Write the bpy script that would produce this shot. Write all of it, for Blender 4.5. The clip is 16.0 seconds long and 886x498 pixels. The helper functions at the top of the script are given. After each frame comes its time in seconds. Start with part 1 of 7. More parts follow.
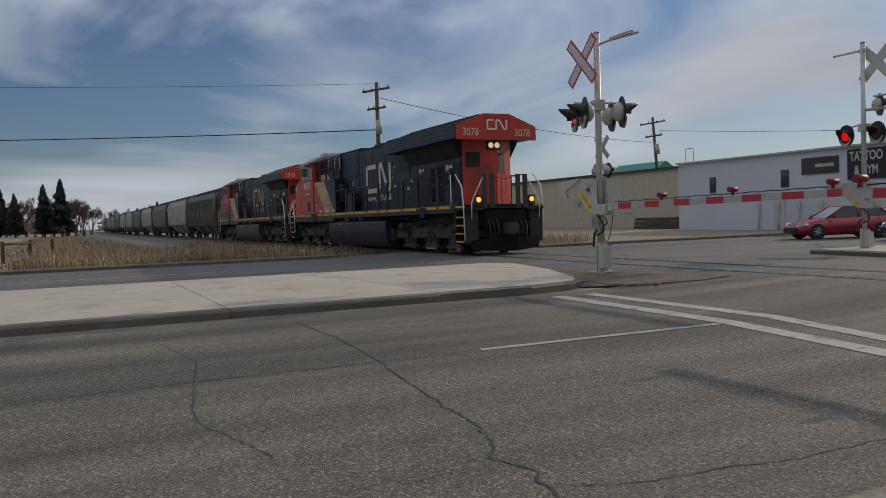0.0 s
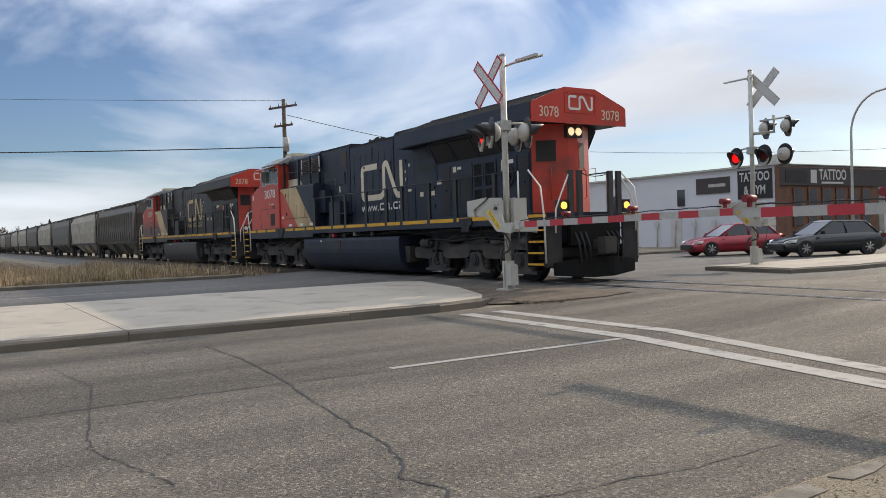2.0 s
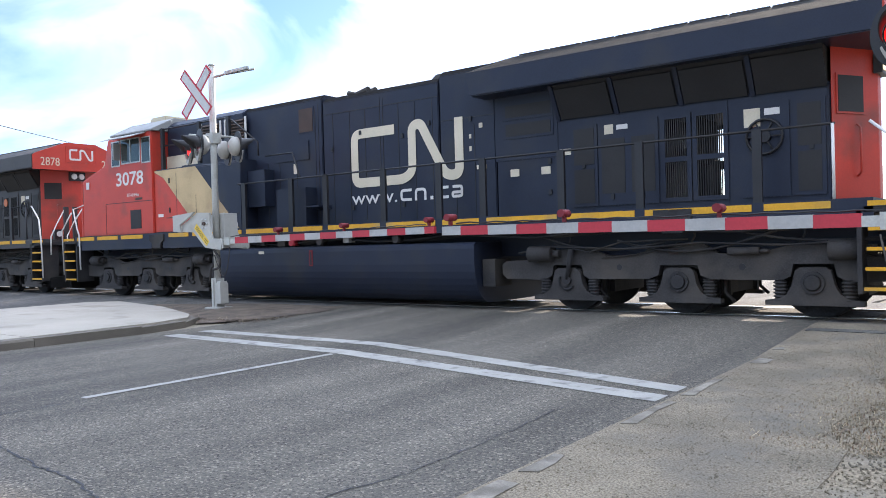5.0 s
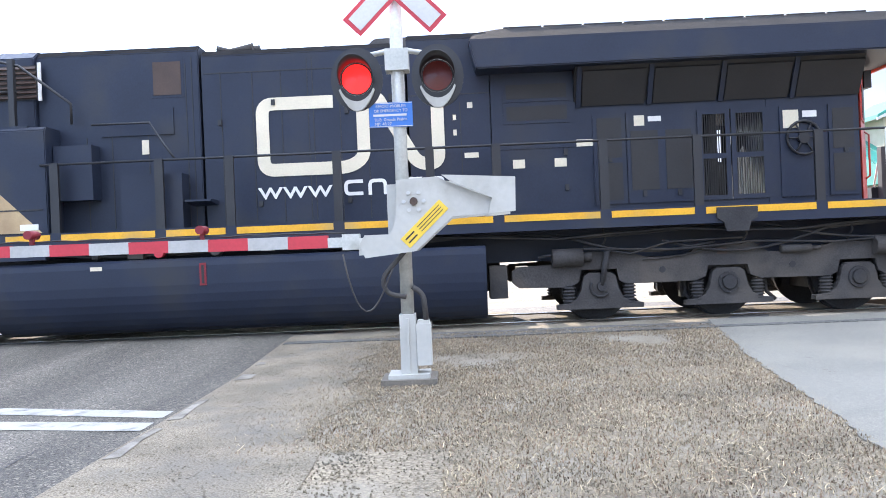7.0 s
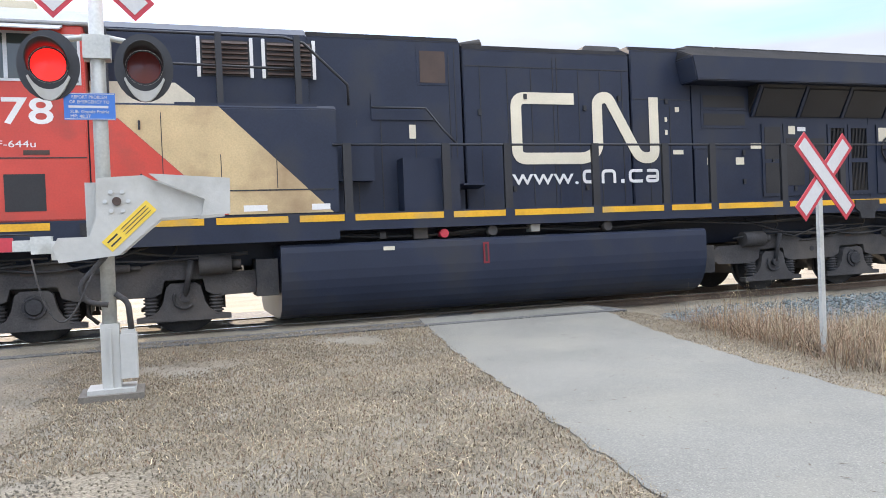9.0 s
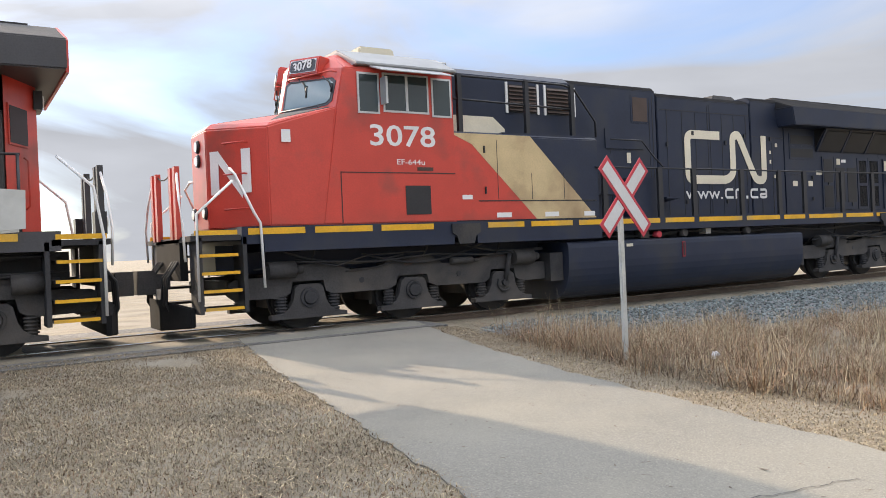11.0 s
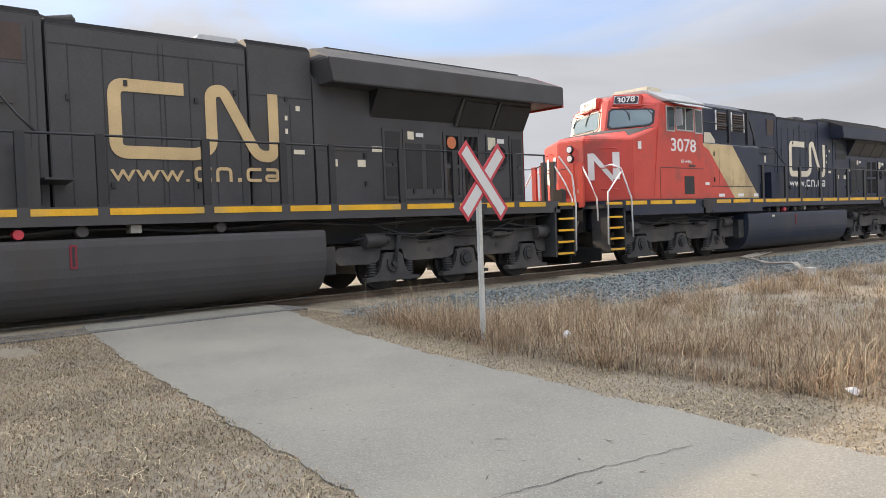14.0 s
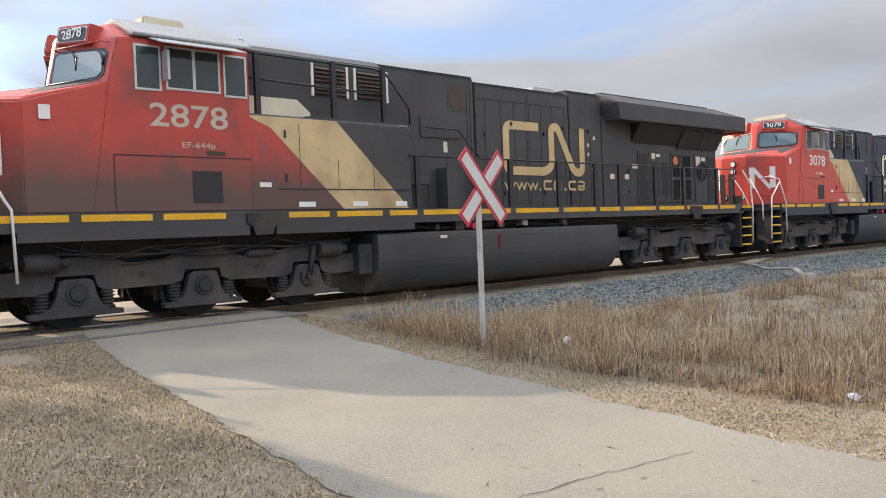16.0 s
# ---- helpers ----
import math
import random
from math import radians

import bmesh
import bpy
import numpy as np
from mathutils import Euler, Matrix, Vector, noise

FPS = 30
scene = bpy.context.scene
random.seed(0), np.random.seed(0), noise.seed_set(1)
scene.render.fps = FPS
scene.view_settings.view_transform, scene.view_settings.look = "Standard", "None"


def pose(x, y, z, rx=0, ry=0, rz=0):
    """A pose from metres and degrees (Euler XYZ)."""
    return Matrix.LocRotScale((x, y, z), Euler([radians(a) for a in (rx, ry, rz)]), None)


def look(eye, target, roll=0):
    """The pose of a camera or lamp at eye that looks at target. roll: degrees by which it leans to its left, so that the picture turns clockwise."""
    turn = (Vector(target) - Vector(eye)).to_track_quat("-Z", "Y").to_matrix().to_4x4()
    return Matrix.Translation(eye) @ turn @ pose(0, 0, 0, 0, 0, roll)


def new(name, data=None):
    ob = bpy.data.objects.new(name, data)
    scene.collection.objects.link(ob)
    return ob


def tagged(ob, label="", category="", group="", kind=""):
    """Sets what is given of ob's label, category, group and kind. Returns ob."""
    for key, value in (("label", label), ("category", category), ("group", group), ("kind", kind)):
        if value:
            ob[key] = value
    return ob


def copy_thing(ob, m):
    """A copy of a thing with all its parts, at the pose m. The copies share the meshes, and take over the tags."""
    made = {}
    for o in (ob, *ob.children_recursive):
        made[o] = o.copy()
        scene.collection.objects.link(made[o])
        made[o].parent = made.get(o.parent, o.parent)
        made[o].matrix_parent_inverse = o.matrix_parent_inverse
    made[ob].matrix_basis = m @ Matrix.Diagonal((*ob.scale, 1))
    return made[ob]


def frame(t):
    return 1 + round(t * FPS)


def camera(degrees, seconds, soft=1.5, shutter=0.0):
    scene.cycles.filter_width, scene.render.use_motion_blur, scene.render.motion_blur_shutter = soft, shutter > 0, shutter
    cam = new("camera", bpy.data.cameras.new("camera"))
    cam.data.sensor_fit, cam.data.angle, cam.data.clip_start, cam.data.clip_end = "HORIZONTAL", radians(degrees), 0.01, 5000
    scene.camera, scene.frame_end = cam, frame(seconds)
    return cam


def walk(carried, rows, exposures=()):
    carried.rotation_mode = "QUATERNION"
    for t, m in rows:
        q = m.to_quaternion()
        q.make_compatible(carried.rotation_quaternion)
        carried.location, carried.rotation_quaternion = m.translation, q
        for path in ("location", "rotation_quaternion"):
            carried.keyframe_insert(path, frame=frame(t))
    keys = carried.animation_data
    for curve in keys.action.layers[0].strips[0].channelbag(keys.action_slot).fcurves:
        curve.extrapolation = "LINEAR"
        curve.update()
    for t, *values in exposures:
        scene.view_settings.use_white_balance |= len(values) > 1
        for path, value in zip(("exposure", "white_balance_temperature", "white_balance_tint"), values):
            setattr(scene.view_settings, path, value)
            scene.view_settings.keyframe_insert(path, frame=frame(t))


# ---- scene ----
cam = camera(58.38, 16.0, soft=0.9)
PATH = [
    (0, (0.350, -13.385, 1.262), (-1.452, -12.520, 1.185), -1.74),
    (0.5, (0.350, -13.385, 1.262), (-1.430, -12.474, 1.198), -1.75),
    (1, (0.350, -13.385, 1.262), (-1.406, -12.429, 1.209), -1.73),
    (1.5, (0.350, -13.385, 1.262), (-1.379, -12.381, 1.216), -1.77),
    (2, (0.350, -13.385, 1.262), (-1.341, -12.318, 1.224), -1.80),
    (2.5, (0.350, -13.385, 1.262), (-1.291, -12.242, 1.233), -1.83),
    (3, (0.350, -13.385, 1.262), (-1.233, -12.163, 1.240), -1.70),
    (3.2, (0.350, -13.385, 1.262), (-1.208, -12.131, 1.242), -1.66),
    (5.3, (0.350, -13.385, 1.262), (-0.741, -11.709, 1.242), -1.52),
    (5.5, (0.350, -13.385, 1.262), (-0.646, -11.651, 1.241), -1.46),
    (6, (0.350, -13.385, 1.262), (-0.348, -11.510, 1.245), -1.75),
    (6.5, (0.350, -13.385, 1.262), (-0.002, -11.416, 1.251), -2.19),
    (7, (0.350, -13.385, 1.262), (0.313, -11.385, 1.254), -2.43),
    (7.5, (0.350, -13.385, 1.262), (0.582, -11.398, 1.254), -2.60),
    (8, (0.350, -13.385, 1.262), (0.809, -11.438, 1.248), -2.67),
    (8.5, (0.350, -13.385, 1.262), (0.959, -11.480, 1.238), -2.66),
    (9, (0.350, -13.385, 1.262), (1.007, -11.496, 1.233), -2.35),
    (9.5, (0.350, -13.385, 1.262), (1.034, -11.506, 1.245), -2.26),
    (9.7, (0.350, -13.385, 1.262), (1.055, -11.513, 1.251), -2.20),
    (11.8, (0.350, -13.385, 1.262), (1.601, -11.824, 1.245), -2.87),
    (12, (0.350, -13.385, 1.262), (1.625, -11.844, 1.242), -2.93),
    (12.5, (0.350, -13.385, 1.262), (1.656, -11.870, 1.231), -2.83),
    (13, (0.350, -13.385, 1.262), (1.669, -11.882, 1.216), -2.62),
    (13.5, (0.350, -13.385, 1.262), (1.679, -11.891, 1.202), -2.38),
    (14, (0.350, -13.385, 1.262), (1.686, -11.898, 1.199), -2.16),
    (14.5, (0.350, -13.385, 1.262), (1.688, -11.899, 1.204), -2.19),
    (15, (0.350, -13.385, 1.262), (1.691, -11.902, 1.210), -2.19),
    (15.5, (0.350, -13.385, 1.262), (1.697, -11.907, 1.214), -2.23),
    (16, (0.350, -13.385, 1.262), (1.687, -11.898, 1.214), -2.21),
]
EXPOSURES = [(0.0, -1.42, 8200, 13), (0.5, -1.16, 8200, 13), (1.0, -1.06, 8400, 13), (1.5, -0.4, 8400, 13), (2.0, -0.58, 8400, 13), (2.5, -0.72, 8400, 13), (3.0, -0.7, 8400, 13), (5.5, 0.62, 7000, 14), (6.0, 0.78, 7000, 14), (7.0, 1.28, 7100, 15), (8.0, 1.18, 7300, 15), (9.0, 1.0, 7900, 14), (9.5, 0.92, 8000, 14), (12.0, 0.25, 8700, 15), (12.5, 0.26, 8700, 15), (14.0, 0.5, 8800, 15), (16.0, 0.38, 8800, 15)]
walk(cam, [(t, look(eye, target, roll)) for t, eye, target, roll in PATH], EXPOSURES)

# ---- world, sun ----
SUN_EL, SUN_AZ = 24.0, 12.0   # elevation; turn to the left of +y, degrees
world = bpy.data.worlds.new("world")
scene.world = world
world.use_nodes = True
wn, wl = world.node_tree.nodes, world.node_tree.links
sky = wn.new("ShaderNodeTexSky")
sky.sky_type, sky.sun_disc = "NISHITA", False
sky.sun_elevation, sky.sun_rotation = radians(SUN_EL), radians(-SUN_AZ)
sky.dust_density, sky.ozone_density = 0.6, 1.8
tc = wn.new("ShaderNodeTexCoord")
mp = wn.new("ShaderNodeMapping")
mp.inputs["Scale"].default_value = (1.0, 1.0, 3.2)
mp.inputs["Location"].default_value = (0.35, 0.2, 0.0)
n1 = wn.new("ShaderNodeTexNoise")
n1.inputs["Scale"].default_value, n1.inputs["Detail"].default_value, n1.inputs["Distortion"].default_value = 1.9, 11, 0.7
rp = wn.new("ShaderNodeValToRGB")
rp.color_ramp.elements[0].position, rp.color_ramp.elements[1].position = 0.45, 0.68
mx = wn.new("ShaderNodeMixRGB")
sx = wn.new("ShaderNodeSeparateXYZ")
cr = wn.new("ShaderNodeMapRange")          # clouds are brighter towards the zenith
for i, q in enumerate((0.2, 0.9, 3.35, 17.0)):
    cr.inputs[i + 1].default_value = q
wl.new(tc.outputs["Generated"], sx.inputs[0]); wl.new(sx.outputs[2], cr.inputs[0])
cm = wn.new("ShaderNodeMixRGB"); cm.blend_type = "MULTIPLY"; cm.inputs[0].default_value = 1
cm.inputs[1].default_value = (0.76, 0.94, 1.25, 1)
thin = wn.new("ShaderNodeMapRange")        # thin bright cloud towards -x, thick grey cloud towards +x
for i, q in enumerate((-0.9, 0.1, 3.6, 1.05)):
    thin.inputs[i + 1].default_value = q
wl.new(sx.outputs[0], thin.inputs[0])
tm = wn.new("ShaderNodeMath"); tm.operation = "MULTIPLY"
wl.new(cr.outputs[0], tm.inputs[0]); wl.new(thin.outputs[0], tm.inputs[1])
n2 = wn.new("ShaderNodeTexNoise")           # soft streaks inside the cloud
n2.inputs["Scale"].default_value, n2.inputs["Detail"].default_value, n2.inputs["Distortion"].default_value = 3.2, 9, 0.4
wl.new(mp.outputs[0], n2.inputs["Vector"])
lump = wn.new("ShaderNodeMapRange")
for i, q in enumerate((0.3, 0.7, 0.86, 1.15)):
    lump.inputs[i + 1].default_value = q
wl.new(n2.outputs[0], lump.inputs[0])
tn = wn.new("ShaderNodeMath"); tn.operation = "MULTIPLY"
wl.new(tm.outputs[0], tn.inputs[0]); wl.new(lump.outputs[0], tn.inputs[1])
wl.new(tn.outputs[0], cm.inputs[2]); wl.new(cm.outputs[0], mx.inputs[2])
air = wn.new("ShaderNodeMixRGB"); air.blend_type = "MULTIPLY"; air.inputs[0].default_value = 1
air.inputs[2].default_value = (0.7, 0.98, 1.46, 1)
bg = wn["Background"]
bg.inputs["Strength"].default_value = 0.13
wl.new(tc.outputs["Generated"], mp.inputs[0]); wl.new(mp.outputs[0], n1.inputs["Vector"])
cover = wn.new("ShaderNodeMapRange")       # the overcast thickens towards +x
for i, q in enumerate((-0.25, 0.4, 0.0, 0.24)):
    cover.inputs[i + 1].default_value = q
wl.new(sx.outputs[0], cover.inputs[0])
ca = wn.new("ShaderNodeMath"); ca.operation = "ADD"
wl.new(n1.outputs[0], ca.inputs[0]); wl.new(cover.outputs[0], ca.inputs[1])
wl.new(ca.outputs[0], rp.inputs[0]); wl.new(rp.outputs[0], mx.inputs[0])
wl.new(sky.outputs[0], air.inputs[1]); wl.new(air.outputs[0], mx.inputs[1]); wl.new(mx.outputs[0], bg.inputs["Color"])
sun = new("sun", bpy.data.lights.new("sun", "SUN"))
sun.data.energy, sun.data.angle, sun.data.color = 4.2, radians(0.6), (1.0, 0.93, 0.84)
e, a = radians(SUN_EL), radians(SUN_AZ)
sun.matrix_world = look((0, 0, 60), (math.sin(a) * math.cos(e) * 10, -math.cos(a) * math.cos(e) * 10, 60 - math.sin(e) * 10))

# ---- materials ----
def mat(name, col, rough=0.6, metal=0.0, var=0.15, scale=2.0, fine=40.0, bump=0.0, bscale=60.0, dirt=None, dirt_lo=0.5, dirt_hi=0.72, dirt_scale=1.2, objvar=0.0, spec=0.5, fvar=None, island=0.0):
    m = bpy.data.materials.new(name)
    m.use_nodes = True
    n, l = m.node_tree.nodes, m.node_tree.links
    p = n["Principled BSDF"]
    p.inputs["Roughness"].default_value, p.inputs["Metallic"].default_value = rough, metal
    p.inputs["Specular IOR Level"].default_value = spec
    co = n.new("ShaderNodeTexCoord").outputs["Object"]
    def noise_at(s, d):
        t = n.new("ShaderNodeTexNoise")
        t.inputs["Scale"].default_value, t.inputs["Detail"].default_value = s, d
        l.new(co, t.inputs["Vector"])
        return t.outputs[0]
    def span(v, lo, hi, a0, b0):
        t = n.new("ShaderNodeMapRange")
        for i, q in enumerate((lo, hi, a0, b0)):
            t.inputs[i + 1].default_value = q
        l.new(v, t.inputs[0])
        return t.outputs[0]
    def mul(x, y):
        t = n.new("ShaderNodeMath"); t.operation = "MULTIPLY"
        l.new(x, t.inputs[0]); l.new(y, t.inputs[1])
        return t.outputs[0]
    v = mul(span(noise_at(scale, 5), 0.3, 0.7, 1 - var, 1 + var), span(noise_at(fine, 3), 0.3, 0.7, 1 - (fvar or var * 0.7), 1 + (fvar or var * 0.7)))
    if objvar:
        oi = n.new("ShaderNodeObjectInfo")
        v = mul(v, span(oi.outputs["Random"], 0, 1, 1 - objvar, 1 + objvar))
    if island:
        gi = n.new("ShaderNodeNewGeometry")
        v = mul(v, span(gi.outputs["Random Per Island"], 0, 1, 1 - island, 1 + island))
    base = n.new("ShaderNodeMixRGB"); base.blend_type = "MULTIPLY"; base.inputs[0].default_value = 1
    base.inputs[1].default_value = (*col, 1)
    l.new(v, base.inputs[2])
    out = base.outputs[0]
    if dirt:
        dm = n.new("ShaderNodeMixRGB")
        dm.inputs[2].default_value = (*dirt, 1)
        l.new(span(noise_at(dirt_scale, 8), dirt_lo, dirt_hi, 0, 1), dm.inputs[0]); l.new(out, dm.inputs[1])
        out = dm.outputs[0]
    l.new(out, p.inputs["Base Color"])
    if bump:
        b = n.new("ShaderNodeBump"); b.inputs["Strength"].default_value = bump; b.inputs["Distance"].default_value = 0.02
        l.new(noise_at(bscale, 6), b.inputs["Height"]); l.new(b.outputs[0], p.inputs["Normal"])
    return m

def glow(name, col, strength, base=(0.2, 0.01, 0.01)):
    m = bpy.data.materials.new(name)
    m.use_nodes = True
    p = m.node_tree.nodes["Principled BSDF"]
    p.inputs["Base Color"].default_value = (*base, 1)
    p.inputs["Emission Color"].default_value, p.inputs["Emission Strength"].default_value = (*col, 1), strength
    p.inputs["Roughness"].default_value = 0.3
    return m

def grimed(name, col, grime, z0, z1, rough=0.5):
    """Paint that road grime covers from below: full at height z0, none at z1, with a ragged edge."""
    m = mat(name, col, rough, var=0.08, dirt=grime, dirt_lo=0.56, dirt_hi=0.8, bump=0.04)
    n, l = m.node_tree.nodes, m.node_tree.links
    p = n["Principled BSDF"]
    old = p.inputs["Base Color"].links[0].from_socket
    co = n.new("ShaderNodeTexCoord")
    sp = n.new("ShaderNodeSeparateXYZ"); l.new(co.outputs["Object"], sp.inputs[0])
    no = n.new("ShaderNodeTexNoise"); no.inputs["Scale"].default_value, no.inputs["Detail"].default_value = 1.4, 7
    l.new(co.outputs["Object"], no.inputs["Vector"])
    ad = n.new("ShaderNodeMath"); ad.operation = "MULTIPLY_ADD"; ad.inputs[1].default_value = 0.9
    l.new(no.outputs[0], ad.inputs[0]); l.new(sp.outputs[2], ad.inputs[2])
    mr = n.new("ShaderNodeMapRange")
    for i, q in enumerate((z0 + 0.45, z1 + 0.45, 0.93, 0.0)):
        mr.inputs[i + 1].default_value = q
    l.new(ad.outputs[0], mr.inputs[0])
    mm = n.new("ShaderNodeMixRGB"); mm.inputs[2].default_value = (*grime, 1)
    l.new(mr.outputs[0], mm.inputs[0]); l.new(old, mm.inputs[1]); l.new(mm.outputs[0], p.inputs["Base Color"])
    return m

def aggregate(m, pale, size, share, streak=None, pits=0.35):
    """Pale chips and dark pits of stone in a bound surface; streak: wear along the wheel tracks."""
    n, l = m.node_tree.nodes, m.node_tree.links
    p = n["Principled BSDF"]
    out = p.inputs["Base Color"].links[0].from_socket
    co = n.new("ShaderNodeTexCoord").outputs["Object"]
    vo = n.new("ShaderNodeTexVoronoi"); vo.inputs["Scale"].default_value = 1 / size
    l.new(co, vo.inputs["Vector"])
    sp = n.new("ShaderNodeSeparateColor"); l.new(vo.outputs["Color"], sp.inputs[0])
    def span(v, lo, hi, a0, b0):
        t = n.new("ShaderNodeMapRange")
        for i, q in enumerate((lo, hi, a0, b0)):
            t.inputs[i + 1].default_value = q
        l.new(v, t.inputs[0])
        return t.outputs[0]
    chip = n.new("ShaderNodeMixRGB"); chip.inputs[2].default_value = (*pale, 1)
    l.new(span(sp.outputs[0], 1 - share, 1.0, 0.0, 0.9), chip.inputs[0]); l.new(out, chip.inputs[1])
    pit = n.new("ShaderNodeMixRGB"); pit.blend_type = "MULTIPLY"; pit.inputs[0].default_value = 1
    l.new(chip.outputs[0], pit.inputs[1]); l.new(span(sp.outputs[1], 0.0, 0.3, pits, 1.0), pit.inputs[2])
    out = pit.outputs[0]
    if streak:
        ma = n.new("ShaderNodeMapping"); ma.inputs["Scale"].default_value = (1.0, 0.07, 1.0)
        no = n.new("ShaderNodeTexNoise"); no.inputs["Scale"].default_value, no.inputs["Detail"].default_value = 0.75, 6
        l.new(co, ma.inputs[0]); l.new(ma.outputs[0], no.inputs["Vector"])
        st = n.new("ShaderNodeMixRGB"); st.blend_type = "MULTIPLY"; st.inputs[0].default_value = 1
        l.new(out, st.inputs[1]); l.new(span(no.outputs[0], 0.35, 0.65, 1 - streak, 1 + streak), st.inputs[2])
        out = st.outputs[0]
    l.new(out, p.inputs["Base Color"])
    return m
ASPHALT = aggregate(mat("asphalt", (0.128, 0.113, 0.091), 0.85, var=0.13, scale=0.5, fine=60, fvar=0.35, bump=0.8, bscale=110, dirt=(0.145, 0.13, 0.106), dirt_lo=0.45, dirt_hi=0.75, dirt_scale=0.35), (0.34, 0.295, 0.225), 0.014, 0.28, 0.45)
ASPHALT_FAR = aggregate(mat("asphalt_worn", (0.11, 0.105, 0.098), 0.85, var=0.12, scale=0.4, fine=80, fvar=0.3, bump=0.4, bscale=140), (0.26, 0.24, 0.2), 0.03, 0.2, 0.2)
TAR = mat("tar", (0.02, 0.02, 0.02), 0.6, var=0.2)
PATHMAT = aggregate(mat("path_asphalt", (0.2, 0.187, 0.156), 0.9, var=0.12, scale=0.6, fine=90, fvar=0.2, bump=0.4, bscale=200, dirt=(0.245, 0.225, 0.18), dirt_lo=0.45, dirt_hi=0.75, dirt_scale=0.8), (0.29, 0.268, 0.22), 0.009, 0.2, None, 0.85)
CONC = mat("concrete", (0.42, 0.375, 0.31), 0.9, var=0.1, scale=0.8, fine=50, bump=0.25, bscale=120, dirt=(0.2, 0.18, 0.15), dirt_lo=0.55, dirt_hi=0.8)
CONC_DARK = mat("kerb_concrete", (0.15, 0.13, 0.105), 0.9, var=0.2, scale=1.5, fine=60, bump=0.35, bscale=90)
PAINT = mat("road_paint", (0.36, 0.345, 0.31), 0.8, var=0.12, scale=3, fine=60, dirt=(0.15, 0.145, 0.135), dirt_lo=0.52, dirt_hi=0.7, dirt_scale=6)
EARTH = mat("dry_earth_grass", (0.225, 0.183, 0.127), 0.95, var=0.25, scale=0.7, fine=45, fvar=0.45, bump=0.9, bscale=60, dirt=(0.27, 0.235, 0.18), dirt_lo=0.46, dirt_hi=0.66, dirt_scale=0.9)
GRAVEL = mat("gravel", (0.225, 0.186, 0.132), 0.95, var=0.25, scale=1.5, fine=70, fvar=0.5, bump=1.0, bscale=70, dirt=(0.17, 0.15, 0.12), dirt_lo=0.5, dirt_hi=0.75, dirt_scale=2.0)
MULCH = mat("dirt", (0.13, 0.10, 0.075), 0.95, var=0.35, scale=3, fine=40, bump=0.8, bscale=50)
BALLAST = mat("ballast", (0.15, 0.148, 0.142), 0.9, var=0.35, scale=4, fine=30, bump=1.0, bscale=30)
STONE = mat("ballast_stone", (0.15, 0.175, 0.168), 0.9, var=0.25, scale=3, fine=20, island=0.65)
RAIL = mat("rail_steel", (0.14, 0.1, 0.075), 0.5, 0.6, var=0.2)
RAILTOP = mat("rail_head", (0.45, 0.43, 0.4), 0.25, 0.9, var=0.08)
TIE = mat("tie_wood", (0.1, 0.08, 0.065), 0.95, var=0.3, scale=4, bump=0.4)
STRAW = mat("dry_grass", (0.39, 0.305, 0.19), 0.8, var=0.3, scale=1.2, fine=8, island=0.4)
STRAW2 = mat("dead_lawn", (0.235, 0.185, 0.12), 0.85, var=0.3, scale=1.5, fine=10, island=0.45)
WEED = mat("dead_weed", (0.19, 0.12, 0.075), 0.85, var=0.3, scale=1.5, island=0.4)
LOCO_BLUE = mat("loco_dark_paint", (0.021, 0.028, 0.047), 0.42, var=0.12, scale=1.2, dirt=(0.038, 0.038, 0.04), dirt_lo=0.5, dirt_hi=0.8, bump=0.03, bscale=8, spec=0.28)
LOCO_BLACK = mat("loco_black_paint", (0.06, 0.058, 0.059), 0.5, var=0.15, scale=1.0, dirt=(0.06, 0.053, 0.045), dirt_lo=0.48, dirt_hi=0.8, bump=0.03, bscale=8, spec=0.28)
UNDER = mat("underframe_grime", (0.036, 0.035, 0.036), 0.7, var=0.25, scale=2.5, dirt=(0.075, 0.064, 0.052), dirt_lo=0.5, dirt_hi=0.75, bump=0.2, bscale=25, spec=0.28)
UNDER2 = mat("truck_grime", (0.056, 0.052, 0.05), 0.75, var=0.25, scale=2.5, dirt=(0.1, 0.085, 0.07), dirt_lo=0.5, dirt_hi=0.75, bump=0.2, bscale=25, spec=0.28)
ANTIGLARE = mat("anti_glare_grey", (0.06, 0.06, 0.058), 0.8, var=0.15)
GRILLE = mat("dark_grille", (0.018, 0.017, 0.017), 0.6, var=0.2)
LOUVRE = mat("louvre_brown", (0.06, 0.035, 0.025), 0.6, var=0.2)
LRED = grimed("loco_red", (0.56, 0.055, 0.035), (0.2, 0.055, 0.04), 0.9, 1.9, 0.4)
LRED2 = grimed("loco_red_grimed", (0.47, 0.055, 0.04), (0.085, 0.06, 0.05), 2.1, 2.9, 0.5)
LGOLD = mat("livery_gold", (0.55, 0.40, 0.21), 0.5, var=0.12, dirt=(0.3, 0.19, 0.1), dirt_lo=0.5, dirt_hi=0.75)
LCREAM = mat("livery_cream", (0.68, 0.60, 0.45), 0.5, var=0.08)
LTAN = mat("livery_tan", (0.55, 0.38, 0.19), 0.5, var=0.12)
WHITE = mat("white_letter", (0.72, 0.70, 0.66), 0.5, var=0.06)
DULLWHITE = mat("dulled_letter", (0.5, 0.41, 0.33), 0.6, var=0.12, dirt=(0.36, 0.26, 0.2), dirt_lo=0.5, dirt_hi=0.8)
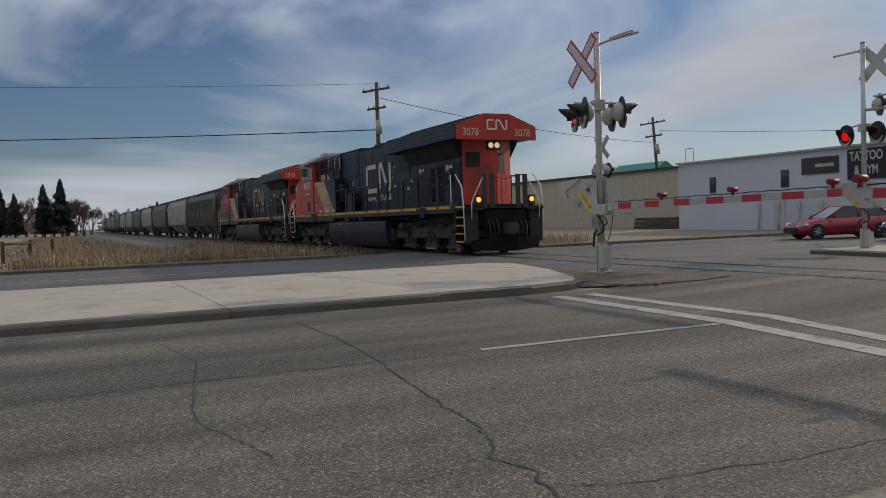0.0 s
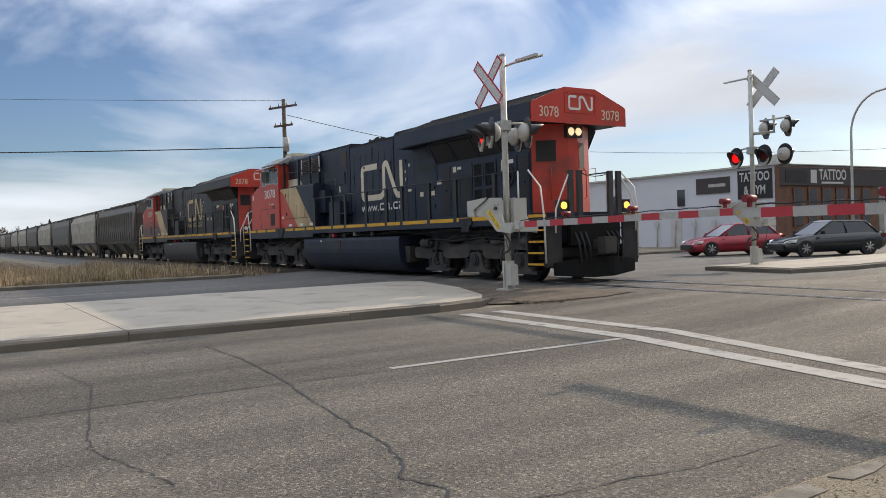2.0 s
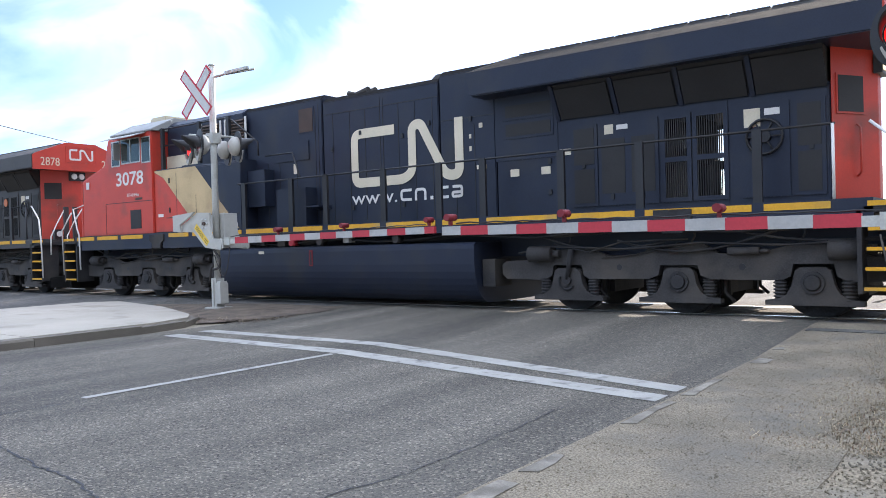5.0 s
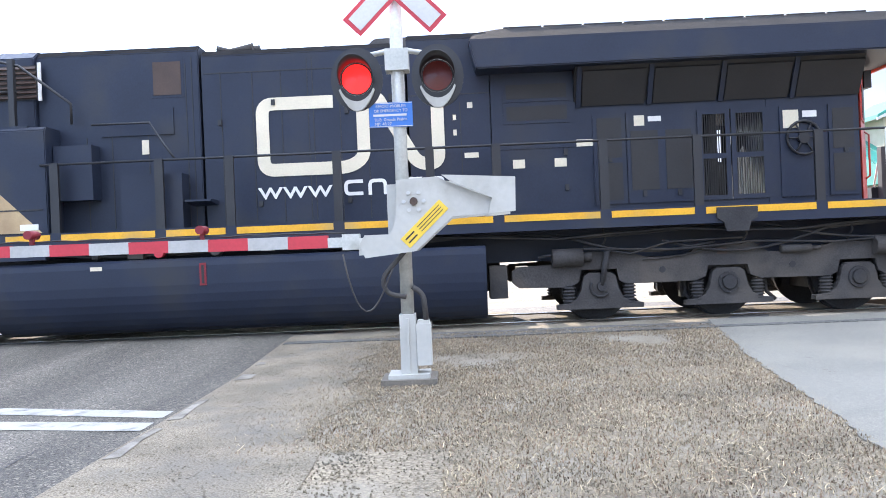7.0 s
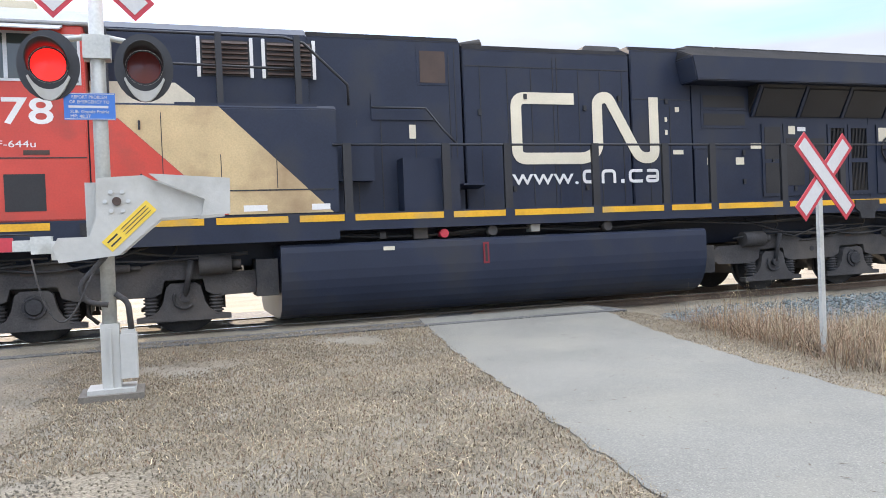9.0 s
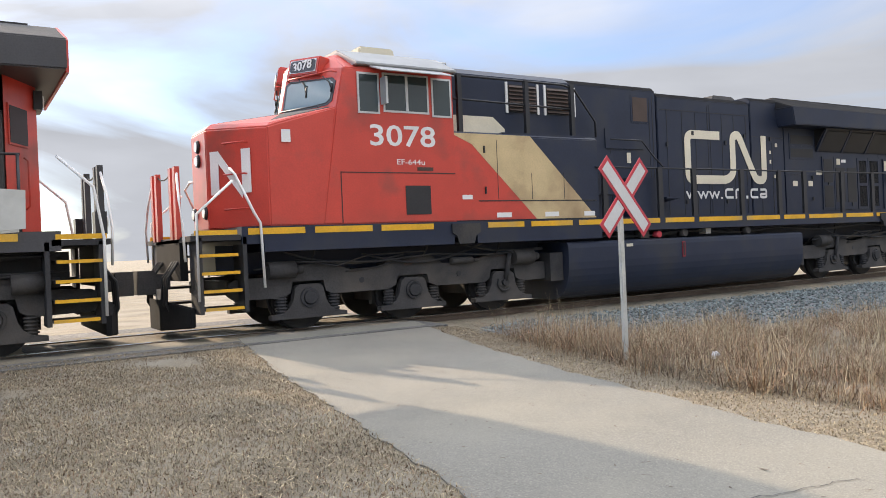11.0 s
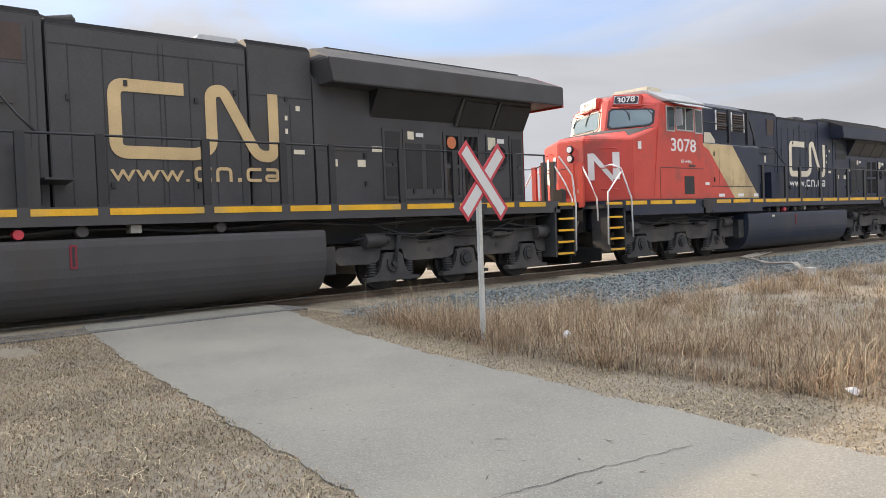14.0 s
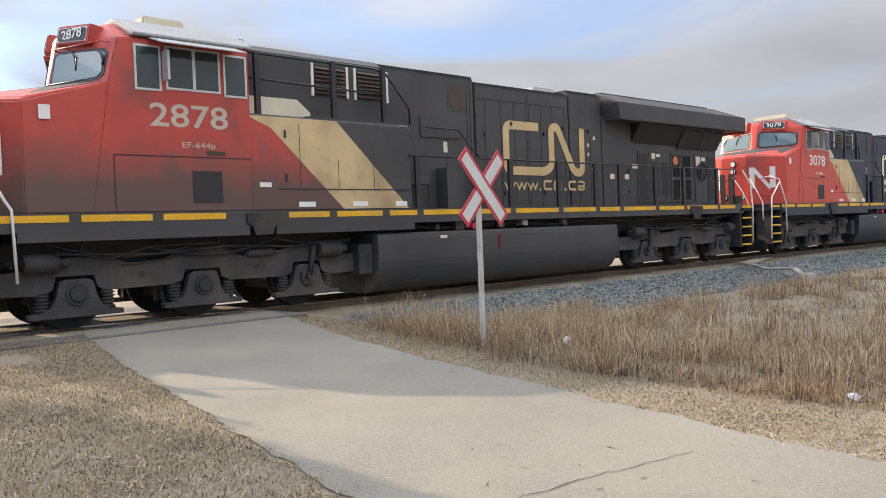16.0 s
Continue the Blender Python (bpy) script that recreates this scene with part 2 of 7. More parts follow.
YELLOW = mat("stripe_yellow", (0.72, 0.36, 0.02), 0.5, var=0.12, dirt=(0.45, 0.3, 0.1), dirt_lo=0.52, dirt_hi=0.75)
ROOFGREY = mat("cab_roof_grey", (0.30, 0.30, 0.29), 0.6, var=0.1)
CABGLASS = mat("cab_glass", (0.03, 0.045, 0.045), 0.06, var=0.05, spec=0.9)
WSHIELD = mat("windscreen_glass", (0.12, 0.18, 0.18), 0.05, var=0.05, spec=1.0)
ALU = mat("alloy", (0.52, 0.52, 0.5), 0.4, 0.6, var=0.1)
GALV = mat("galvanised_steel", (0.50, 0.50, 0.46), 0.55, 0.35, var=0.12, dirt=(0.3, 0.28, 0.23), dirt_lo=0.55, dirt_hi=0.8, dirt_scale=3)
GREYBOX = mat("grey_casting", (0.46, 0.45, 0.41), 0.6, 0.1, var=0.06, scale=3, fine=15, dirt=(0.25, 0.22, 0.17), dirt_lo=0.55, dirt_hi=0.8, bump=0.1)
BLACK = mat("black_paint", (0.018, 0.018, 0.02), 0.45, var=0.15)
RUBBER = mat("rubber", (0.02, 0.02, 0.02), 0.8, var=0.15)
SIGNWHITE = mat("sign_white", (0.55, 0.54, 0.52), 0.45, var=0.06)
ARMWHITE = mat("arm_white", (0.43, 0.42, 0.4), 0.5, var=0.08, dirt=(0.3, 0.28, 0.25), dirt_lo=0.55, dirt_hi=0.8, dirt_scale=4)
SIGNRED = mat("sign_red", (0.5, 0.035, 0.05), 0.45, var=0.08)
SIGNBLUE = mat("sign_blue", (0.03, 0.16, 0.5), 0.45, var=0.05)
SIGNYEL = mat("label_yellow", (0.78, 0.52, 0.06), 0.5, var=0.06)
LENSOFF = mat("lens_dark_red", (0.13, 0.02, 0.018), 0.25, var=0.1)
LENSON = glow("lens_lit_red", (1.0, 0.012, 0.012), 1.5)
BULB = glow("headlight_lit", (1.0, 0.76, 0.46), 1.35, (0.8, 0.8, 0.7))
AMBER = glow("ditch_light_lit", (1.0, 0.5, 0.08), 3.0, (0.8, 0.5, 0.2))
REDBULB = mat("arm_lamp_red", (0.2, 0.012, 0.02), 0.55, var=0.1)
HOPGREY = mat("hopper_grey", (0.13, 0.122, 0.108), 0.7, var=0.15, dirt=(0.13, 0.115, 0.1), dirt_lo=0.48, dirt_hi=0.72)
HOPLIGHT = mat("hopper_light", (0.36, 0.33, 0.275), 0.7, var=0.15, dirt=(0.2, 0.17, 0.14), dirt_lo=0.48, dirt_hi=0.72)
TEAL = mat("teal_roof", (0.03, 0.26, 0.2), 0.5, var=0.1)
BEIGE = mat("beige_wall", (0.52, 0.46, 0.34), 0.8, var=0.07)
WALLWHITE = mat("white_wall", (0.60, 0.62, 0.66), 0.75, var=0.06, scale=0.3)
BRICK = mat("brown_brick", (0.17, 0.085, 0.055), 0.85, var=0.2, scale=2, fine=15)
DARKBAND = mat("dark_fascia", (0.06, 0.05, 0.05), 0.7, var=0.12)
WINDOWDARK = mat("window_dark", (0.035, 0.04, 0.05), 0.08, var=0.1, spec=0.8)
WOODPOLE = mat("pole_wood", (0.11, 0.08, 0.06), 0.9, var=0.2)
BARK = mat("bark", (0.12, 0.09, 0.07), 0.9, var=0.25)
TWIG = mat("bare_twig", (0.2, 0.145, 0.1), 0.9, var=0.25)
NEEDLE = mat("spruce_needle", (0.02, 0.035, 0.025), 0.8, var=0.3)
CARRED = mat("car_red", (0.33, 0.02, 0.035), 0.22, 0.2, var=0.04, spec=0.7)
CARDARK = mat("car_dark_green", (0.008, 0.01, 0.011), 0.16, 0.0, var=0.04, spec=0.7)
CARGREY = mat("car_graphite", (0.05, 0.052, 0.058), 0.22, 0.3, var=0.04, spec=0.7)
HEADLAMP = mat("lamp_lens", (0.7, 0.7, 0.68), 0.15, var=0.05)
CABLE = mat("cable", (0.02, 0.02, 0.022), 0.6, var=0.1)
PLOUGH = mat("plough_black", (0.012, 0.012, 0.012), 0.9, var=0.3, spec=0.2)
LITTER = mat("white_litter", (0.7, 0.7, 0.7), 0.6, var=0.1)

# ---- builders ----
def bx(b, x0, x1, y0, y1, z0, z1):
    v = [b.verts.new(p) for p in ((x0, y0, z0), (x1, y0, z0), (x1, y1, z0), (x0, y1, z0), (x0, y0, z1), (x1, y0, z1), (x1, y1, z1), (x0, y1, z1))]
    for f in ((0, 3, 2, 1), (4, 5, 6, 7), (0, 1, 5, 4), (1, 2, 6, 5), (2, 3, 7, 6), (3, 0, 4, 7)):
        b.faces.new([v[i] for i in f])
    return b

def prism(b, pts, axis, a0, a1):
    def at(p, a):
        return {"x": (a, p[0], p[1]), "y": (p[0], a, p[1]), "z": (p[0], p[1], a)}[axis]
    v0, v1 = [b.verts.new(at(p, a0)) for p in pts], [b.verts.new(at(p, a1)) for p in pts]
    k = len(pts)
    b.faces.new(v0); b.faces.new(v1[::-1])
    for i in range(k):
        b.faces.new((v0[i], v1[i], v1[(i + 1) % k], v0[(i + 1) % k]))
    return b

def tube(b, pts, r, n=8, closed_ends=True):
    pts = [Vector(p) for p in pts]
    rings = []
    for i, p in enumerate(pts):
        d = (pts[min(i + 1, len(pts) - 1)] - pts[max(i - 1, 0)]).normalized()
        u = d.cross(Vector((0.13, 0.31, 1.0))).normalized()
        w = d.cross(u)
        rr = r[i] if isinstance(r, (list, tuple)) else r
        rings.append([b.verts.new(p + (u * math.cos(6.28318 * k / n) + w * math.sin(6.28318 * k / n)) * rr) for k in range(n)])
    for q0, q1 in zip(rings, rings[1:]):
        for k in range(n):
            f = b.faces.new((q0[k], q0[(k + 1) % n], q1[(k + 1) % n], q1[k]))
            f.smooth = True
    if closed_ends:
        b.faces.new(rings[0][::-1]); b.faces.new(rings[-1])
    return b

def cyl(b, p0, p1, r0, r1=None, n=16):
    return tube(b, (p0, p1), [r0, r0 if r1 is None else r1], n)

def hull(b, pts):
    vs = [b.verts.new(p) for p in pts]
    g = bmesh.ops.convex_hull(b, input=vs)
    bad = [x for x in g["geom_interior"] + g["geom_unused"] if isinstance(x, bmesh.types.BMVert)]
    bmesh.ops.delete(b, geom=list(dict.fromkeys(bad)), context="VERTS")
    bmesh.ops.dissolve_limit(b, angle_limit=0.01, verts=b.verts[:], edges=b.edges[:])
    return b

def B():
    return bmesh.new()

def finish(name, b, material, bevel=0.0):
    if bevel:
        es = [x for x in b.edges if len(x.link_faces) == 2 and x.calc_face_angle(0) > 0.5]
        bmesh.ops.bevel(b, geom=es, offset=bevel, segments=2, affect="EDGES", clamp_overlap=True)
    bmesh.ops.recalc_face_normals(b, faces=b.faces[:])
    me = bpy.data.meshes.new(name)
    b.to_mesh(me); b.free()
    me.materials.append(material)
    return me

def part(name, b, material, parent, label="", bevel=0.0, at=None):
    ob = new(name, finish(name, b, material, bevel))
    ob.parent = parent
    if at is not None:
        ob.matrix_basis = at
    return tagged(ob, label)

def thing(name, label, category, m=None, group="", kind=""):
    ob = new(name)
    ob.empty_display_size = 0.2
    if m is not None:
        ob.matrix_basis = m
    return tagged(ob, label, category, group, kind)

def solid(name, b, material, label, category, m=None, group="", kind="", bevel=0.0):
    ob = new(name, finish(name, b, material, bevel))
    if m is not None:
        ob.matrix_basis = m
    return tagged(ob, label, category, group, kind)

def words(name, s, size, material, parent, m, width=None, label="", bold=0.0):
    """Lettering in the built-in font as a thin mesh, centred on m, which looks along its local z."""
    cu = bpy.data.curves.new(name, "FONT")
    cu.body, cu.size, cu.extrude, cu.offset = s, size, 0.003, bold
    cu.align_x, cu.align_y, cu.resolution_u = "CENTER", "CENTER", 3
    tmp = bpy.data.objects.new(name, cu)
    scene.collection.objects.link(tmp)
    me = bpy.data.meshes.new_from_object(tmp.evaluated_get(bpy.context.evaluated_depsgraph_get()))
    bpy.data.objects.remove(tmp)
    if width:
        xs = [v.co.x for v in me.vertices]
        k = width / (max(xs) - min(xs))
        c = (max(xs) + min(xs)) / 2
        for v in me.vertices:
            v.co.x = (v.co.x - c) * k
    me.materials.clear(); me.materials.append(material)
    ob = new(name, me)
    ob.parent = parent
    ob.matrix_basis = m
    return tagged(ob, label)

def ribbon(pts, w, b, y0, y1):
    """A band of width w along points (x, z), as a plate between y0 and y1."""
    pts = [Vector(p) for p in pts]
    L, R = [], []
    for i, p in enumerate(pts):
        d0 = (p - pts[i - 1]).normalized() if i else (pts[1] - p).normalized()
        d1 = (pts[i + 1] - p).normalized() if i + 1 < len(pts) else d0
        t = (d0 + d1).normalized()
        nrm = Vector((-t.y, t.x))
        s = w / 2 / max(0.5, nrm.dot(Vector((-d0.y, d0.x))))
        L.append(p + nrm * s); R.append(p - nrm * s)
    for i in range(len(pts) - 1):
        prism(b, [L[i], L[i + 1], R[i + 1], R[i]], "y", y0, y1)
    return b

def corner(pts, r, k=5):
    """Rounds the corners of a polyline of (x, z) points."""
    out = [Vector(pts[0])]
    for p0, p1, p2 in zip(pts, pts[1:], pts[2:]):
        p0, p1, p2 = Vector(p0), Vector(p1), Vector(p2)
        q = min(r, (p0 - p1).length * 0.49, (p2 - p1).length * 0.49)
        s, f = p1 + (p0 - p1).normalized() * q, p1 + (p2 - p1).normalized() * q
        for i in range(k + 1):
            t = i / k
            out.append(s * (1 - t) ** 2 + p1 * 2 * t * (1 - t) + f * t * t)
    return out + [Vector(pts[-1])]

# ---- ground ----
G = -0.12           # road surface; rail heads are at 0
RAMP = [(-70, G), (-4.6, G), (-1.7, -0.012), (1.7, -0.012), (4.6, G), (140, G)]
def height(y):
    for (y0, z0), (y1, z1) in zip(RAMP, RAMP[1:]):
        if y0 <= y <= y1:
            return z0 + (z1 - z0) * (y - y0) / (y1 - y0)
    return G

def fall(x, y):
    """Height of the earth: level, with a ditch beside the track past the path."""
    s = max(0.0, min(1.0, (x - 7.0) / 2.2)) * max(0.0, min(1.0, (y + 12.5) / 5.0)) * max(0.0, min(1.0, (-1.2 - y) / 1.2))
    k2 = max(0.0, min(1.0, (-29.0 - x) / 1.5)) * max(0.0, min(1.0, (5.0 - abs(y)) / 2.0))
    k = max(0.0, min(1.0, (-30.0 - x) / 6.0)) * max(0.0, min(1.0, (y + 26) / 8.0)) * max(0.0, min(1.0, (-3.0 - y) / 4.0))
    base = height(y) if -2.3 < x < 7.5 else G
    return base - 0.003 - 0.32 * s * s * (3 - 2 * s) - 0.3 * k - 0.5 * k2

def axis_steps(lo, hi, step, far):
    mid = list(np.arange(lo, hi + 0.01, step))
    out, d = [], step
    x = hi
    while x < far:
        d *= 1.5
        x += d
        out.append(x)
    left, d, x = [], step, lo
    while x > -far:
        d *= 1.5
        x -= d
        left.append(x)
    return left[::-1] + mid + out

def earth():
    xs, ys = axis_steps(-44, 40, 0.8, 2600), axis_steps(-22, 8, 0.6, 2600)
    verts = []
    for y in ys:
        for x in xs:
            near = abs(x) < 45 and abs(y) < 25
            verts.append((x, y, fall(x, y) + (0.005 * noise.noise((x * 0.9, y * 0.9, 0)) if near else 0) - 0.004))
    k = len(xs)
    faces = [(j * k + i, j * k + i + 1, (j + 1) * k + i + 1, (j + 1) * k + i) for j in range(len(ys) - 1) for i in range(k - 1)]
    me = bpy.data.meshes.new("ground")
    me.from_pydata(verts, [], faces)
    me.polygons.foreach_set("use_smooth", [True] * len(faces))
    me.materials.append(EARTH)
    return tagged(new("ground", me), "dry brown earth with dead grass beside the railway", "ground", kind="structure")
earth()

def road(name, x0, x1, material, label):
    b = B()
    prism(b, [(y, z) for y, z in RAMP] + [(140, -0.5), (-70, -0.5)], "x", x0, x1)
    return solid(name, b, material, label, "road", kind="structure")
road("road", -11.5, -2.15, ASPHALT, "grey worn asphalt carriageway with cracks")
road("road_far_lanes", -28.5, -18.8, ASPHALT_FAR, "grey worn asphalt far carriageway")
b = B()
prism(b, [(-4.2, G), (-1.7, -0.016), (1.7, -0.016), (4.6, G), (30, G), (30, -0.5), (-4.2, -0.5)], "x", -18.8, -11.5)
prism(b, [(30, G), (140, G), (140, -0.5), (30, -0.5)], "x", -18.8, -11.5)
solid("road_middle", b, ASPHALT_FAR, "worn asphalt between the carriageways at the crossing", "road", kind="structure")

def sheet(name, left, right, z, material, label, category, kind="structure", wob=0.0):
    """A strip of ground between two edges, each a list of (x, y)."""
    b = B()
    v = [[b.verts.new((x, y, z(y) if callable(z) else z)) for x, y in e] for e in (left, right)]
    for i in range(len(left) - 1):
        b.faces.new((v[0][i], v[1][i], v[1][i + 1], v[0][i + 1]))
    for e_ in v:
        low = [b.verts.new((q.co.x, q.co.y, q.co.z - 0.08)) for q in e_]
        for i in range(len(e_) - 1):
            b.faces.new((e_[i], e_[i + 1], low[i + 1], low[i]))
    return solid(name, b, material, label, category, kind=kind)

def path_x(y):
    t = max(0.0, min(1.0, (y + 12) / 11.5))
    return 2.38 + 1.8 * t + (0.04 * (y + 12) if y < -12 else 0), 5.0 + 2.4 * t ** 1.2 + (0.05 * (y + 12) if y < -12 else 0)
ys = list(np.arange(-40, -1.3, 0.13))
rg = random.Random(4)
sheet("path", [(path_x(y)[0] + rg.uniform(-0.03, 0.03) + 0.03 * noise.noise((0, y * 1.3, 1)), y) for y in ys], [(path_x(y)[1] + rg.uniform(-0.03, 0.03) + 0.08 * noise.noise((5, y * 1.2, 2)), y) for y in ys],
      lambda y: height(y) + 0.006, PATHMAT, "pale grey asphalt footpath up to the rails", "path")
ys = list(np.arange(-40, -1.2, 0.3))
sheet("shoulder", [(-2.2, y) for y in ys], [(-0.75 + 0.55 * noise.noise((0, y * 0.9, 3)) + 0.2 * noise.noise((3, y * 3.0, 3)) + 0.5 * max(0, (-7 - y) / 6), y) for y in ys],
      lambda y: height(y) + 0.004, GRAVEL, "pale gravel shoulder along the road edge", "gravel")
# broken concrete edging along the road
CONC_WORN = mat("worn_concrete", (0.27, 0.24, 0.195), 0.9, var=0.2, scale=2, fine=60, bump=0.4, bscale=90, dirt=(0.15, 0.13, 0.105), dirt_lo=0.42, dirt_hi=0.62, dirt_scale=5)
edging = thing("road_edging", "broken pale concrete edging flush with the road", "kerb", kind="structure")
y = -16.0
while y < -2.5:
    ln = rg.uniform(0.25, 1.0)
    if rg.random() < 0.55:
        w = rg.uniform(0.06, 0.17)
        b = B()
        prism(b, [(-2.16, y), (-2.16 + w, y + 0.05), (-2.16 + w * rg.uniform(0.6, 1.0), y + ln * 0.6), (-2.16 + w * rg.uniform(0.5, 1), y + ln), (-2.16, y + ln)], "z", height(y) - 0.05, height(y) + 0.012)
        part("edging_stone", b, CONC_WORN, edging)
    y += ln + rg.uniform(0.03, 0.35)

def paint(name, pts, w, label):
    b = B()
    for (x0, y0), (x1, y1) in zip(pts, pts[1:]):
        k = max(1, int(abs(x1 - x0) / 0.5))
        for i in range(k):
            a0, a1 = i / k, (i + 1) / k
            q = [(x0 + (x1 - x0) * s, y0 + (y1 - y0) * s) for s in (a0, a1)]
            if abs(x1 - x0) > abs(y1 - y0):
                c = [(q[0][0], q[0][1]), (q[1][0], q[1][1]), (q[1][0], q[1][1] + w), (q[0][0], q[0][1] + w)]
            else:
                c = [(q[0][0] - w / 2, q[0][1]), (q[0][0] + w / 2, q[0][1]), (q[1][0] + w / 2, q[1][1]), (q[1][0] - w / 2, q[1][1])]
            b.faces.new([b.verts.new((px, py, height(py) + 0.006)) for px, py in c])
    return solid(name, b, PAINT, label, "road marking", kind="structure")
paint("stop_line", [(-10.9, -6.02), (-6.9, -6.2), (-2.25, -7.1)], 0.30, "worn white stop line across the lanes")
paint("stop_line", [(-10.9, -5.35), (-6.95, -5.4), (-2.25, -6.62)], 0.28, "worn white stop line across the lanes")
paint("lane_line", [(-6.9, -9.5), (-6.85, -6.25)], 0.11, "thin white lane line")
paint("lane_line", [(-6.9, -24), (-6.9, -15.5)], 0.11, "thin white lane line")
paint("edge_line", [(-23.6, -30), (-23.6, -22)], 0.11, "faint white lane line")
paint("edge_line", [(-23.6, -16), (-23.6, -9)], 0.11, "faint white lane line")

def crack(pts, w, z, seed):
    r = random.Random(seed)
    q = []
    for (x0, y0), (x1, y1) in zip(pts, pts[1:]):
        k = max(2, int(math.hypot(x1 - x0, y1 - y0) / 0.06))
        for i in range(k):
            s = i / k
            q.append((x0 + (x1 - x0) * s + r.uniform(-0.02, 0.02), y0 + (y1 - y0) * s + r.uniform(-0.02, 0.02)))
    b = B()
    old = None
    for (x0, y0), (x1, y1) in zip(q, q[1:]):
        d = Vector((x1 - x0, y1 - y0)).normalized()
        ww = w * r.uniform(0.35, 1.0)
        p = [b.verts.new((x1 - d.y * ww, y1 + d.x * ww, z)), b.verts.new((x1 + d.y * ww, y1 - d.x * ww, z))]
        if old:
            b.faces.new((old[0], old[1], p[1], p[0]))
        old = p
    return solid("crack", b, TAR, "dark jagged crack in the asphalt", "crack", kind="structure")
crack([(-10.3, -10.5), (-8.6, -10.49), (-7.07, -10.61), (-5.75, -10.8), (-4.83, -10.91), (-4.33, -10.94), (-3.92, -11.05), (-3.59, -11.22), (-3.32, -11.13), (-3.1, -11.2), (-2.7, -11.3)], 0.0125, G + 0.005, 1)
crack([(-3.05, -11.2), (-2.88, -10.9), (-2.8, -10.5), (-2.8, -10.17), (-2.72, -9.84), (-2.72, -9.3), (-2.75, -8.5), (-2.8, -7.6)], 0.007, G + 0.005, 2)
crack([(-11.2, -12.6), (-8.0, -12.2), (-5.5, -12.6), (-4.2, -12.3)], 0.007, G + 0.005, 3)
crack([(-6.9, -16.0), (-6.88, -13.6), (-6.91, -12.4), (-6.89, -11.3), (-6.8, -9.7)], 0.011, G + 0.005, 8)
crack([(-9.0, -9.0), (-6.0, -8.8), (-2.9, -8.6)], 0.006, G + 0.005, 5)
crack([(2.6, -10.5), (3.2, -10.63), (3.63, -10.69), (4.09, -10.77), (4.6, -10.86)], 0.0045, G + 0.011, 6)
# leaves and twigs on the path
b = B()
for i in range(130):
    y = rg.uniform(-11.5, -2)
    x0, x1 = path_x(y)
    x, a = rg.uniform(x0 + 0.05, x1 - 0.05), rg.uniform(0, 6.28)
    l, w = rg.uniform(0.01, 0.05), rg.uniform(0.004, 0.01)
    z = height(y) + 0.012
    c, s = math.cos(a), math.sin(a)
    b.faces.new([b.verts.new((x + c * l * p - s * w * q, y + s * l * p + c * w * q, z + 0.004 * (p > 0))) for p, q in ((-1, 0), (0, -1), (1, 0), (0, 1))])
solid("path_debris", b, MULCH, "small brown leaves and twigs lying on the path", "debris", kind="stuff")

# ---- median with kerbs and slabs ----
median = thing("median", "raised pale concrete median with dark worn kerb", "median", kind="structure")
edges = [-60, -50, -43, -36, -29, -22, -18.2, -14.7, -11.2, -7.75, -3.9]
for y0, y1 in zip(edges, edges[1:]):
    b = B()
    end = y1 == -3.9
    pts = [(-18.55, y0 + 0.01), (-11.75, y0 + 0.01), (-11.75, y1 - 0.01), (-18.55, y1 - 0.01)]
    if end:
        pts = [(-18.55, y0 + 0.01), (-11.75, y0 + 0.01), (-11.8, -5.6), (-12.1, -4.7), (-12.7, -4.25), (-15.0, -3.3), (-17.9, -2.6), (-18.55, -3.2)]
    prism(b, pts, "z", G - 0.2, G + 0.14)
    part("slab", b, CONC, median, bevel=0.012)
    if not end:
        for xa, xb in ((-11.74, -11.5), (-18.8, -18.56)):
            b = B()
            t = 0.05 if xa > -15 else 0
            prism(b, [(xa, G - 0.2), (xb, G - 0.2), (xb, G + 0.1), (xb - 0.03, G + 0.135), (xa, G + 0.135)] if t else [(xa, G - 0.2), (xb, G - 0.2), (xb, G + 0.135), (xa + 0.03, G + 0.135), (xa, G + 0.1)], "y", y0 + 0.006, y1 - 0.006)
            part("kerb_stone", b, CONC_DARK if t else CONC, median)
nose = [(-11.5, -7.75), (-11.5, -6.0), (-11.75, -5.0), (-12.4, -4.25), (-13.2, -3.9)]
inner = [(-11.74, -7.75), (-11.74, -6.0), (-11.98, -5.15), (-12.55, -4.45), (-13.2, -4.13)]
for k in range(4):
    b = B()
    prism(b, [nose[k], nose[k + 1], inner[k + 1], inner[k]], "z", G - 0.2, G + 0.13 - 0.02 * k)
    part("kerb_stone", b, CONC_DARK, median, bevel=0.015)
b = B()
patch = [(-16.6, -2.5), (-13.4, -1.7), (-11.0, -1.75), (-10.9, -2.6), (-11.4, -4.0), (-12.0, -4.6), (-12.9, -4.3), (-15.2, -3.3)]
c = b.verts.new((-12.9, -3.1, height(-3.1) + 0.1))
vs = [b.verts.new((x, y, height(y) + 0.015)) for x, y in patch]
for i in range(len(vs)):
    b.faces.new((vs[i], vs[(i + 1) % len(vs)], c))
solid("dirt_patch", b, MULCH, "dark loose earth round the mast foundation", "dirt", kind="structure")
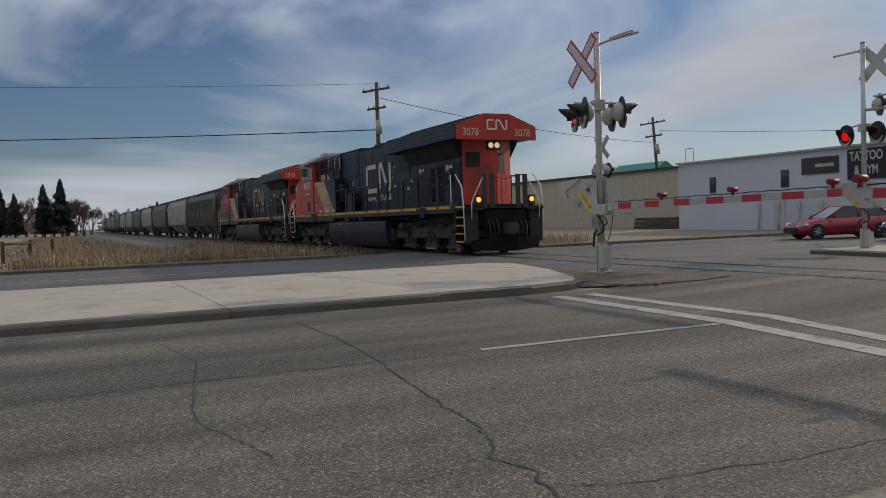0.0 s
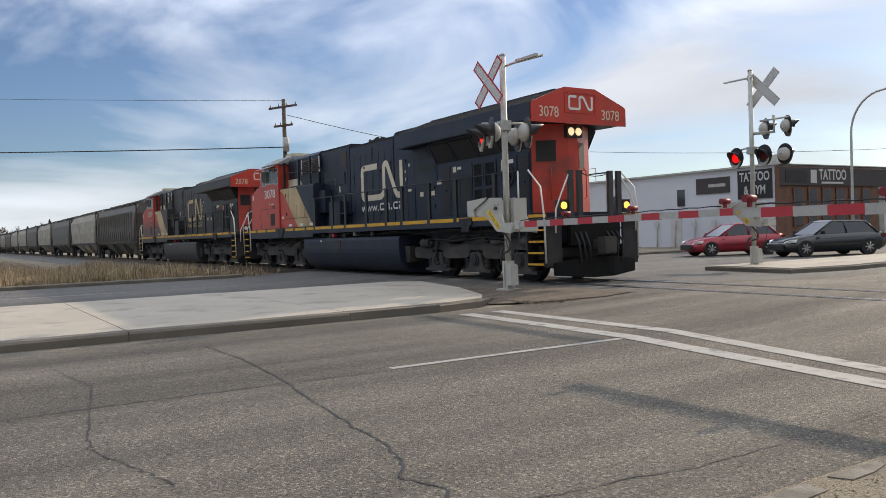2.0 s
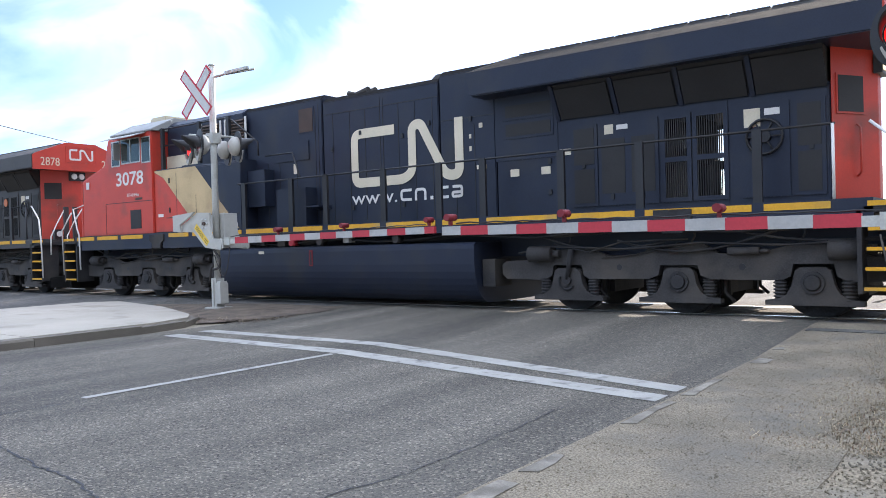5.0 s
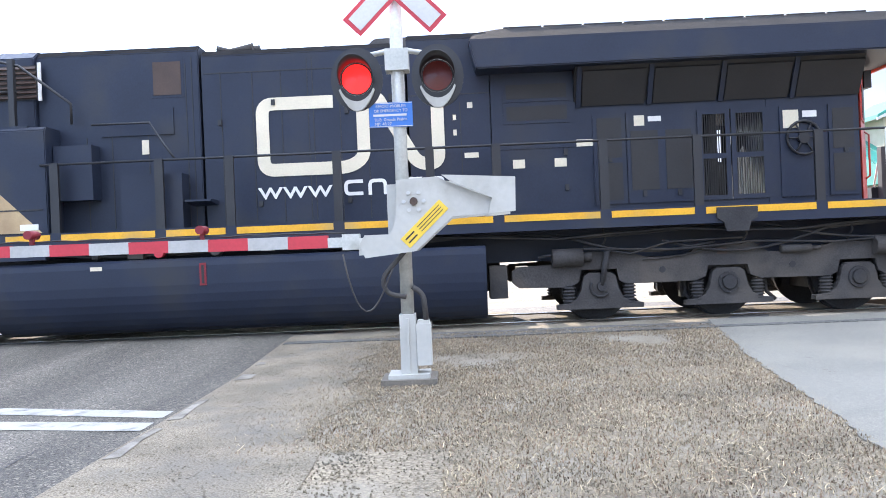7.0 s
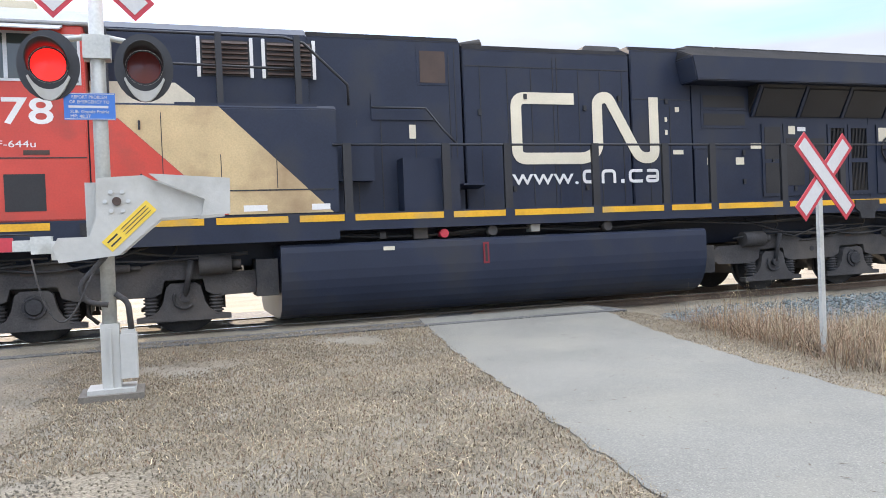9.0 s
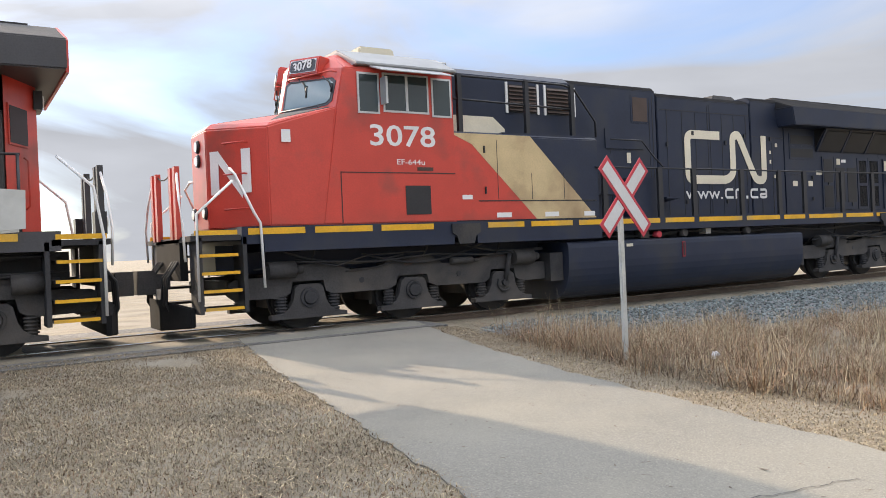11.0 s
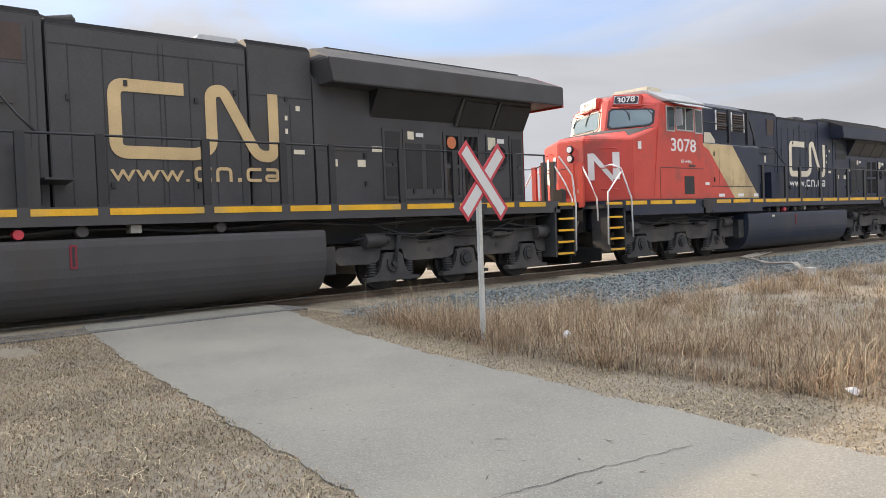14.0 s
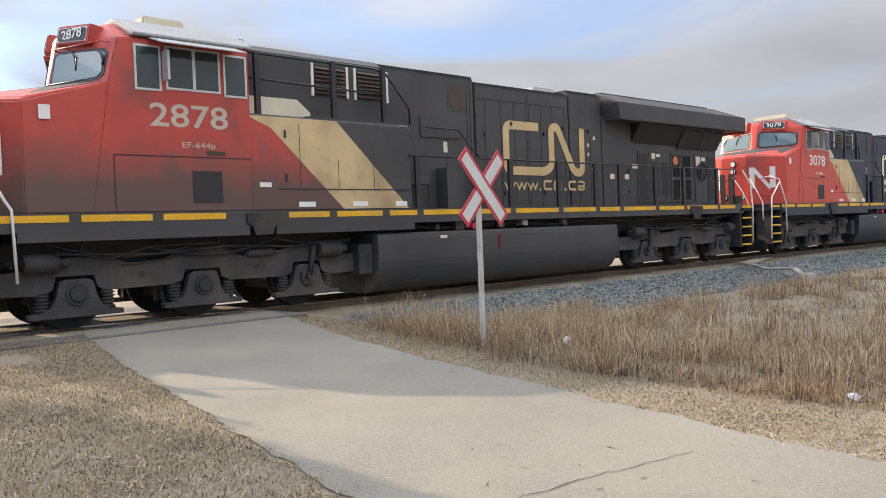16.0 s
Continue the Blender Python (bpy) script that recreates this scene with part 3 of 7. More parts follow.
# median and kerbs past the track
m2n = thing("median_north", "raised pale concrete island past the track", "median", kind="structure")
b = B(); prism(b, [(-16.0, 6.75), (-13.0, 6.4), (-12.6, 8.5), (-12.9, 13.5), (-14.0, 20.0), (-15.8, 20.0)], "z", G - 0.2, G + 0.14); part("slab", b, CONC, m2n, bevel=0.02)
b = B(); prism(b, [(-16.1, 6.58), (-12.9, 6.2), (-12.4, 8.5), (-12.75, 13.6), (-12.9, 13.6), (-12.6, 8.5), (-13.0, 6.38), (-16.0, 6.74)], "z", G - 0.2, G + 0.11); part("kerb_stone", b, CONC_DARK, m2n)
for y0, y1 in [(-60 + 4.0 * i, -56 + 4.0 * i) for i in range(14)] + [(5 + 4.0 * i, 9 + 4.0 * i) for i in range(14)]:
    b = B(); prism(b, [(-28.78, G - 0.2), (-28.5, G - 0.2), (-28.5, G + 0.1), (-28.55, G + 0.13), (-28.78, G + 0.13)], "y", y0 + 0.01, y1 - 0.01)
    solid("kerb", b, CONC_DARK, "worn concrete kerb beside the far lanes", "kerb", kind="structure")

# ---- track ----
track = thing("railway_track", "rusty standard-gauge track with wooden ties", "railway track", kind="structure")
prof = [(-0.07, -0.18), (0.07, -0.18), (0.07, -0.165), (0.012, -0.145), (0.012, -0.045), (0.035, -0.035), (0.037, -0.006), (-0.037, -0.006), (-0.035, -0.035), (-0.012, -0.045), (-0.012, -0.145), (-0.07, -0.165)]
for s in (-1, 1):
    b = B(); prism(b, [(s * 0.755 + p, q) for p, q in prof], "x", -700, 500); part("rail", b, RAIL, track)
    b = B(); bx(b, -700, 500, s * 0.755 - 0.03, s * 0.755 + 0.03, -0.0055, 0.0); part("rail_head", b, RAILTOP, track)
for y0, y1 in ((-0.90, -0.80), (-0.71, -0.62), (0.62, 0.71), (0.80, 0.90)):
    b = B(); bx(b, -28.4, -2.2, y0, y1, -0.05, -0.006); part("flangeway", b, TAR, track)
b = B(); bx(b, 0, 0.23, -1.3, 1.3, -0.32, -0.175)
tie_me = finish("tie", b, TIE, 0.01)
for i in range(150):
    x = (7.6 + 0.56 * i) if i < 100 else (-29.5 - 0.56 * (i - 100))
    ob = new("tie", tie_me); ob.parent = track; ob.location = (x + rg.uniform(-0.03, 0.03), rg.uniform(-0.05, 0.05), 0)
b = B()
bed = [(-7.0, -0.75), (-4.7, -0.55), (-2.3, -0.24), (-1.5, -0.205), (1.5, -0.205), (2.3, -0.24), (4.4, -0.8)]
for x0, x1 in ((7.4, 500), (-700, -29.0)):
    prism(b, bed, "x", x0, x1)
prism(b, [(-2.5, -0.155), (-1.5, -0.1), (1.5, -0.1), (2.5, -0.155), (2.5, -0.5), (-2.5, -0.5)], "x", -2.2, 3.9)
solid("ballast_bed", b, BALLAST, "grey crushed-stone ballast under the track", "ballast", kind="stuff")
b = B()
for y0, y1 in ((-2.3, -0.84), (-0.66, 0.66), (0.84, 2.3)):
    bx(b, -2.16, 7.3, y0, y1, -0.4, -0.02)
solid("crossing_panel", b, ASPHALT_FAR, "worn asphalt between the rails at the footpath", "crossing surface", kind="structure")

# ---- loose stones and grass ----
def scatter_mesh(name, verts, faces, material, label, category):
    me = bpy.data.meshes.new(name)
    me.from_pydata(verts, [], faces)
    me.materials.append(material)
    return tagged(new(name, me), label, category, kind="stuff")

def bed_z(y):
    for (y0, z0), (y1, z1) in zip(bed, bed[1:]):
        if y0 <= y <= y1:
            return z0 + (z1 - z0) * (y - y0) / (y1 - y0)
    return -0.7

def stones(name, count, place, size, material, label, seed):
    r = random.Random(seed)
    V, F = [], []
    base = [(1, 0, 0), (-1, 0, 0), (0, 1, 0), (0, -1, 0), (0, 0, 1), (0, 0, -1)]
    tri = [(0, 2, 4), (2, 1, 4), (1, 3, 4), (3, 0, 4), (2, 0, 5), (1, 2, 5), (3, 1, 5), (0, 3, 5)]
    for _ in range(count):
        x, y, z = place(r)
        k = size * r.uniform(0.5, 1.25)
        e = Euler((r.uniform(0, 6), r.uniform(0, 6), r.uniform(0, 6))).to_matrix()
        n0 = len(V)
        for p in base:
            q = e @ Vector((p[0] * r.uniform(0.6, 1.2), p[1] * r.uniform(0.5, 1.0), p[2] * r.uniform(0.5, 0.9)))
            V.append((x + q.x * k, y + q.y * k, z + q.z * k * 0.8))
        F += [tuple(n0 + i for i in t) for t in tri]
    return scatter_mesh(name, V, F, material, label, "stones")

def ballast_place(r):
    y = r.uniform(-5.6, -0.9)
    return 7.3 + 32 * r.random() ** 1.5, y, bed_z(y) + 0.01
stones("ballast_stones", 24000, ballast_place, 0.046, STONE, "loose grey crushed stones on the track shoulder", 7)
stones("shoulder_gravel", 11000, lambda r: (lambda y: (r.uniform(-2.15, -0.3) if r.random() < 0.75 else r.uniform(-0.5, 2.2), y, height(y) + 0.003))(r.uniform(-13, -2)), 0.013, GRAVEL, "small pale gravel on the shoulder", 8)
stones("lawn_gravel", 7000, lambda r: (lambda y: (-0.9 + abs(r.gauss(0, 1.1)), y, height(y) + 0.003))(r.uniform(-13, -2)), 0.011, GRAVEL, "small gravel strewn into the dead lawn", 18)
stones("road_crumbs", 1500, lambda r: (r.uniform(-13.8, -10.9), r.uniform(-4.3, -1.6), G + 0.05), 0.03, MULCH, "clods of dark earth by the mast", 9)

def blades(name, count, place, h0, h1, width, material, label, seed, lean=0.5, category="grass"):
    r = random.Random(seed)
    V, F = [], []
    for _ in range(count):
        x, y, z, k = place(r)
        h = r.uniform(h0, h1) * k
        a, t = r.uniform(0, 6.283), r.gauss(0, lean)
        w = width * r.uniform(0.6, 1.3)
        d = (math.cos(a), math.sin(a))
        a2 = a + r.gauss(0, 0.9)
        dx, dy = d[0] * h * t, d[1] * h * t
        ex, ey = dx * 0.35 + math.cos(a2) * h * t * 0.65, dy * 0.35 + math.sin(a2) * h * t * 0.65
        px, py = -d[1] * w, d[0] * w
        n0 = len(V)
        V += [(x - px, y - py, z), (x + px, y + py, z), (x + dx * 0.35 - px * 0.7, y + dy * 0.35 - py * 0.7, z + h * 0.55), (x + dx * 0.35 + px * 0.7, y + dy * 0.35 + py * 0.7, z + h * 0.55), (x + ex, y + ey, z + h * max(0.3, 1 - 0.35 * abs(t)))]
        F += [(n0, n0 + 1, n0 + 3, n0 + 2), (n0 + 2, n0 + 3, n0 + 4)]
    return scatter_mesh(name, V, F, material, label, category)

def lawn_place(r):
    while True:
        x, y = r.uniform(-1.5, 4.2), -13.5 + 11.6 * r.random()
        if x < -0.5 and r.random() < (-0.5 - x) * 1.1:
            continue
        if x < path_x(y)[0] + 0.02 and noise.noise((x * 0.9, y * 0.9, 5)) > -0.62 + 0.35 * r.random() + (0.75 if x < 0.2 and y < -8 else 0):
            return x, y, height(y) - 0.005, 1.0
blades("lawn", 70000, lawn_place, 0.012, 0.045, 0.003, STRAW2, "short dead brown grass round the signal mast", 11, 2.4)
def verge_place(r):
    while True:
        x, y = 4.5 + 12 * r.random(), -13.5 + 11.2 * r.random()
        e = x - path_x(y)[1]
        if -0.03 < e < 1.6 + 0.35 * noise.noise((x, y, 2)):
            return x, y, fall(x, y) - 0.004, 1.0
blades("lawn_straw", 14000, lawn_place, 0.015, 0.05, 0.0035, STRAW, "pale dead straw over the brown lawn", 21, 2.8)
blades("lawn_dark", 22000, lawn_place, 0.01, 0.035, 0.005, WEED, "dark dead stems in the lawn", 22, 1.6)
blades("verge_grass", 26000, verge_place, 0.008, 0.03, 0.004, STRAW2, "matted dead grass along the path edge", 12, 3.2)
blades("verge_straw", 14000, verge_place, 0.008, 0.03, 0.003, STRAW, "pale flattened straw along the path edge", 52, 3.2)
blades("verge_litter", 9000, verge_place, 0.006, 0.022, 0.004, WEED, "dark dead stems matted along the path edge", 53, 2.6)
RUST_STEM = mat("reddish_stem", (0.27, 0.155, 0.085), 0.85, var=0.3, scale=1.5, island=0.45)
DUFF = mat("dark_duff", (0.13, 0.09, 0.058), 0.95, var=0.35, scale=1.5, island=0.5)
def thick(x, y):
    """How dense and tall the ditch growth stands: thickest away from the path and off the ballast."""
    e = x - path_x(y)[1]
    top = -3.7 + 0.9 * noise.noise((x * 0.35, 3.0, 1.0)) - 0.3 * max(0.0, min(1.0, (x - 12.0) / 6.0))
    a = max(0.0, min(1.0, (e - 0.55) / 0.45))
    c = max(0.0, min(1.0, (top - y) / 0.8))
    return a * c
tr_ = random.Random(77)
TUFTS = []
while len(TUFTS) < 470:
    x, y = 6.4 + 26 * tr_.random() ** 1.5, tr_.uniform(-14, -3.0)
    q = thick(x, y)
    if q > 0.02 and tr_.random() < q and noise.noise((x * 0.5, y * 0.5, 9)) > -0.32:
        TUFTS.append((x, y, tr_.uniform(0.4, 1.4) * (0.75 + 0.5 * max(-0.5, noise.noise((x * 0.3, y * 0.3, 4))))))
for _ in range(90):
    TUFTS.append((tr_.uniform(6.9, 11.5), tr_.uniform(-6.6, -4.0), tr_.uniform(0.8, 1.3)))
def tuft_place(r):
    x, y, k = TUFTS[int(r.random() * len(TUFTS))]
    x, y = x + r.gauss(0, 0.15), y + r.gauss(0, 0.15)
    return x, y, max(fall(x, y), bed_z(y)) - 0.02, k
def tall_place(r):
    while True:
        x, y = 6.3 + 26 * r.random() ** 1.6, r.uniform(-14, -3.0)
        if r.random() < thick(x, y) and noise.noise((x * 0.45, y * 0.45, 9)) > -0.7 + 0.4 * r.random():
            return x, y, max(fall(x, y), bed_z(y)) - 0.03, 0.5 + 0.8 * max(0, noise.noise((x * 0.7, y * 0.7, 4)) + 0.3)
blades("duff", 34000, tall_place, 0.03, 0.16, 0.006, DUFF, "dark matted dead growth on the ditch floor", 63, 2.2)
blades("tufts", 19000, tuft_place, 0.2, 0.74, 0.003, STRAW, "tufts of tall dry grass in the ditch", 24, 0.95)
blades("curled_stems", 22000, tuft_place, 0.12, 0.62, 0.003, RUST_STEM, "curled reddish dry stems in the ditch", 34, 1.7)
blades("tall_grass", 6000, tall_place, 0.08, 0.34, 0.0035, STRAW, "tall dry straw-coloured grass in the ditch", 13, 0.85)
blades("matted_grass", 30000, tall_place, 0.04, 0.2, 0.004, STRAW2, "matted dead grass in the ditch", 23, 1.8)
blades("dead_weeds", 20000, tuft_place, 0.1, 0.58, 0.0035, WEED, "dead reddish-brown weeds among the dry grass", 14, 1.6)
blades("ditch_weeds", 14000, tall_place, 0.06, 0.3, 0.0035, WEED, "dead brown weeds lying in the ditch", 44, 1.5)
def strip_place(r):
    x, y = -29.2 - 26 * r.random() ** 1.3, r.uniform(-15, -2.2)
    return x, y, fall(x, y) - 0.03, 0.6 + 0.7 * max(0, noise.noise((x * 0.3, y * 0.3, 7)) + 0.4)
blades("far_grass", 22000, strip_place, 0.3, 0.85, 0.012, STRAW, "tall dry grass between the road and the track", 15, 0.45)
blades("far_weeds", 5000, strip_place, 0.4, 0.95, 0.012, WEED, "dead brown weeds between the road and the track", 16, 0.5)
def plain_place(r):
    x = -30 - 190 * r.random() ** 1.2
    return x, r.uniform(-16, -3.2) - (abs(x) - 30) * 0.12 * r.random(), fall(x, 0 if x > -29 else -15) - 0.02, 1.0
blades("plain_grass", 26000, plain_place, 0.05, 0.18, 0.03, STRAW2, "flattened dead grass on the open ground beside the line", 25, 1.6)
blades("plain_weeds", 14000, plain_place, 0.05, 0.18, 0.03, WEED, "brown dead weeds on the open ground beside the line", 26, 1.4)
def beyond_place(r):
    x = r.uniform(-75, -29)
    return x, r.uniform(4.5, 12) if x < -33 else r.uniform(5.5, 9), G - 0.03, 0.8
blades("grass_beyond", 9000, beyond_place, 0.3, 0.9, 0.012, STRAW, "tall dry grass on the far side of the track", 17, 0.4)
def dirt_place(r):
    return r.uniform(-16, -11), r.uniform(-4.2, -1.8), G + 0.02, 0.6
blades("dirt_grass", 900, dirt_place, 0.05, 0.2, 0.004, STRAW, "sparse dry grass on the loose earth", 18, 0.8)

# ---- locomotives ----
WHEELS = []         # (wheelset, x, y, z, radius)
def truck(parent, xc, flip):
    s = flip
    half = [(0.0, 1.12), (0.4, 1.12), (0.62, 0.97), (1.2, 0.95), (1.42, 1.02), (1.66, 1.07), (2.42, 1.07), (2.62, 0.9), (3.2, 0.88), (3.3, 0.82), (3.3, 0.64), (3.2, 0.56),
            (2.42, 0.54), (2.28, 0.62), (2.24, 0.8), (1.7, 0.8), (1.66, 0.62), (1.54, 0.56), (0.5, 0.57), (0.34, 0.63), (0.3, 0.79), (0.0, 0.79)]
    side = half + [(-x, z) for x, z in half[-2:0:-1]]
    b = B(); bx(b, -0.4, 0.4, -1.0, 1.0, 0.72, 1.02)
    tr = part("truck", b, UNDER2, parent, "three-axle grimy cast truck frame", 0.015, pose(xc, 0, 0))
    for y in (-1.17, 1.03):
        b = B(); prism(b, side, "y", y, y + 0.14); part("side_frame", b, UNDER2, tr, bevel=0.018)
    for d in (-3.1, 2.9):
        b = B(); bx(b, d, d + 0.2, -1.0, 1.0, 0.62, 0.84); part("end_transom", b, UNDER2, tr)
    for k in (-1, 0, 1):
        ax = k * 1.965
        for y in (-1, 1):
            b = B()
            prism(b, [(ax - 0.66, 0.2), (ax + 0.66, 0.2), (ax + 0.66, 0.27), (ax + 0.48, 0.29), (ax + 0.36, 0.36), (ax + 0.29, 0.48), (ax + 0.24, 0.7), (ax + 0.17, 0.75), (ax - 0.17, 0.75), (ax - 0.24, 0.7), (ax - 0.29, 0.48), (ax - 0.36, 0.36), (ax - 0.48, 0.29), (ax - 0.66, 0.27)], "y", y * 1.04, y * 1.2)
            part("axle_box", b, UNDER2, tr, bevel=0.012)
            b = B()
            if k == 0 or s * k < 0:
                cyl(b, (ax, y * 1.2, 0.53), (ax, y * 1.23, 0.53), 0.165, 0.16, 22); cyl(b, (ax, y * 1.23, 0.53), (ax, y * 1.26, 0.53), 0.12, 0.1, 20)
                part("bearing_cap", b, UNDER, tr)
                for i in range(6) if k == 0 else ():
                    a = i * 1.0472 + 0.5
                    b = B(); cyl(b, (ax + 0.15 * math.cos(a), y * 1.22, 0.53 + 0.15 * math.sin(a)), (ax + 0.15 * math.cos(a), y * 1.25, 0.53 + 0.15 * math.sin(a)), 0.014, n=6); part("bolt", b, UNDER2, tr)
            else:
                tube(b, [(ax + 0.15 * math.cos(a), y * 1.22, 0.53 + 0.15 * math.sin(a)) for a in (2.6, 3.2, 3.8, 4.4, 5.0, 5.6)], 0.022, 6); part("bearing_ring", b, UNDER, tr)
                b = B(); tube(b, [(ax + 0.02, y * 1.24, 0.56), (ax + 0.12, y * 1.26, 1.08)], [0.04, 0.05], 10); part("damper", b, UNDER, tr)
                b = B(); cyl(b, (ax + 0.02, y * 1.2, 0.54), (ax + 0.02, y * 1.27, 0.54), 0.07, n=12); part("damper_eye", b, UNDER, tr)
            for d in (-0.46, 0.46):
                b = B()
                zz = [0.27 + i * 0.0125 for i in range(25)]
                tube(b, [(ax + d, y * 1.1, z) for z in zz], [0.105 if i % 4 < 2 else 0.078 for i in range(25)], 14)
                part("coil_spring", b, UNDER, tr)
        b = B()
        for y in (-1, 1):
            cyl(b, (0, y * 0.69, 0), (0, y * 0.83, 0), 0.525, n=32); cyl(b, (0, y * 0.66, 0), (0, y * 0.69, 0), 0.555, n=32)
            cyl(b, (0, y * 0.83, 0), (0, y * 0.85, 0), 0.2, n=16)
        cyl(b, (0, -1.05, 0), (0, 1.05, 0), 0.09, n=12)
        w = part("wheelset", b, UNDER, tr, "dark steel wheels on one axle", at=pose(ax, 0, 0.53))
        WHEELS.append((w, ax, 0, 0.53, 0.53))
        b = B(); bx(b, ax - 0.3, ax + 0.62, -0.62, 0.62, 0.32, 0.9); part("traction_motor", b, UNDER, tr, bevel=0.06)
    for y in (-1, 1):
        for d, rr in ((-2.42, 0.14), (2.45, 0.14), (1.05, 0.06)):
            b = B(); cyl(b, (d - 0.26, y * 1.22, 1.0), (d + 0.2, y * 1.22, 1.0), rr, n=16); cyl(b, (d + 0.2, y * 1.22, 1.0), (d + 0.34, y * 1.22, 1.0), rr * 0.5, n=10)
            part("brake_cylinder", b, UNDER2, tr)
        b = B(); tube(b, [(-2.9, y * 1.24, 1.02), (-2.2, y * 1.25, 1.12), (-0.8, y * 1.26, 1.06), (0.4, y * 1.26, 1.14), (1.6, y * 1.26, 1.08), (2.9, y * 1.24, 1.14)], 0.018, 6)
        tube(b, [(-2.2, y * 1.2, 1.16), (-1.5, y * 1.28, 1.02), (-0.9, y * 1.28, 1.18), (0.2, y * 1.28, 1.2)], 0.014, 6)
        part("brake_pipe", b, UNDER, tr)
        for d in (-1.0, 0.98):
            b = B(); cyl(b, (d, y * 1.168, 0.76), (d, y * 1.178, 0.76), 0.05, n=14); part("frame_hole", b, BLACK, tr)
        b = B(); bx(b, -0.16, 0.0, y * 1.168 - 0.004, y * 1.168 + 0.006, 0.96, 1.06); part("stencil", b, LOUVRE, tr)
        b = B(); tube(b, [(-1.3 + 0.1 * i, y * 1.19, 0.92 + 0.2 * (i / 13) ** 2 + 0.012 * (i % 2)) for i in range(14)], 0.014, 5); part("chain", b, UNDER, tr)
        for d in (-1.45, -0.6, 0.65, 1.5):
            b = B()
            tube(b, [(d, y * 0.9, 0.62), (d, y * 0.95, 0.35), (d + 0.14, y * 0.95, 0.22)], 0.03, 6)
            bx(b, d - 0.03, d + 0.03, y * 0.72 - 0.06, y * 0.72 + 0.06, 0.3, 0.62)
            part("brake_rigging", b, UNDER, tr)
        # cables that sag from the sill to the truck
        for x0, x1, z0, z1, dip in ((-2.6, -0.2, 1.36, 1.16, 0.2), (-1.0, 1.5, 1.2, 1.3, 0.24), (0.6, 2.9, 1.4, 1.16, 0.12)):
            b = B(); tube(b, [(x0 + (x1 - x0) * i / 8, y * 1.23, z0 + (z1 - z0) * i / 8 - dip * math.sin(math.pi * i / 8)) for i in range(9)], 0.02, 6); part("cable", b, UNDER, tr)
        for d in (-1.9, 0.25, 1.85):
            b = B(); tube(b, [(d, y * 1.22, 1.44), (d + 0.04, y * 1.22, 1.25), (d - 0.05, y * 1.2, 1.1)], 0.017, 6); part("hanger", b, UNDER, tr)
    return tr

SOOT = mat("roof_soot", (0.018, 0.017, 0.017), 0.95, var=0.3, scale=2, spec=0.1, bump=0.2)
def sooted(ob, material):
    """Roof faces carry their own dull coat."""
    ob.data.materials.append(material)
    for p in ob.data.polygons:
        if p.normal.z > 0.3:
            p.material_index = 1
    return ob

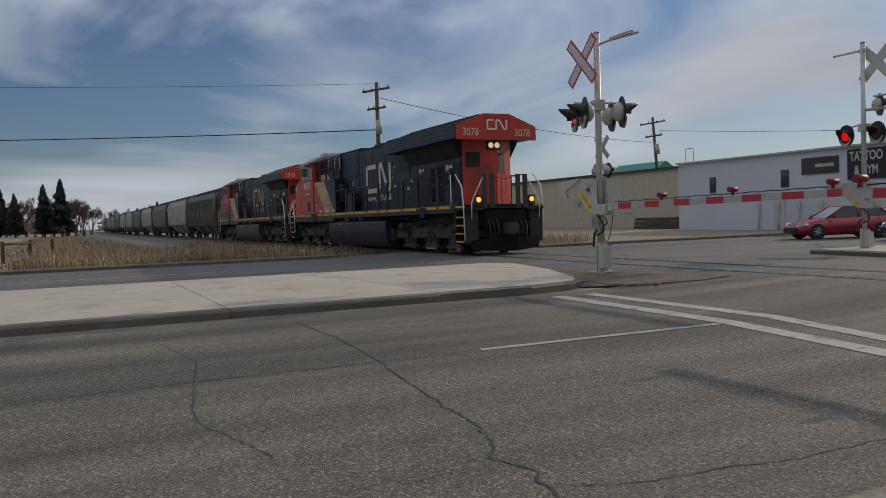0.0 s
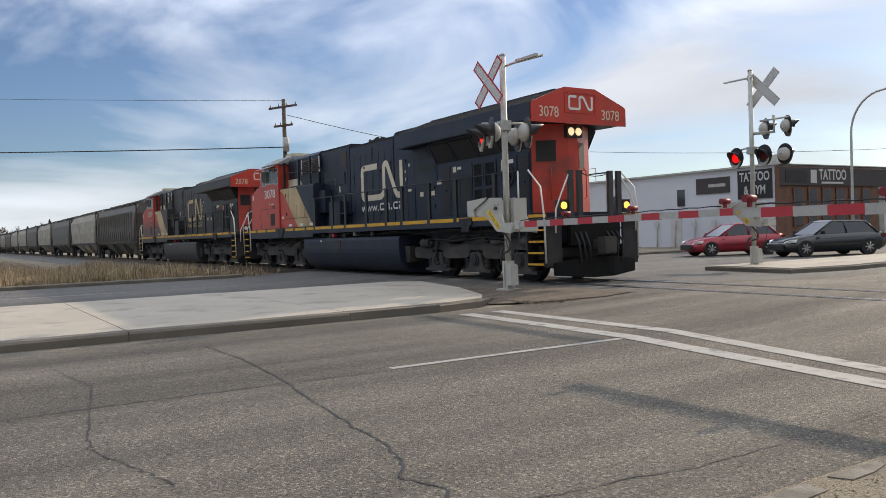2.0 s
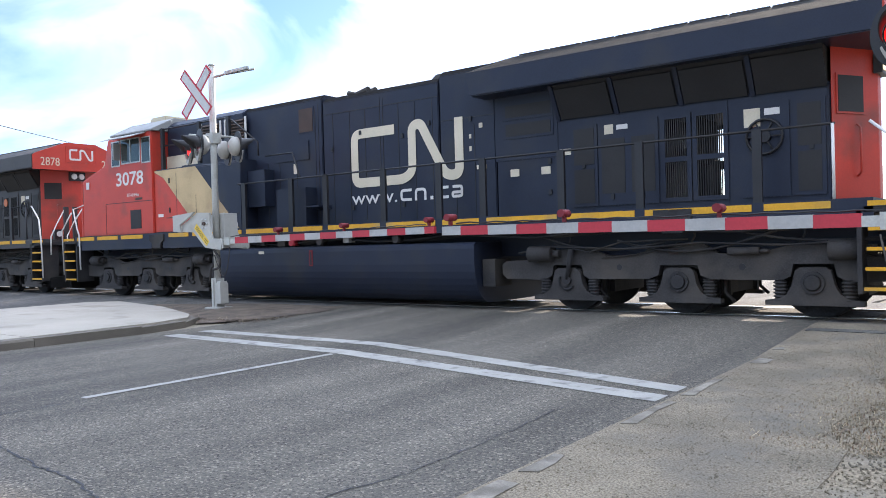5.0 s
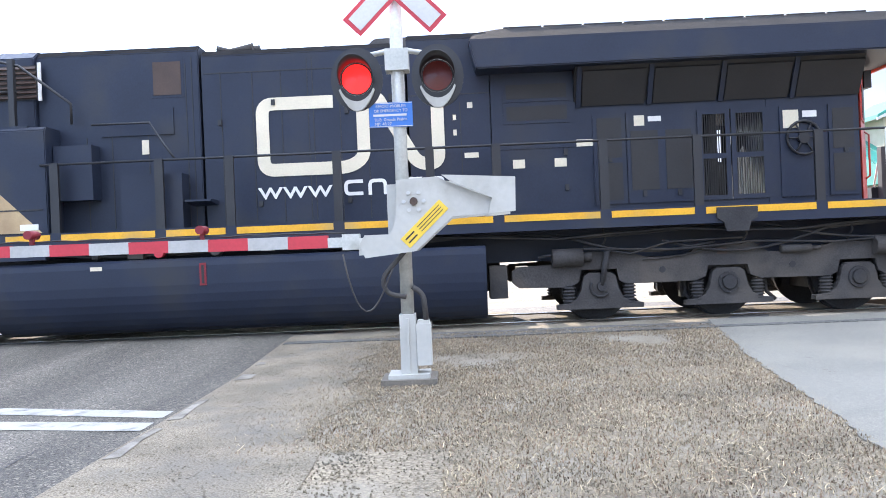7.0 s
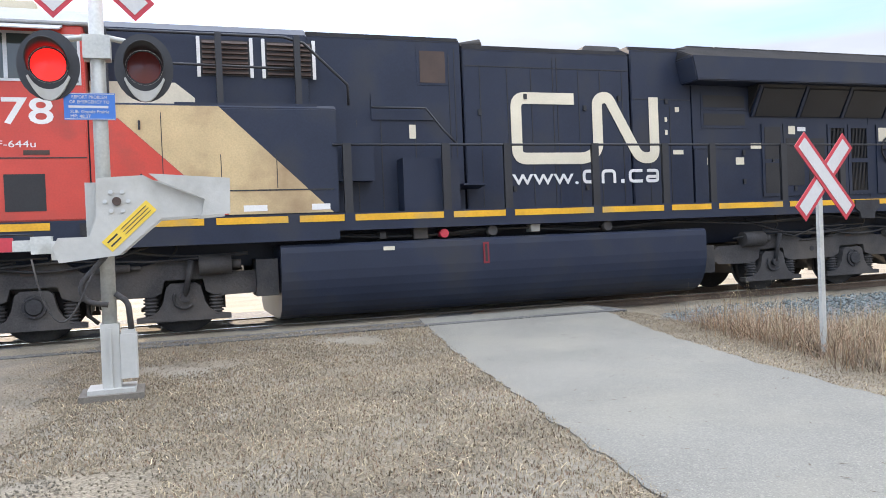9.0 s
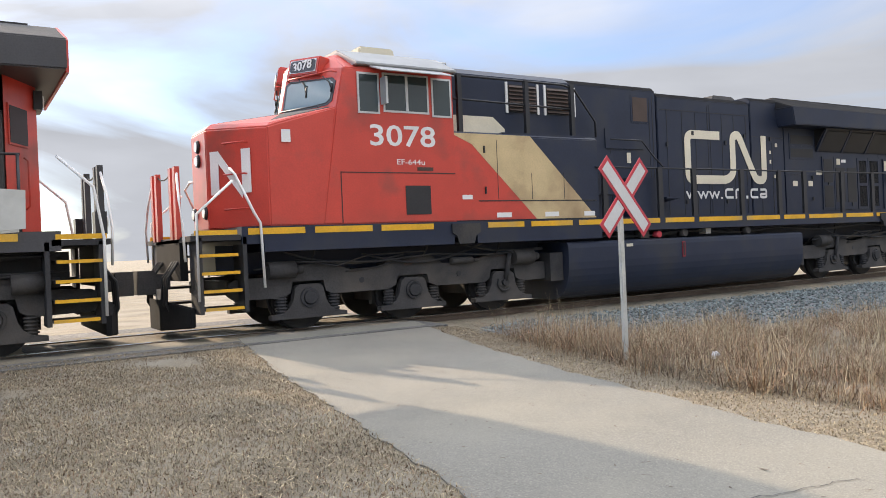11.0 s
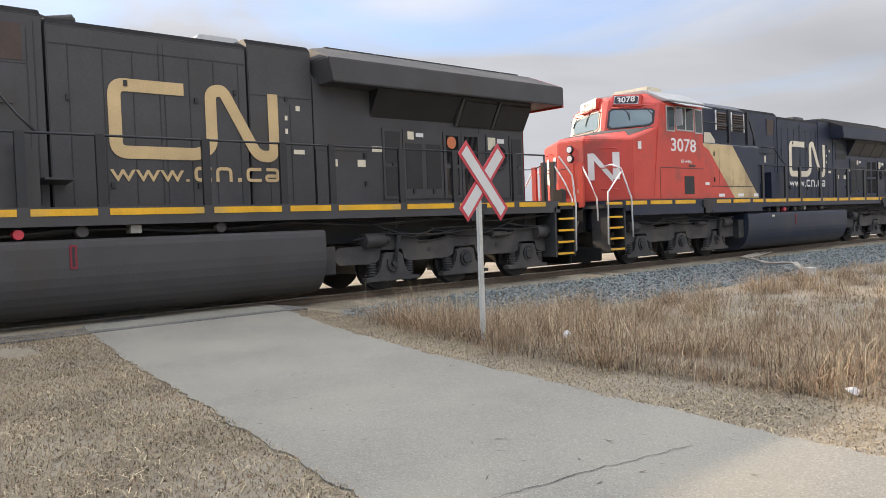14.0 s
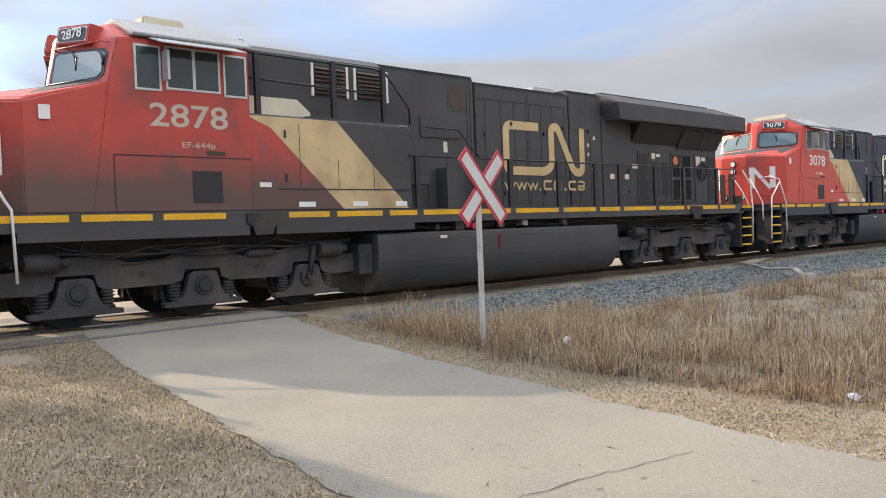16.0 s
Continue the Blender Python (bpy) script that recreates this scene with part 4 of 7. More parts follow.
def locomotive(number, code, red, dark, logo_mat, www_mat, label, newer):
    L = thing("locomotive", label, "locomotive", group="locomotives of the train")
    # frame and sill
    b = B(); bx(b, -10.45, 10.1, -1.5, 1.5, 1.43, 1.7); bx(b, -10.6, 10.3, -0.55, 0.55, 0.95, 1.43); part("frame", b, dark, L, bevel=0.012)
    b = B(); bx(b, -10.1, -6.6, -1.512, 1.512, 1.3, 1.46); bx(b, -6.1, -3.05, -1.512, 1.512, 1.3, 1.46); part("skirt", b, dark, L, bevel=0.008)
    for x in (-6.35, 7.35):
        for y in (-1, 1):
            b = B(); prism(b, [(x - 0.3, 1.66), (x + 0.3, 1.66), (x + 0.3, 1.5), (x + 0.2, 1.44), (x + 0.16, 1.3), (x - 0.16, 1.3), (x - 0.2, 1.44), (x - 0.3, 1.5)], "y", y * 1.5, y * 1.545); part("jacking_pad", b, UNDER, L, bevel=0.01)
    # nose and cab
    b = B()
    hull(b, [(x, s * y, z) for s in (-1, 1) for x, y, z in ((-8.9, 1.495, 1.7), (-9.98, 1.495, 1.7), (-10.65, 0.45, 1.7), (-10.65, 0.43, 3.32), (-10.55, 0.41, 3.42), (-9.97, 1.48, 3.26), (-9.9, 1.44, 3.33), (-9.2, 0.05, 3.66), (-8.75, 1.47, 3.64))])
    part("nose", b, red, L, "red wide nose", 0.02)
    b = B(); hull(b, [(x, s * y, z + o) for s in (-1, 1) for o in (-0.03, 0.012) for x, y, z in ((-10.4, 0.36, 3.447), (-9.88, 1.28, 3.365), (-9.2, 0.06, 3.662), (-8.85, 1.38, 3.634))]); part("anti_glare_panel", b, ANTIGLARE, L, "dark grey anti-glare nose top")
    b = B()
    hull(b, [(x, s * y, z) for s in (-1, 1) for x, y, z in ((-6.5, 1.5, 1.7), (-9.1, 1.5, 1.7), (-8.8, 1.5, 3.55), (-9.24, 0.06, 3.55), (-8.62, 1.47, 4.3), (-9.04, 0.1, 4.5), (-8.55, 0.95, 4.62), (-8.95, 0.1, 4.6), (-6.5, 1.5, 4.36), (-6.5, 0.95, 4.64))])
    part("cab", b, red, L, "red driver's cab", 0.02)
    b = B()
    hull(b, [(x, s * y, z) for s in (-1, 1) for x, y, z in ((-6.42, 1.54, 4.36), (-8.4, 1.54, 4.36), (-8.4, 1.54, 4.4), (-6.42, 1.54, 4.4), (-6.42, 0.9, 4.68), (-8.45, 0.9, 4.68), (-8.45, 0.85, 4.74), (-6.42, 0.85, 4.74))])
    part("cab_roof", b, ROOFGREY, L, "grey cab roof", 0.012)
    b = B(); hull(b, [(x, s * y, z) for s in (-1, 1) for x, y, z in ((-7.15, 0.65, 4.7), (-7.9, 0.65, 4.7), (-7.18, 0.6, 4.93), (-7.87, 0.6, 4.93))]); part("air_conditioner", b, BEIGE, L, "cream rooftop air conditioner", 0.03)
    for s in (-1, 1):
        # each half of the cab front is swept back from the centre post
        def on(u, v, off):
            return (-9.215 + 0.43 * u + 0.17 * v - 0.95 * off, s * (0.07 + u * 1.37 + 0.3 * off), 3.64 + 0.9 * v - 0.13 * u * (v > 0.5) + 0.1 * off)
        def slab(pts, o0, o1, bb):
            hull(bb, [on(u, v, o) for o in (o0, o1) for u, v in pts])
        def pane_at(u0, u1, v0, v1, c):
            return [(u0 + c, v0), (u1 - c, v0), (u1, v0 + c), (u1, v1 - c), (u1 - c, v1), (u0 + c, v1), (u0, v1 - c), (u0, v0 + c)]
        b = B(); slab(pane_at(0.05, 0.95, 0.05, 0.7, 0.07), -0.1, 0.018, b); part("windscreen_frame", b, BLACK, L)
        b = B(); slab(pane_at(0.09, 0.91, 0.1, 0.66, 0.06), -0.08, 0.026, b); part("windscreen", b, WSHIELD, L, "pale reflecting windscreen")
        for u in (0.42, 0.86):
            b = B(); tube(b, [on(u - 0.1, 0.72, 0.08), on(u, 0.6, 0.045), on(u + 0.05, 0.38, 0.035)], 0.011, 5); tube(b, [on(u + 0.04, 0.58, 0.035), on(u + 0.06, 0.28, 0.032)], 0.014, 5); part("wiper", b, BLACK, L)
        b = B(); tube(b, [on(0.1, 0.7, 0.02), on(0.12, 0.71, 0.1), on(0.9, 0.8, 0.1), on(0.95, 0.79, 0.02)], 0.013, 6); part("grab_iron", b, red, L)
        b = B(); tube(b, [on(0.1, 0.0, 0.12), on(0.12, 0.06, 0.14), on(0.8, 0.03, 0.14), on(0.84, -0.04, 0.12)], 0.014, 6); part("grab_iron", b, BLACK, L)
        # number boards over the windscreen
        b = B(); slab([(0.12, 0.78), (0.68, 0.78), (0.68, 1.12), (0.12, 1.12)], -0.25, 0.1, b); nb = part("number_board_box", b, red, L, bevel=0.02)
        b = B(); slab([(0.163, 0.828), (0.637, 0.828), (0.637, 1.072), (0.163, 1.072)], 0.06, 0.112, b); part("number_board_rim", b, ALU, nb)
        b = B(); slab(pane_at(0.175, 0.625, 0.84, 1.06, 0.03), 0.07, 0.12, b); part("number_board", b, BLACK, nb, "black number board")
        q = on(0.4, 0.95, 0.125)
        words("number", number, 0.21, WHITE, nb, pose(q[0], q[1], q[2], 84, 0, -90 - s * 17), 0.5, bold=0.004)
        # side windows, sun visor
        for x0, x1, z0, z1 in ((-8.36, -8.02, 3.58, 4.2), (-7.88, -7.05, 3.62, 4.22), (-6.92, -6.58, 3.58, 4.2)):
            b = B(); bx(b, x0 - 0.035, x1 + 0.035, s * 1.49, s * 1.512, z0 - 0.035, z1 + 0.035); fr = part("window_frame", b, ALU, L, "bright metal window frame", 0.006)
            b = B(); bx(b, x0, x1, s * 1.5, s * 1.516, z0, z1); part("pane", b, CABGLASS, fr)
            if x1 - x0 > 0.6:
                b = B(); bx(b, (x0 + x1) / 2 - 0.02, (x0 + x1) / 2 + 0.03, s * 1.505, s * 1.525, z0, z1); part("window_bar", b, ALU, fr)
        b = B(); prism(b, [(s * 1.5, 4.36), (s * 1.95, 4.2), (s * 1.95, 4.185), (s * 1.5, 4.33)], "x", -8.15, -6.75); part("sun_visor", b, ROOFGREY, L, "grey sun visor over the side window")
        b = B(); bx(b, -7.97, -7.93, s * 1.52, s * 1.72, 3.7, 4.15); part("wind_deflector", b, ALU, L)
        words("road_number", number, 0.5, WHITE if newer else DULLWHITE, L, pose(-7.55, s * 1.503, 3.17, 90, 0, 0 if s < 0 else 180), 1.28, "white road number", 0.006)
        words("class_code", code, 0.13, WHITE if newer else DULLWHITE, L, pose(-7.42, s * 1.503, 2.74, 90, 0, 0 if s < 0 else 180), 0.55)
        b = B(); bx(b, -8.76, -6.52, s * 1.49, s * 1.506, 2.55, 2.565); bx(b, -8.76, -8.745, s * 1.49, s * 1.506, 1.72, 2.55); part("cab_seam", b, BLACK, L)
        b = B(); bx(b, -7.55, -7.05, s * 1.49, s * 1.508, 1.84, 2.34); part("cab_grille", b, GRILLE, L, "dark square grille")
        b = B(); bx(b, -7.3, -6.98, s * 1.49, s * 1.51, 2.6, 2.66); part("cab_slot", b, LOUVRE, L)
        b = B(); bx(b, -9.75, -9.6, s * 1.497, s * 1.506, 3.02, 3.22); part("data_label", b, WHITE, L)
        # nose headlights, handrails, logo
    for y, z in ((0.0, 3.1), (0.0, 2.86), (0.32, 1.98), (-0.32, 1.98)):
        b = B(); cyl(b, (-10.65, y, z), (-10.69, y, z), 0.115, 0.1, 18); lh = part("headlight", b, BLACK, L); b = B(); cyl(b, (-10.685, y, z), (-10.7, y, z), 0.08, n=18); part("lens", b, HEADLAMP, lh)
    for s in (-1, 1):
        # slanted nose face: a white chevron and grab irons
        n0, n1 = Vector((-10.63, s * 0.48)), Vector((-10.03, s * 1.42))
        b = B()
        for u0, u1, z0, z1 in ((0.05, 0.2, 2.25, 2.95), (0.2, 0.62, 2.95, 2.35), (0.62, 0.78, 2.25, 2.95)):
            q0, q1 = n0 + (n1 - n0) * u0, n0 + (n1 - n0) * u1
            d = Vector((-0.843, s * 0.538)) * 0.008
            k = 0.1 if z0 > z1 else 0
            pts = []
            for o in (0, 1):
                w = d * (1.0 + o)
                if k:
                    pts += [(q0.x + w.x, q0.y + w.y, z0), (q0.x + w.x, q0.y + w.y, z0 - 0.2), (q1.x + w.x, q1.y + w.y, z1), (q1.x + w.x, q1.y + w.y, z1 - 0.18)]
                else:
                    pts += [(q0.x + w.x, q0.y + w.y, z0), (q1.x + w.x, q1.y + w.y, z0), (q0.x + w.x, q0.y + w.y, z1), (q1.x + w.x, q1.y + w.y, z1)]
            hull(b, pts)
        part("nose_chevron", b, WHITE, L, "white chevron on the slanted nose side")
        for z in (2.0, 2.55, 3.05):
            b = B(); tube(b, [(-10.2, s * 1.15, z), (-10.27, s * 1.2, z), (-10.5, s * 0.85, z), (-10.43, s * 0.8, z)], 0.014, 6); part("grab_iron", b, red, L)
        b = B(); tube(b, [(-10.42, s * 0.95, 2.6), (-10.5, s * 1.2, 2.62), (-10.52, s * 1.5, 2.5), (-10.25, s * 1.54, 1.9), (-10.16, s * 1.54, 1.75), (-10.13, s * 1.54, 0.75)], 0.022, 8); part("handrail", b, WHITE, L, "white end handrail")
    # wide lower compartment behind the cab, with the painted bands
    b = B(); hull(b, [(x, s * y, z) for s in (-1, 1) for x in (-6.5, -3.02) for y, z in ((1.44, 1.7), (1.44, 3.28), (1.38, 3.34))]); part("control_cabinet", b, dark, L, bevel=0.015)
    for s in (-1, 1):
        y0, y1 = s * 1.438, s * 1.446
        b = B(); prism(b, [(-6.48, 1.72), (-4.66, 1.72), (-6.1, 3.1), (-6.48, 3.26)], "y", y0, y1); part("red_band", b, red, L, "red livery band")
        b = B(); prism(b, [(-4.655, 1.72), (-3.12, 1.72), (-4.75, 3.3), (-6.48, 3.3), (-6.48, 3.265), (-6.1, 3.105)], "y", y0, y1); part("gold_band", b, LGOLD, L, "faded gold diagonal livery band")
        b = B(); prism(b, [(-6.48, 3.37), (-5.05, 3.37), (-5.05, 3.48), (-5.32, 3.7), (-6.48, 3.7)], "y", s * 1.05, s * 1.062); part("cream_band", b, LCREAM, L, "pale cream end of the diagonal band")
        b = B(); bx(b, -6.0, -3.1, y1 - 0.004 if s > 0 else y1 - 0.006, y1 + 0.006 if s > 0 else y1 + 0.004, 2.06, 2.08); part("cabinet_seam", b, BLACK, L)
        for x in (-5.55, -3.95, -4.75):
            b = B(); bx(b, x, x + 0.012, s * 1.43, s * 1.449, 2.1, 3.2 if x < -5 else 2.6); part("panel_joint", b, BLACK, L)
        for x, z in ((-5.85, 2.95), (-5.85, 2.2)):
            b = B(); bx(b, x, x + 0.03, s * 1.44, s * 1.47, z, z + 0.13); part("hinge", b, BLACK, L)
        for x, z, w, h in ((-6.35, 2.1, 0.22, 0.08), (-5.6, 1.76, 0.34, 0.09), (-4.45, 1.76, 0.34, 0.09), (-3.45, 1.76, 0.28, 0.09)):
            b = B(); bx(b, x, x + w, s * 1.44, s * 1.451, z, z + h); part("warning_label", b, WHITE, L, "small pale warning label")
    # upper cabinet with louvres and its gallery rail
    b = B(); hull(b, [(x, s * y, z) for s in (-1, 1) for x in (-6.45, -3.35) for y, z in ((1.05, 1.7), (1.05, 4.48), (0.85, 4.62))]); part("upper_cabinet", b, dark, L, bevel=0.015)
    for s in (-1, 1):
        for x in (-4.95, -4.0):
            b = B(); bx(b, x, x + 0.72, s * 1.04, s * 1.065, 3.82, 4.36); lf = part("louvre_frame", b, GRILLE, L, "brown louvred intake")
            for i in range(7):
                b = B(); z = 3.84 + i * 0.075; prism(b, [(s * 1.06, z), (s * 1.1, z + 0.01), (s * 1.06, z + 0.06)], "x", x + 0.03, x + 0.69); part("slat", b, LOUVRE, lf)
            for xx in (x - 0.05, x + 0.72):
                b = B(); bx(b, xx, xx + 0.05, s * 1.05, s * 1.075, 3.8, 4.4); part("louvre_edge", b, WHITE, lf)
        b = B(); tube(b, [(-6.4, s * 1.3, 4.38), (-3.75, s * 1.3, 4.38), (-3.45, s * 1.3, 4.3), (-2.75, s * 1.12, 3.72), (-2.75, s * 1.12, 3.4)], 0.022, 8)
        tube(b, [(-6.4, s * 1.3, 3.95), (-3.5, s * 1.3, 3.9)], 0.02, 8); part("gallery_rail", b, BLACK, L)
        for x in (-6.3, -4.75, -3.6):
            b = B(); bx(b, x, x + 0.09, s * 1.28, s * 1.36, 3.3, 4.4); part("gallery_post", b, BLACK, L)
        b = B(); bx(b, -5.35, -3.3, s * 1.2, s * 1.4, 3.31, 3.36); part("gallery_ledge", b, dark, L)
    # hood sections
    for x0, x1, top, n in ((-3.35, -0.78, 4.6, "blower_hood"), (-0.74, 2.46, 4.5, "engine_hood"), (2.5, 3.78, 4.6, "clean_air_hood")):
        b = B(); hull(b, [(x, s * y, z) for s in (-1, 1) for x in (x0, x1) for y, z in ((0.96, 1.7), (0.96, top - 0.1), (0.86, top))]); sooted(part(n, b, dark, L, "dark blue-black panelled hood", 0.015), SOOT)
    for s in (-1, 1):
        f = s * 0.962
        for x, z0, z1 in ((-2.6, 1.75, 3.2), (-2.2, 1.75, 3.2), (-1.62, 1.75, 3.2), (-1.0, 1.75, 4.3), (-0.9, 1.75, 4.4), (-0.45, 1.75, 4.15), (0.05, 1.75, 4.1), (0.5, 1.75, 4.1), (0.92, 1.75, 4.3), (1.0, 1.75, 4.3), (1.42, 1.75, 4.1), (1.85, 1.75, 4.1), (2.3, 1.75, 4.1), (2.85, 1.75, 3.5), (3.3, 1.75, 3.5)):
            b = B(); bx(b, x, x + 0.014, s * 0.95, s * 0.967, z0, z1); part("door_joint", b, BLACK, L)
        b = B(); bx(b, -0.7, 2.44, s * 0.955, s * 0.967, 4.12, 4.135); bx(b, 2.52, 3.76, s * 0.955, s * 0.967, 3.62, 3.635); part("hood_seam", b, BLACK, L)
        b = B(); bx(b, -1.5, -1.06, s * 0.95, s * 0.975, 3.82, 4.34); part("grille", b, LOUVRE, L, "brown mesh grille")
        b = B(); bx(b, -1.55, -1.02, s * 0.95, s * 0.968, 3.78, 4.38); part("grille_frame", b, dark, L)
        b = B(); bx(b, -2.35, -1.2, s * 0.96, s * 0.985, 3.2, 3.62); part("access_flap", b, dark, L, bevel=0.008)
        b = B(); bx(b, -3.0, -2.4, s * 0.96, s * 1.25, 2.2, 3.05); part("side_cabinet", b, dark, L, bevel=0.012)
        b = B(); bx(b, -1.95, -1.0, s * 0.96, s * 1.3, 1.7, 2.55); part("side_cabinet", b, dark, L, bevel=0.012)
        b = B(); prism(b, [(s * 0.96, 2.05), (s * 1.35, 2.1), (s * 1.35, 2.13), (s * 0.96, 2.13)], "x", -0.95, -0.55); part("step_bracket", b, dark, L)
        b = B(); tube(b, [(-2.4, s * 1.2, 3.36), (-1.5, s * 1.2, 3.36), (-1.25, s * 1.3, 3.0), (-1.05, s * 1.4, 2.75)], 0.018, 6); part("grab_iron", b, BLACK, L)
        for x, z, w, h in ((-1.72, 2.9, 0.13, 0.25), (3.19, 3.22, 0.06, 0.09), (3.19, 2.98, 0.06, 0.1), (3.42, 3.4, 0.1, 0.1), (3.35, 2.62, 0.26, 0.09), (4.1, 2.42, 0.22, 0.15), (4.75, 2.42, 0.22, 0.15), (5.1, 2.72, 0.3, 0.12), (4.15, 2.78, 0.15, 0.05)):
            b = B(); bx(b, x, x + w * 0.85, f, f + s * 0.008, z, z + h * 0.9); part("warning_label", b, LCREAM, L, "small pale warning label")
        for x, z in ((-0.5, 3.3), (0.1, 2.0), (1.5, 2.0), (1.5, 3.4), (3.2, 3.55), (4.9, 2.6), (4.9, 2.05), (0.35, 3.58), (2.2, 3.58)):
            b = B(); bx(b, x, x + 0.06, f, f + s * 0.03, z, z + 0.09); part("latch", b, BLACK, L)
        # big rounded two-letter mark as bands, and the line under it
        o0, o1 = s * 0.9695, s * 0.9745
        mir = 1 if s < 0 else -1
        def sx(p):
            return [(1.65 + mir * (q[0] - 1.65), q[1]) for q in p]
        b = B()
        ribbon(sx(corner([(1.32, 3.6), (0.2, 3.6), (0.2, 2.56), (1.55, 2.56), (1.78, 2.7), (1.78, 3.6), (2.0, 3.66), (2.62, 2.56), (2.95, 2.56), (2.95, 3.66)], 0.17, 6)), 0.2, b, o0, o1)
        part("logo_band", b, logo_mat, L, "cream rounded band mark on the hood")
        words("lettering", "www.", 0.4, www_mat, L, pose(0.72 if s < 0 else 2.58, s * 0.9735, 2.23, 90, 0, 0 if s < 0 else 180), 1.27, "pale lettering")
        for i, (x, w, z, h) in enumerate(((1.44, 0.3, 2.11, 0.25), (1.82, 0.3, 2.11, 0.25), (2.22, 0.07, 2.11, 0.07), (2.38, 0.29, 2.11, 0.25), (2.74, 0.31, 2.11, 0.25))):
            b = B()
            xm = x if s < 0 else 3.3 - x - w
            if i == 2:
                bx(b, xm, xm + w, o0, o1, z, z + h)
            else:
                ribbon(corner([(xm + w, z + h - 0.03), (xm + 0.03, z + h - 0.03), (xm + 0.03, z + 0.03), (xm + w, z + 0.03)], 0.07) if i in (0, 3) else corner([(xm + 0.03, z + h - 0.03), (xm + w - 0.06, z + h - 0.03), (xm + w - 0.06, z + 0.03), (xm + 0.03, z + 0.03), (xm + 0.03, z + 0.11), (xm + w - 0.06, z + 0.11)], 0.05) if i == 4 else corner([(xm + 0.03, z), (xm + 0.03, z + h - 0.03), (xm + w - 0.03, z + h - 0.03), (xm + w - 0.03, z)], 0.07), 0.055, b, o0, o1)
            part("lettering_bar", b, www_mat, L)
    # radiator section
    R0, R1 = (3.82, 9.93)
    b = B(); bx(b, R0, 7.0, -0.96, 0.96, 1.7, 3.4); part("radiator_hood", b, dark, L, bevel=0.012)
    b = B(); hull(b, [(x, s * y, z) for s in (-1, 1) for x in (8.05, R1 - 0.45) for y, z in ((0.96, 1.7), (0.96, 3.4))] + [(R1 - 0.02, s * 0.1, z) for s in (-1, 1) for z in (1.7, 3.6)]); part("radiator_hood", b, dark, L, bevel=0.012)
    b = B(); bx(b, 7.0, 8.05, -0.96, 0.96, 3.2, 3.4); part("bay_header", b, dark, L)
    b = B(); bx(b, 7.0, 8.05, -0.96, 0.96, 1.7, 1.8); part("bay_sill", b, dark, L)
    b = B(); tube(b, [(7.0, 0.1, 2.7), (7.4, 0.1, 2.45), (7.75, 0.1, 2.4), (8.05, 0.1, 2.9)], 0.09, 10); part("coolant_pipe", b, UNDER, L)
    b = B(); cyl(b, (7.55, -0.2, 1.8), (7.55, -0.2, 2.4), 0.14, n=14); part("pump", b, UNDER, L)
    b = B(); bx(b, 7.3, 7.42, -0.5, 0.5, 1.8, 3.2); part("bay_post", b, UNDER, L)
    b = B(); hull(b, [(x, s * y, z) for s in (-1, 1) for x in (5.08, R1 - 0.46) for y, z in ((0.9, 3.3), (1.28, 3.9), (0.6, 4.3))]); part("radiator_body", b, GRILLE, L)
    b = B(); hull(b, [(x, s * y, z) for s in (-1, 1) for x in (R0 - 0.03, 5.1) for y, z in ((0.972, 2.72), (0.972, 4.0), (0.6, 4.3))]); part("radiator_front_panel", b, dark, L)
    rx = R0 - (0.25 if newer else -0.1)
    b = B(); hull(b, [(x, s * y, z) for s in (-1, 1) for x, y, z in ((rx, 1.46, 3.9), (rx - 0.1, 1.46, 4.34), (R1 + 0.352, 1.56, 3.9), (R1 + 0.352, 1.56, 4.32), (rx, 0.75, 4.62), (R1 + 0.352, 0.55, 4.72), (rx + 0.4, 0.55, 4.72))]); sooted(part("radiator_wing", b, dark, L, "dark overhanging radiator wing", 0.02), SOOT if newer else UNDER2)
    b = B()
    for i in range(9):
        x = rx + 0.5 + i * (R1 - rx - 0.5) / 9
        bx(b, x, x + (R1 - rx - 0.8) / 9, -0.5, 0.5, 4.7, 4.76)
    part("roof_grille", b, UNDER, L, bevel=0.01)
    for s in (-1, 1):
        for i in range(4) if newer else (2, 3):
            x0 = 5.2 + i * 1.1
            b = B(); hull(b, [(x, s * y, z) for x in (x0, x0 + 0.97) for y, z in ((0.99, 3.36), (1.26, 3.84), (1.0, 3.34), (1.27, 3.82))]); part("intake_screen", b, GRILLE, L, "dark sloping intake screen")
            b = B(); hull(b, [(x, s * y, z) for x in (x0 - 0.09, x0 - 0.02) for y, z in ((1.0, 3.32), (1.3, 3.88), (0.96, 3.34), (1.2, 3.9))]); part("screen_bar", b, dark, L)
        for z0, z1 in ((3.5, 3.72), (3.16, 3.38)) if newer else ():
            b = B(); bx(b, 3.98, 5.02, s * 0.965, s * 0.984, z0 - 0.05, z1 + 0.05); vf = part("vent_frame", b, dark, L, bevel=0.006)
            b = B(); bx(b, 4.03, 4.97, s * 0.97, s * 0.989, z0, z1); part("vent", b, GRILLE, vf)
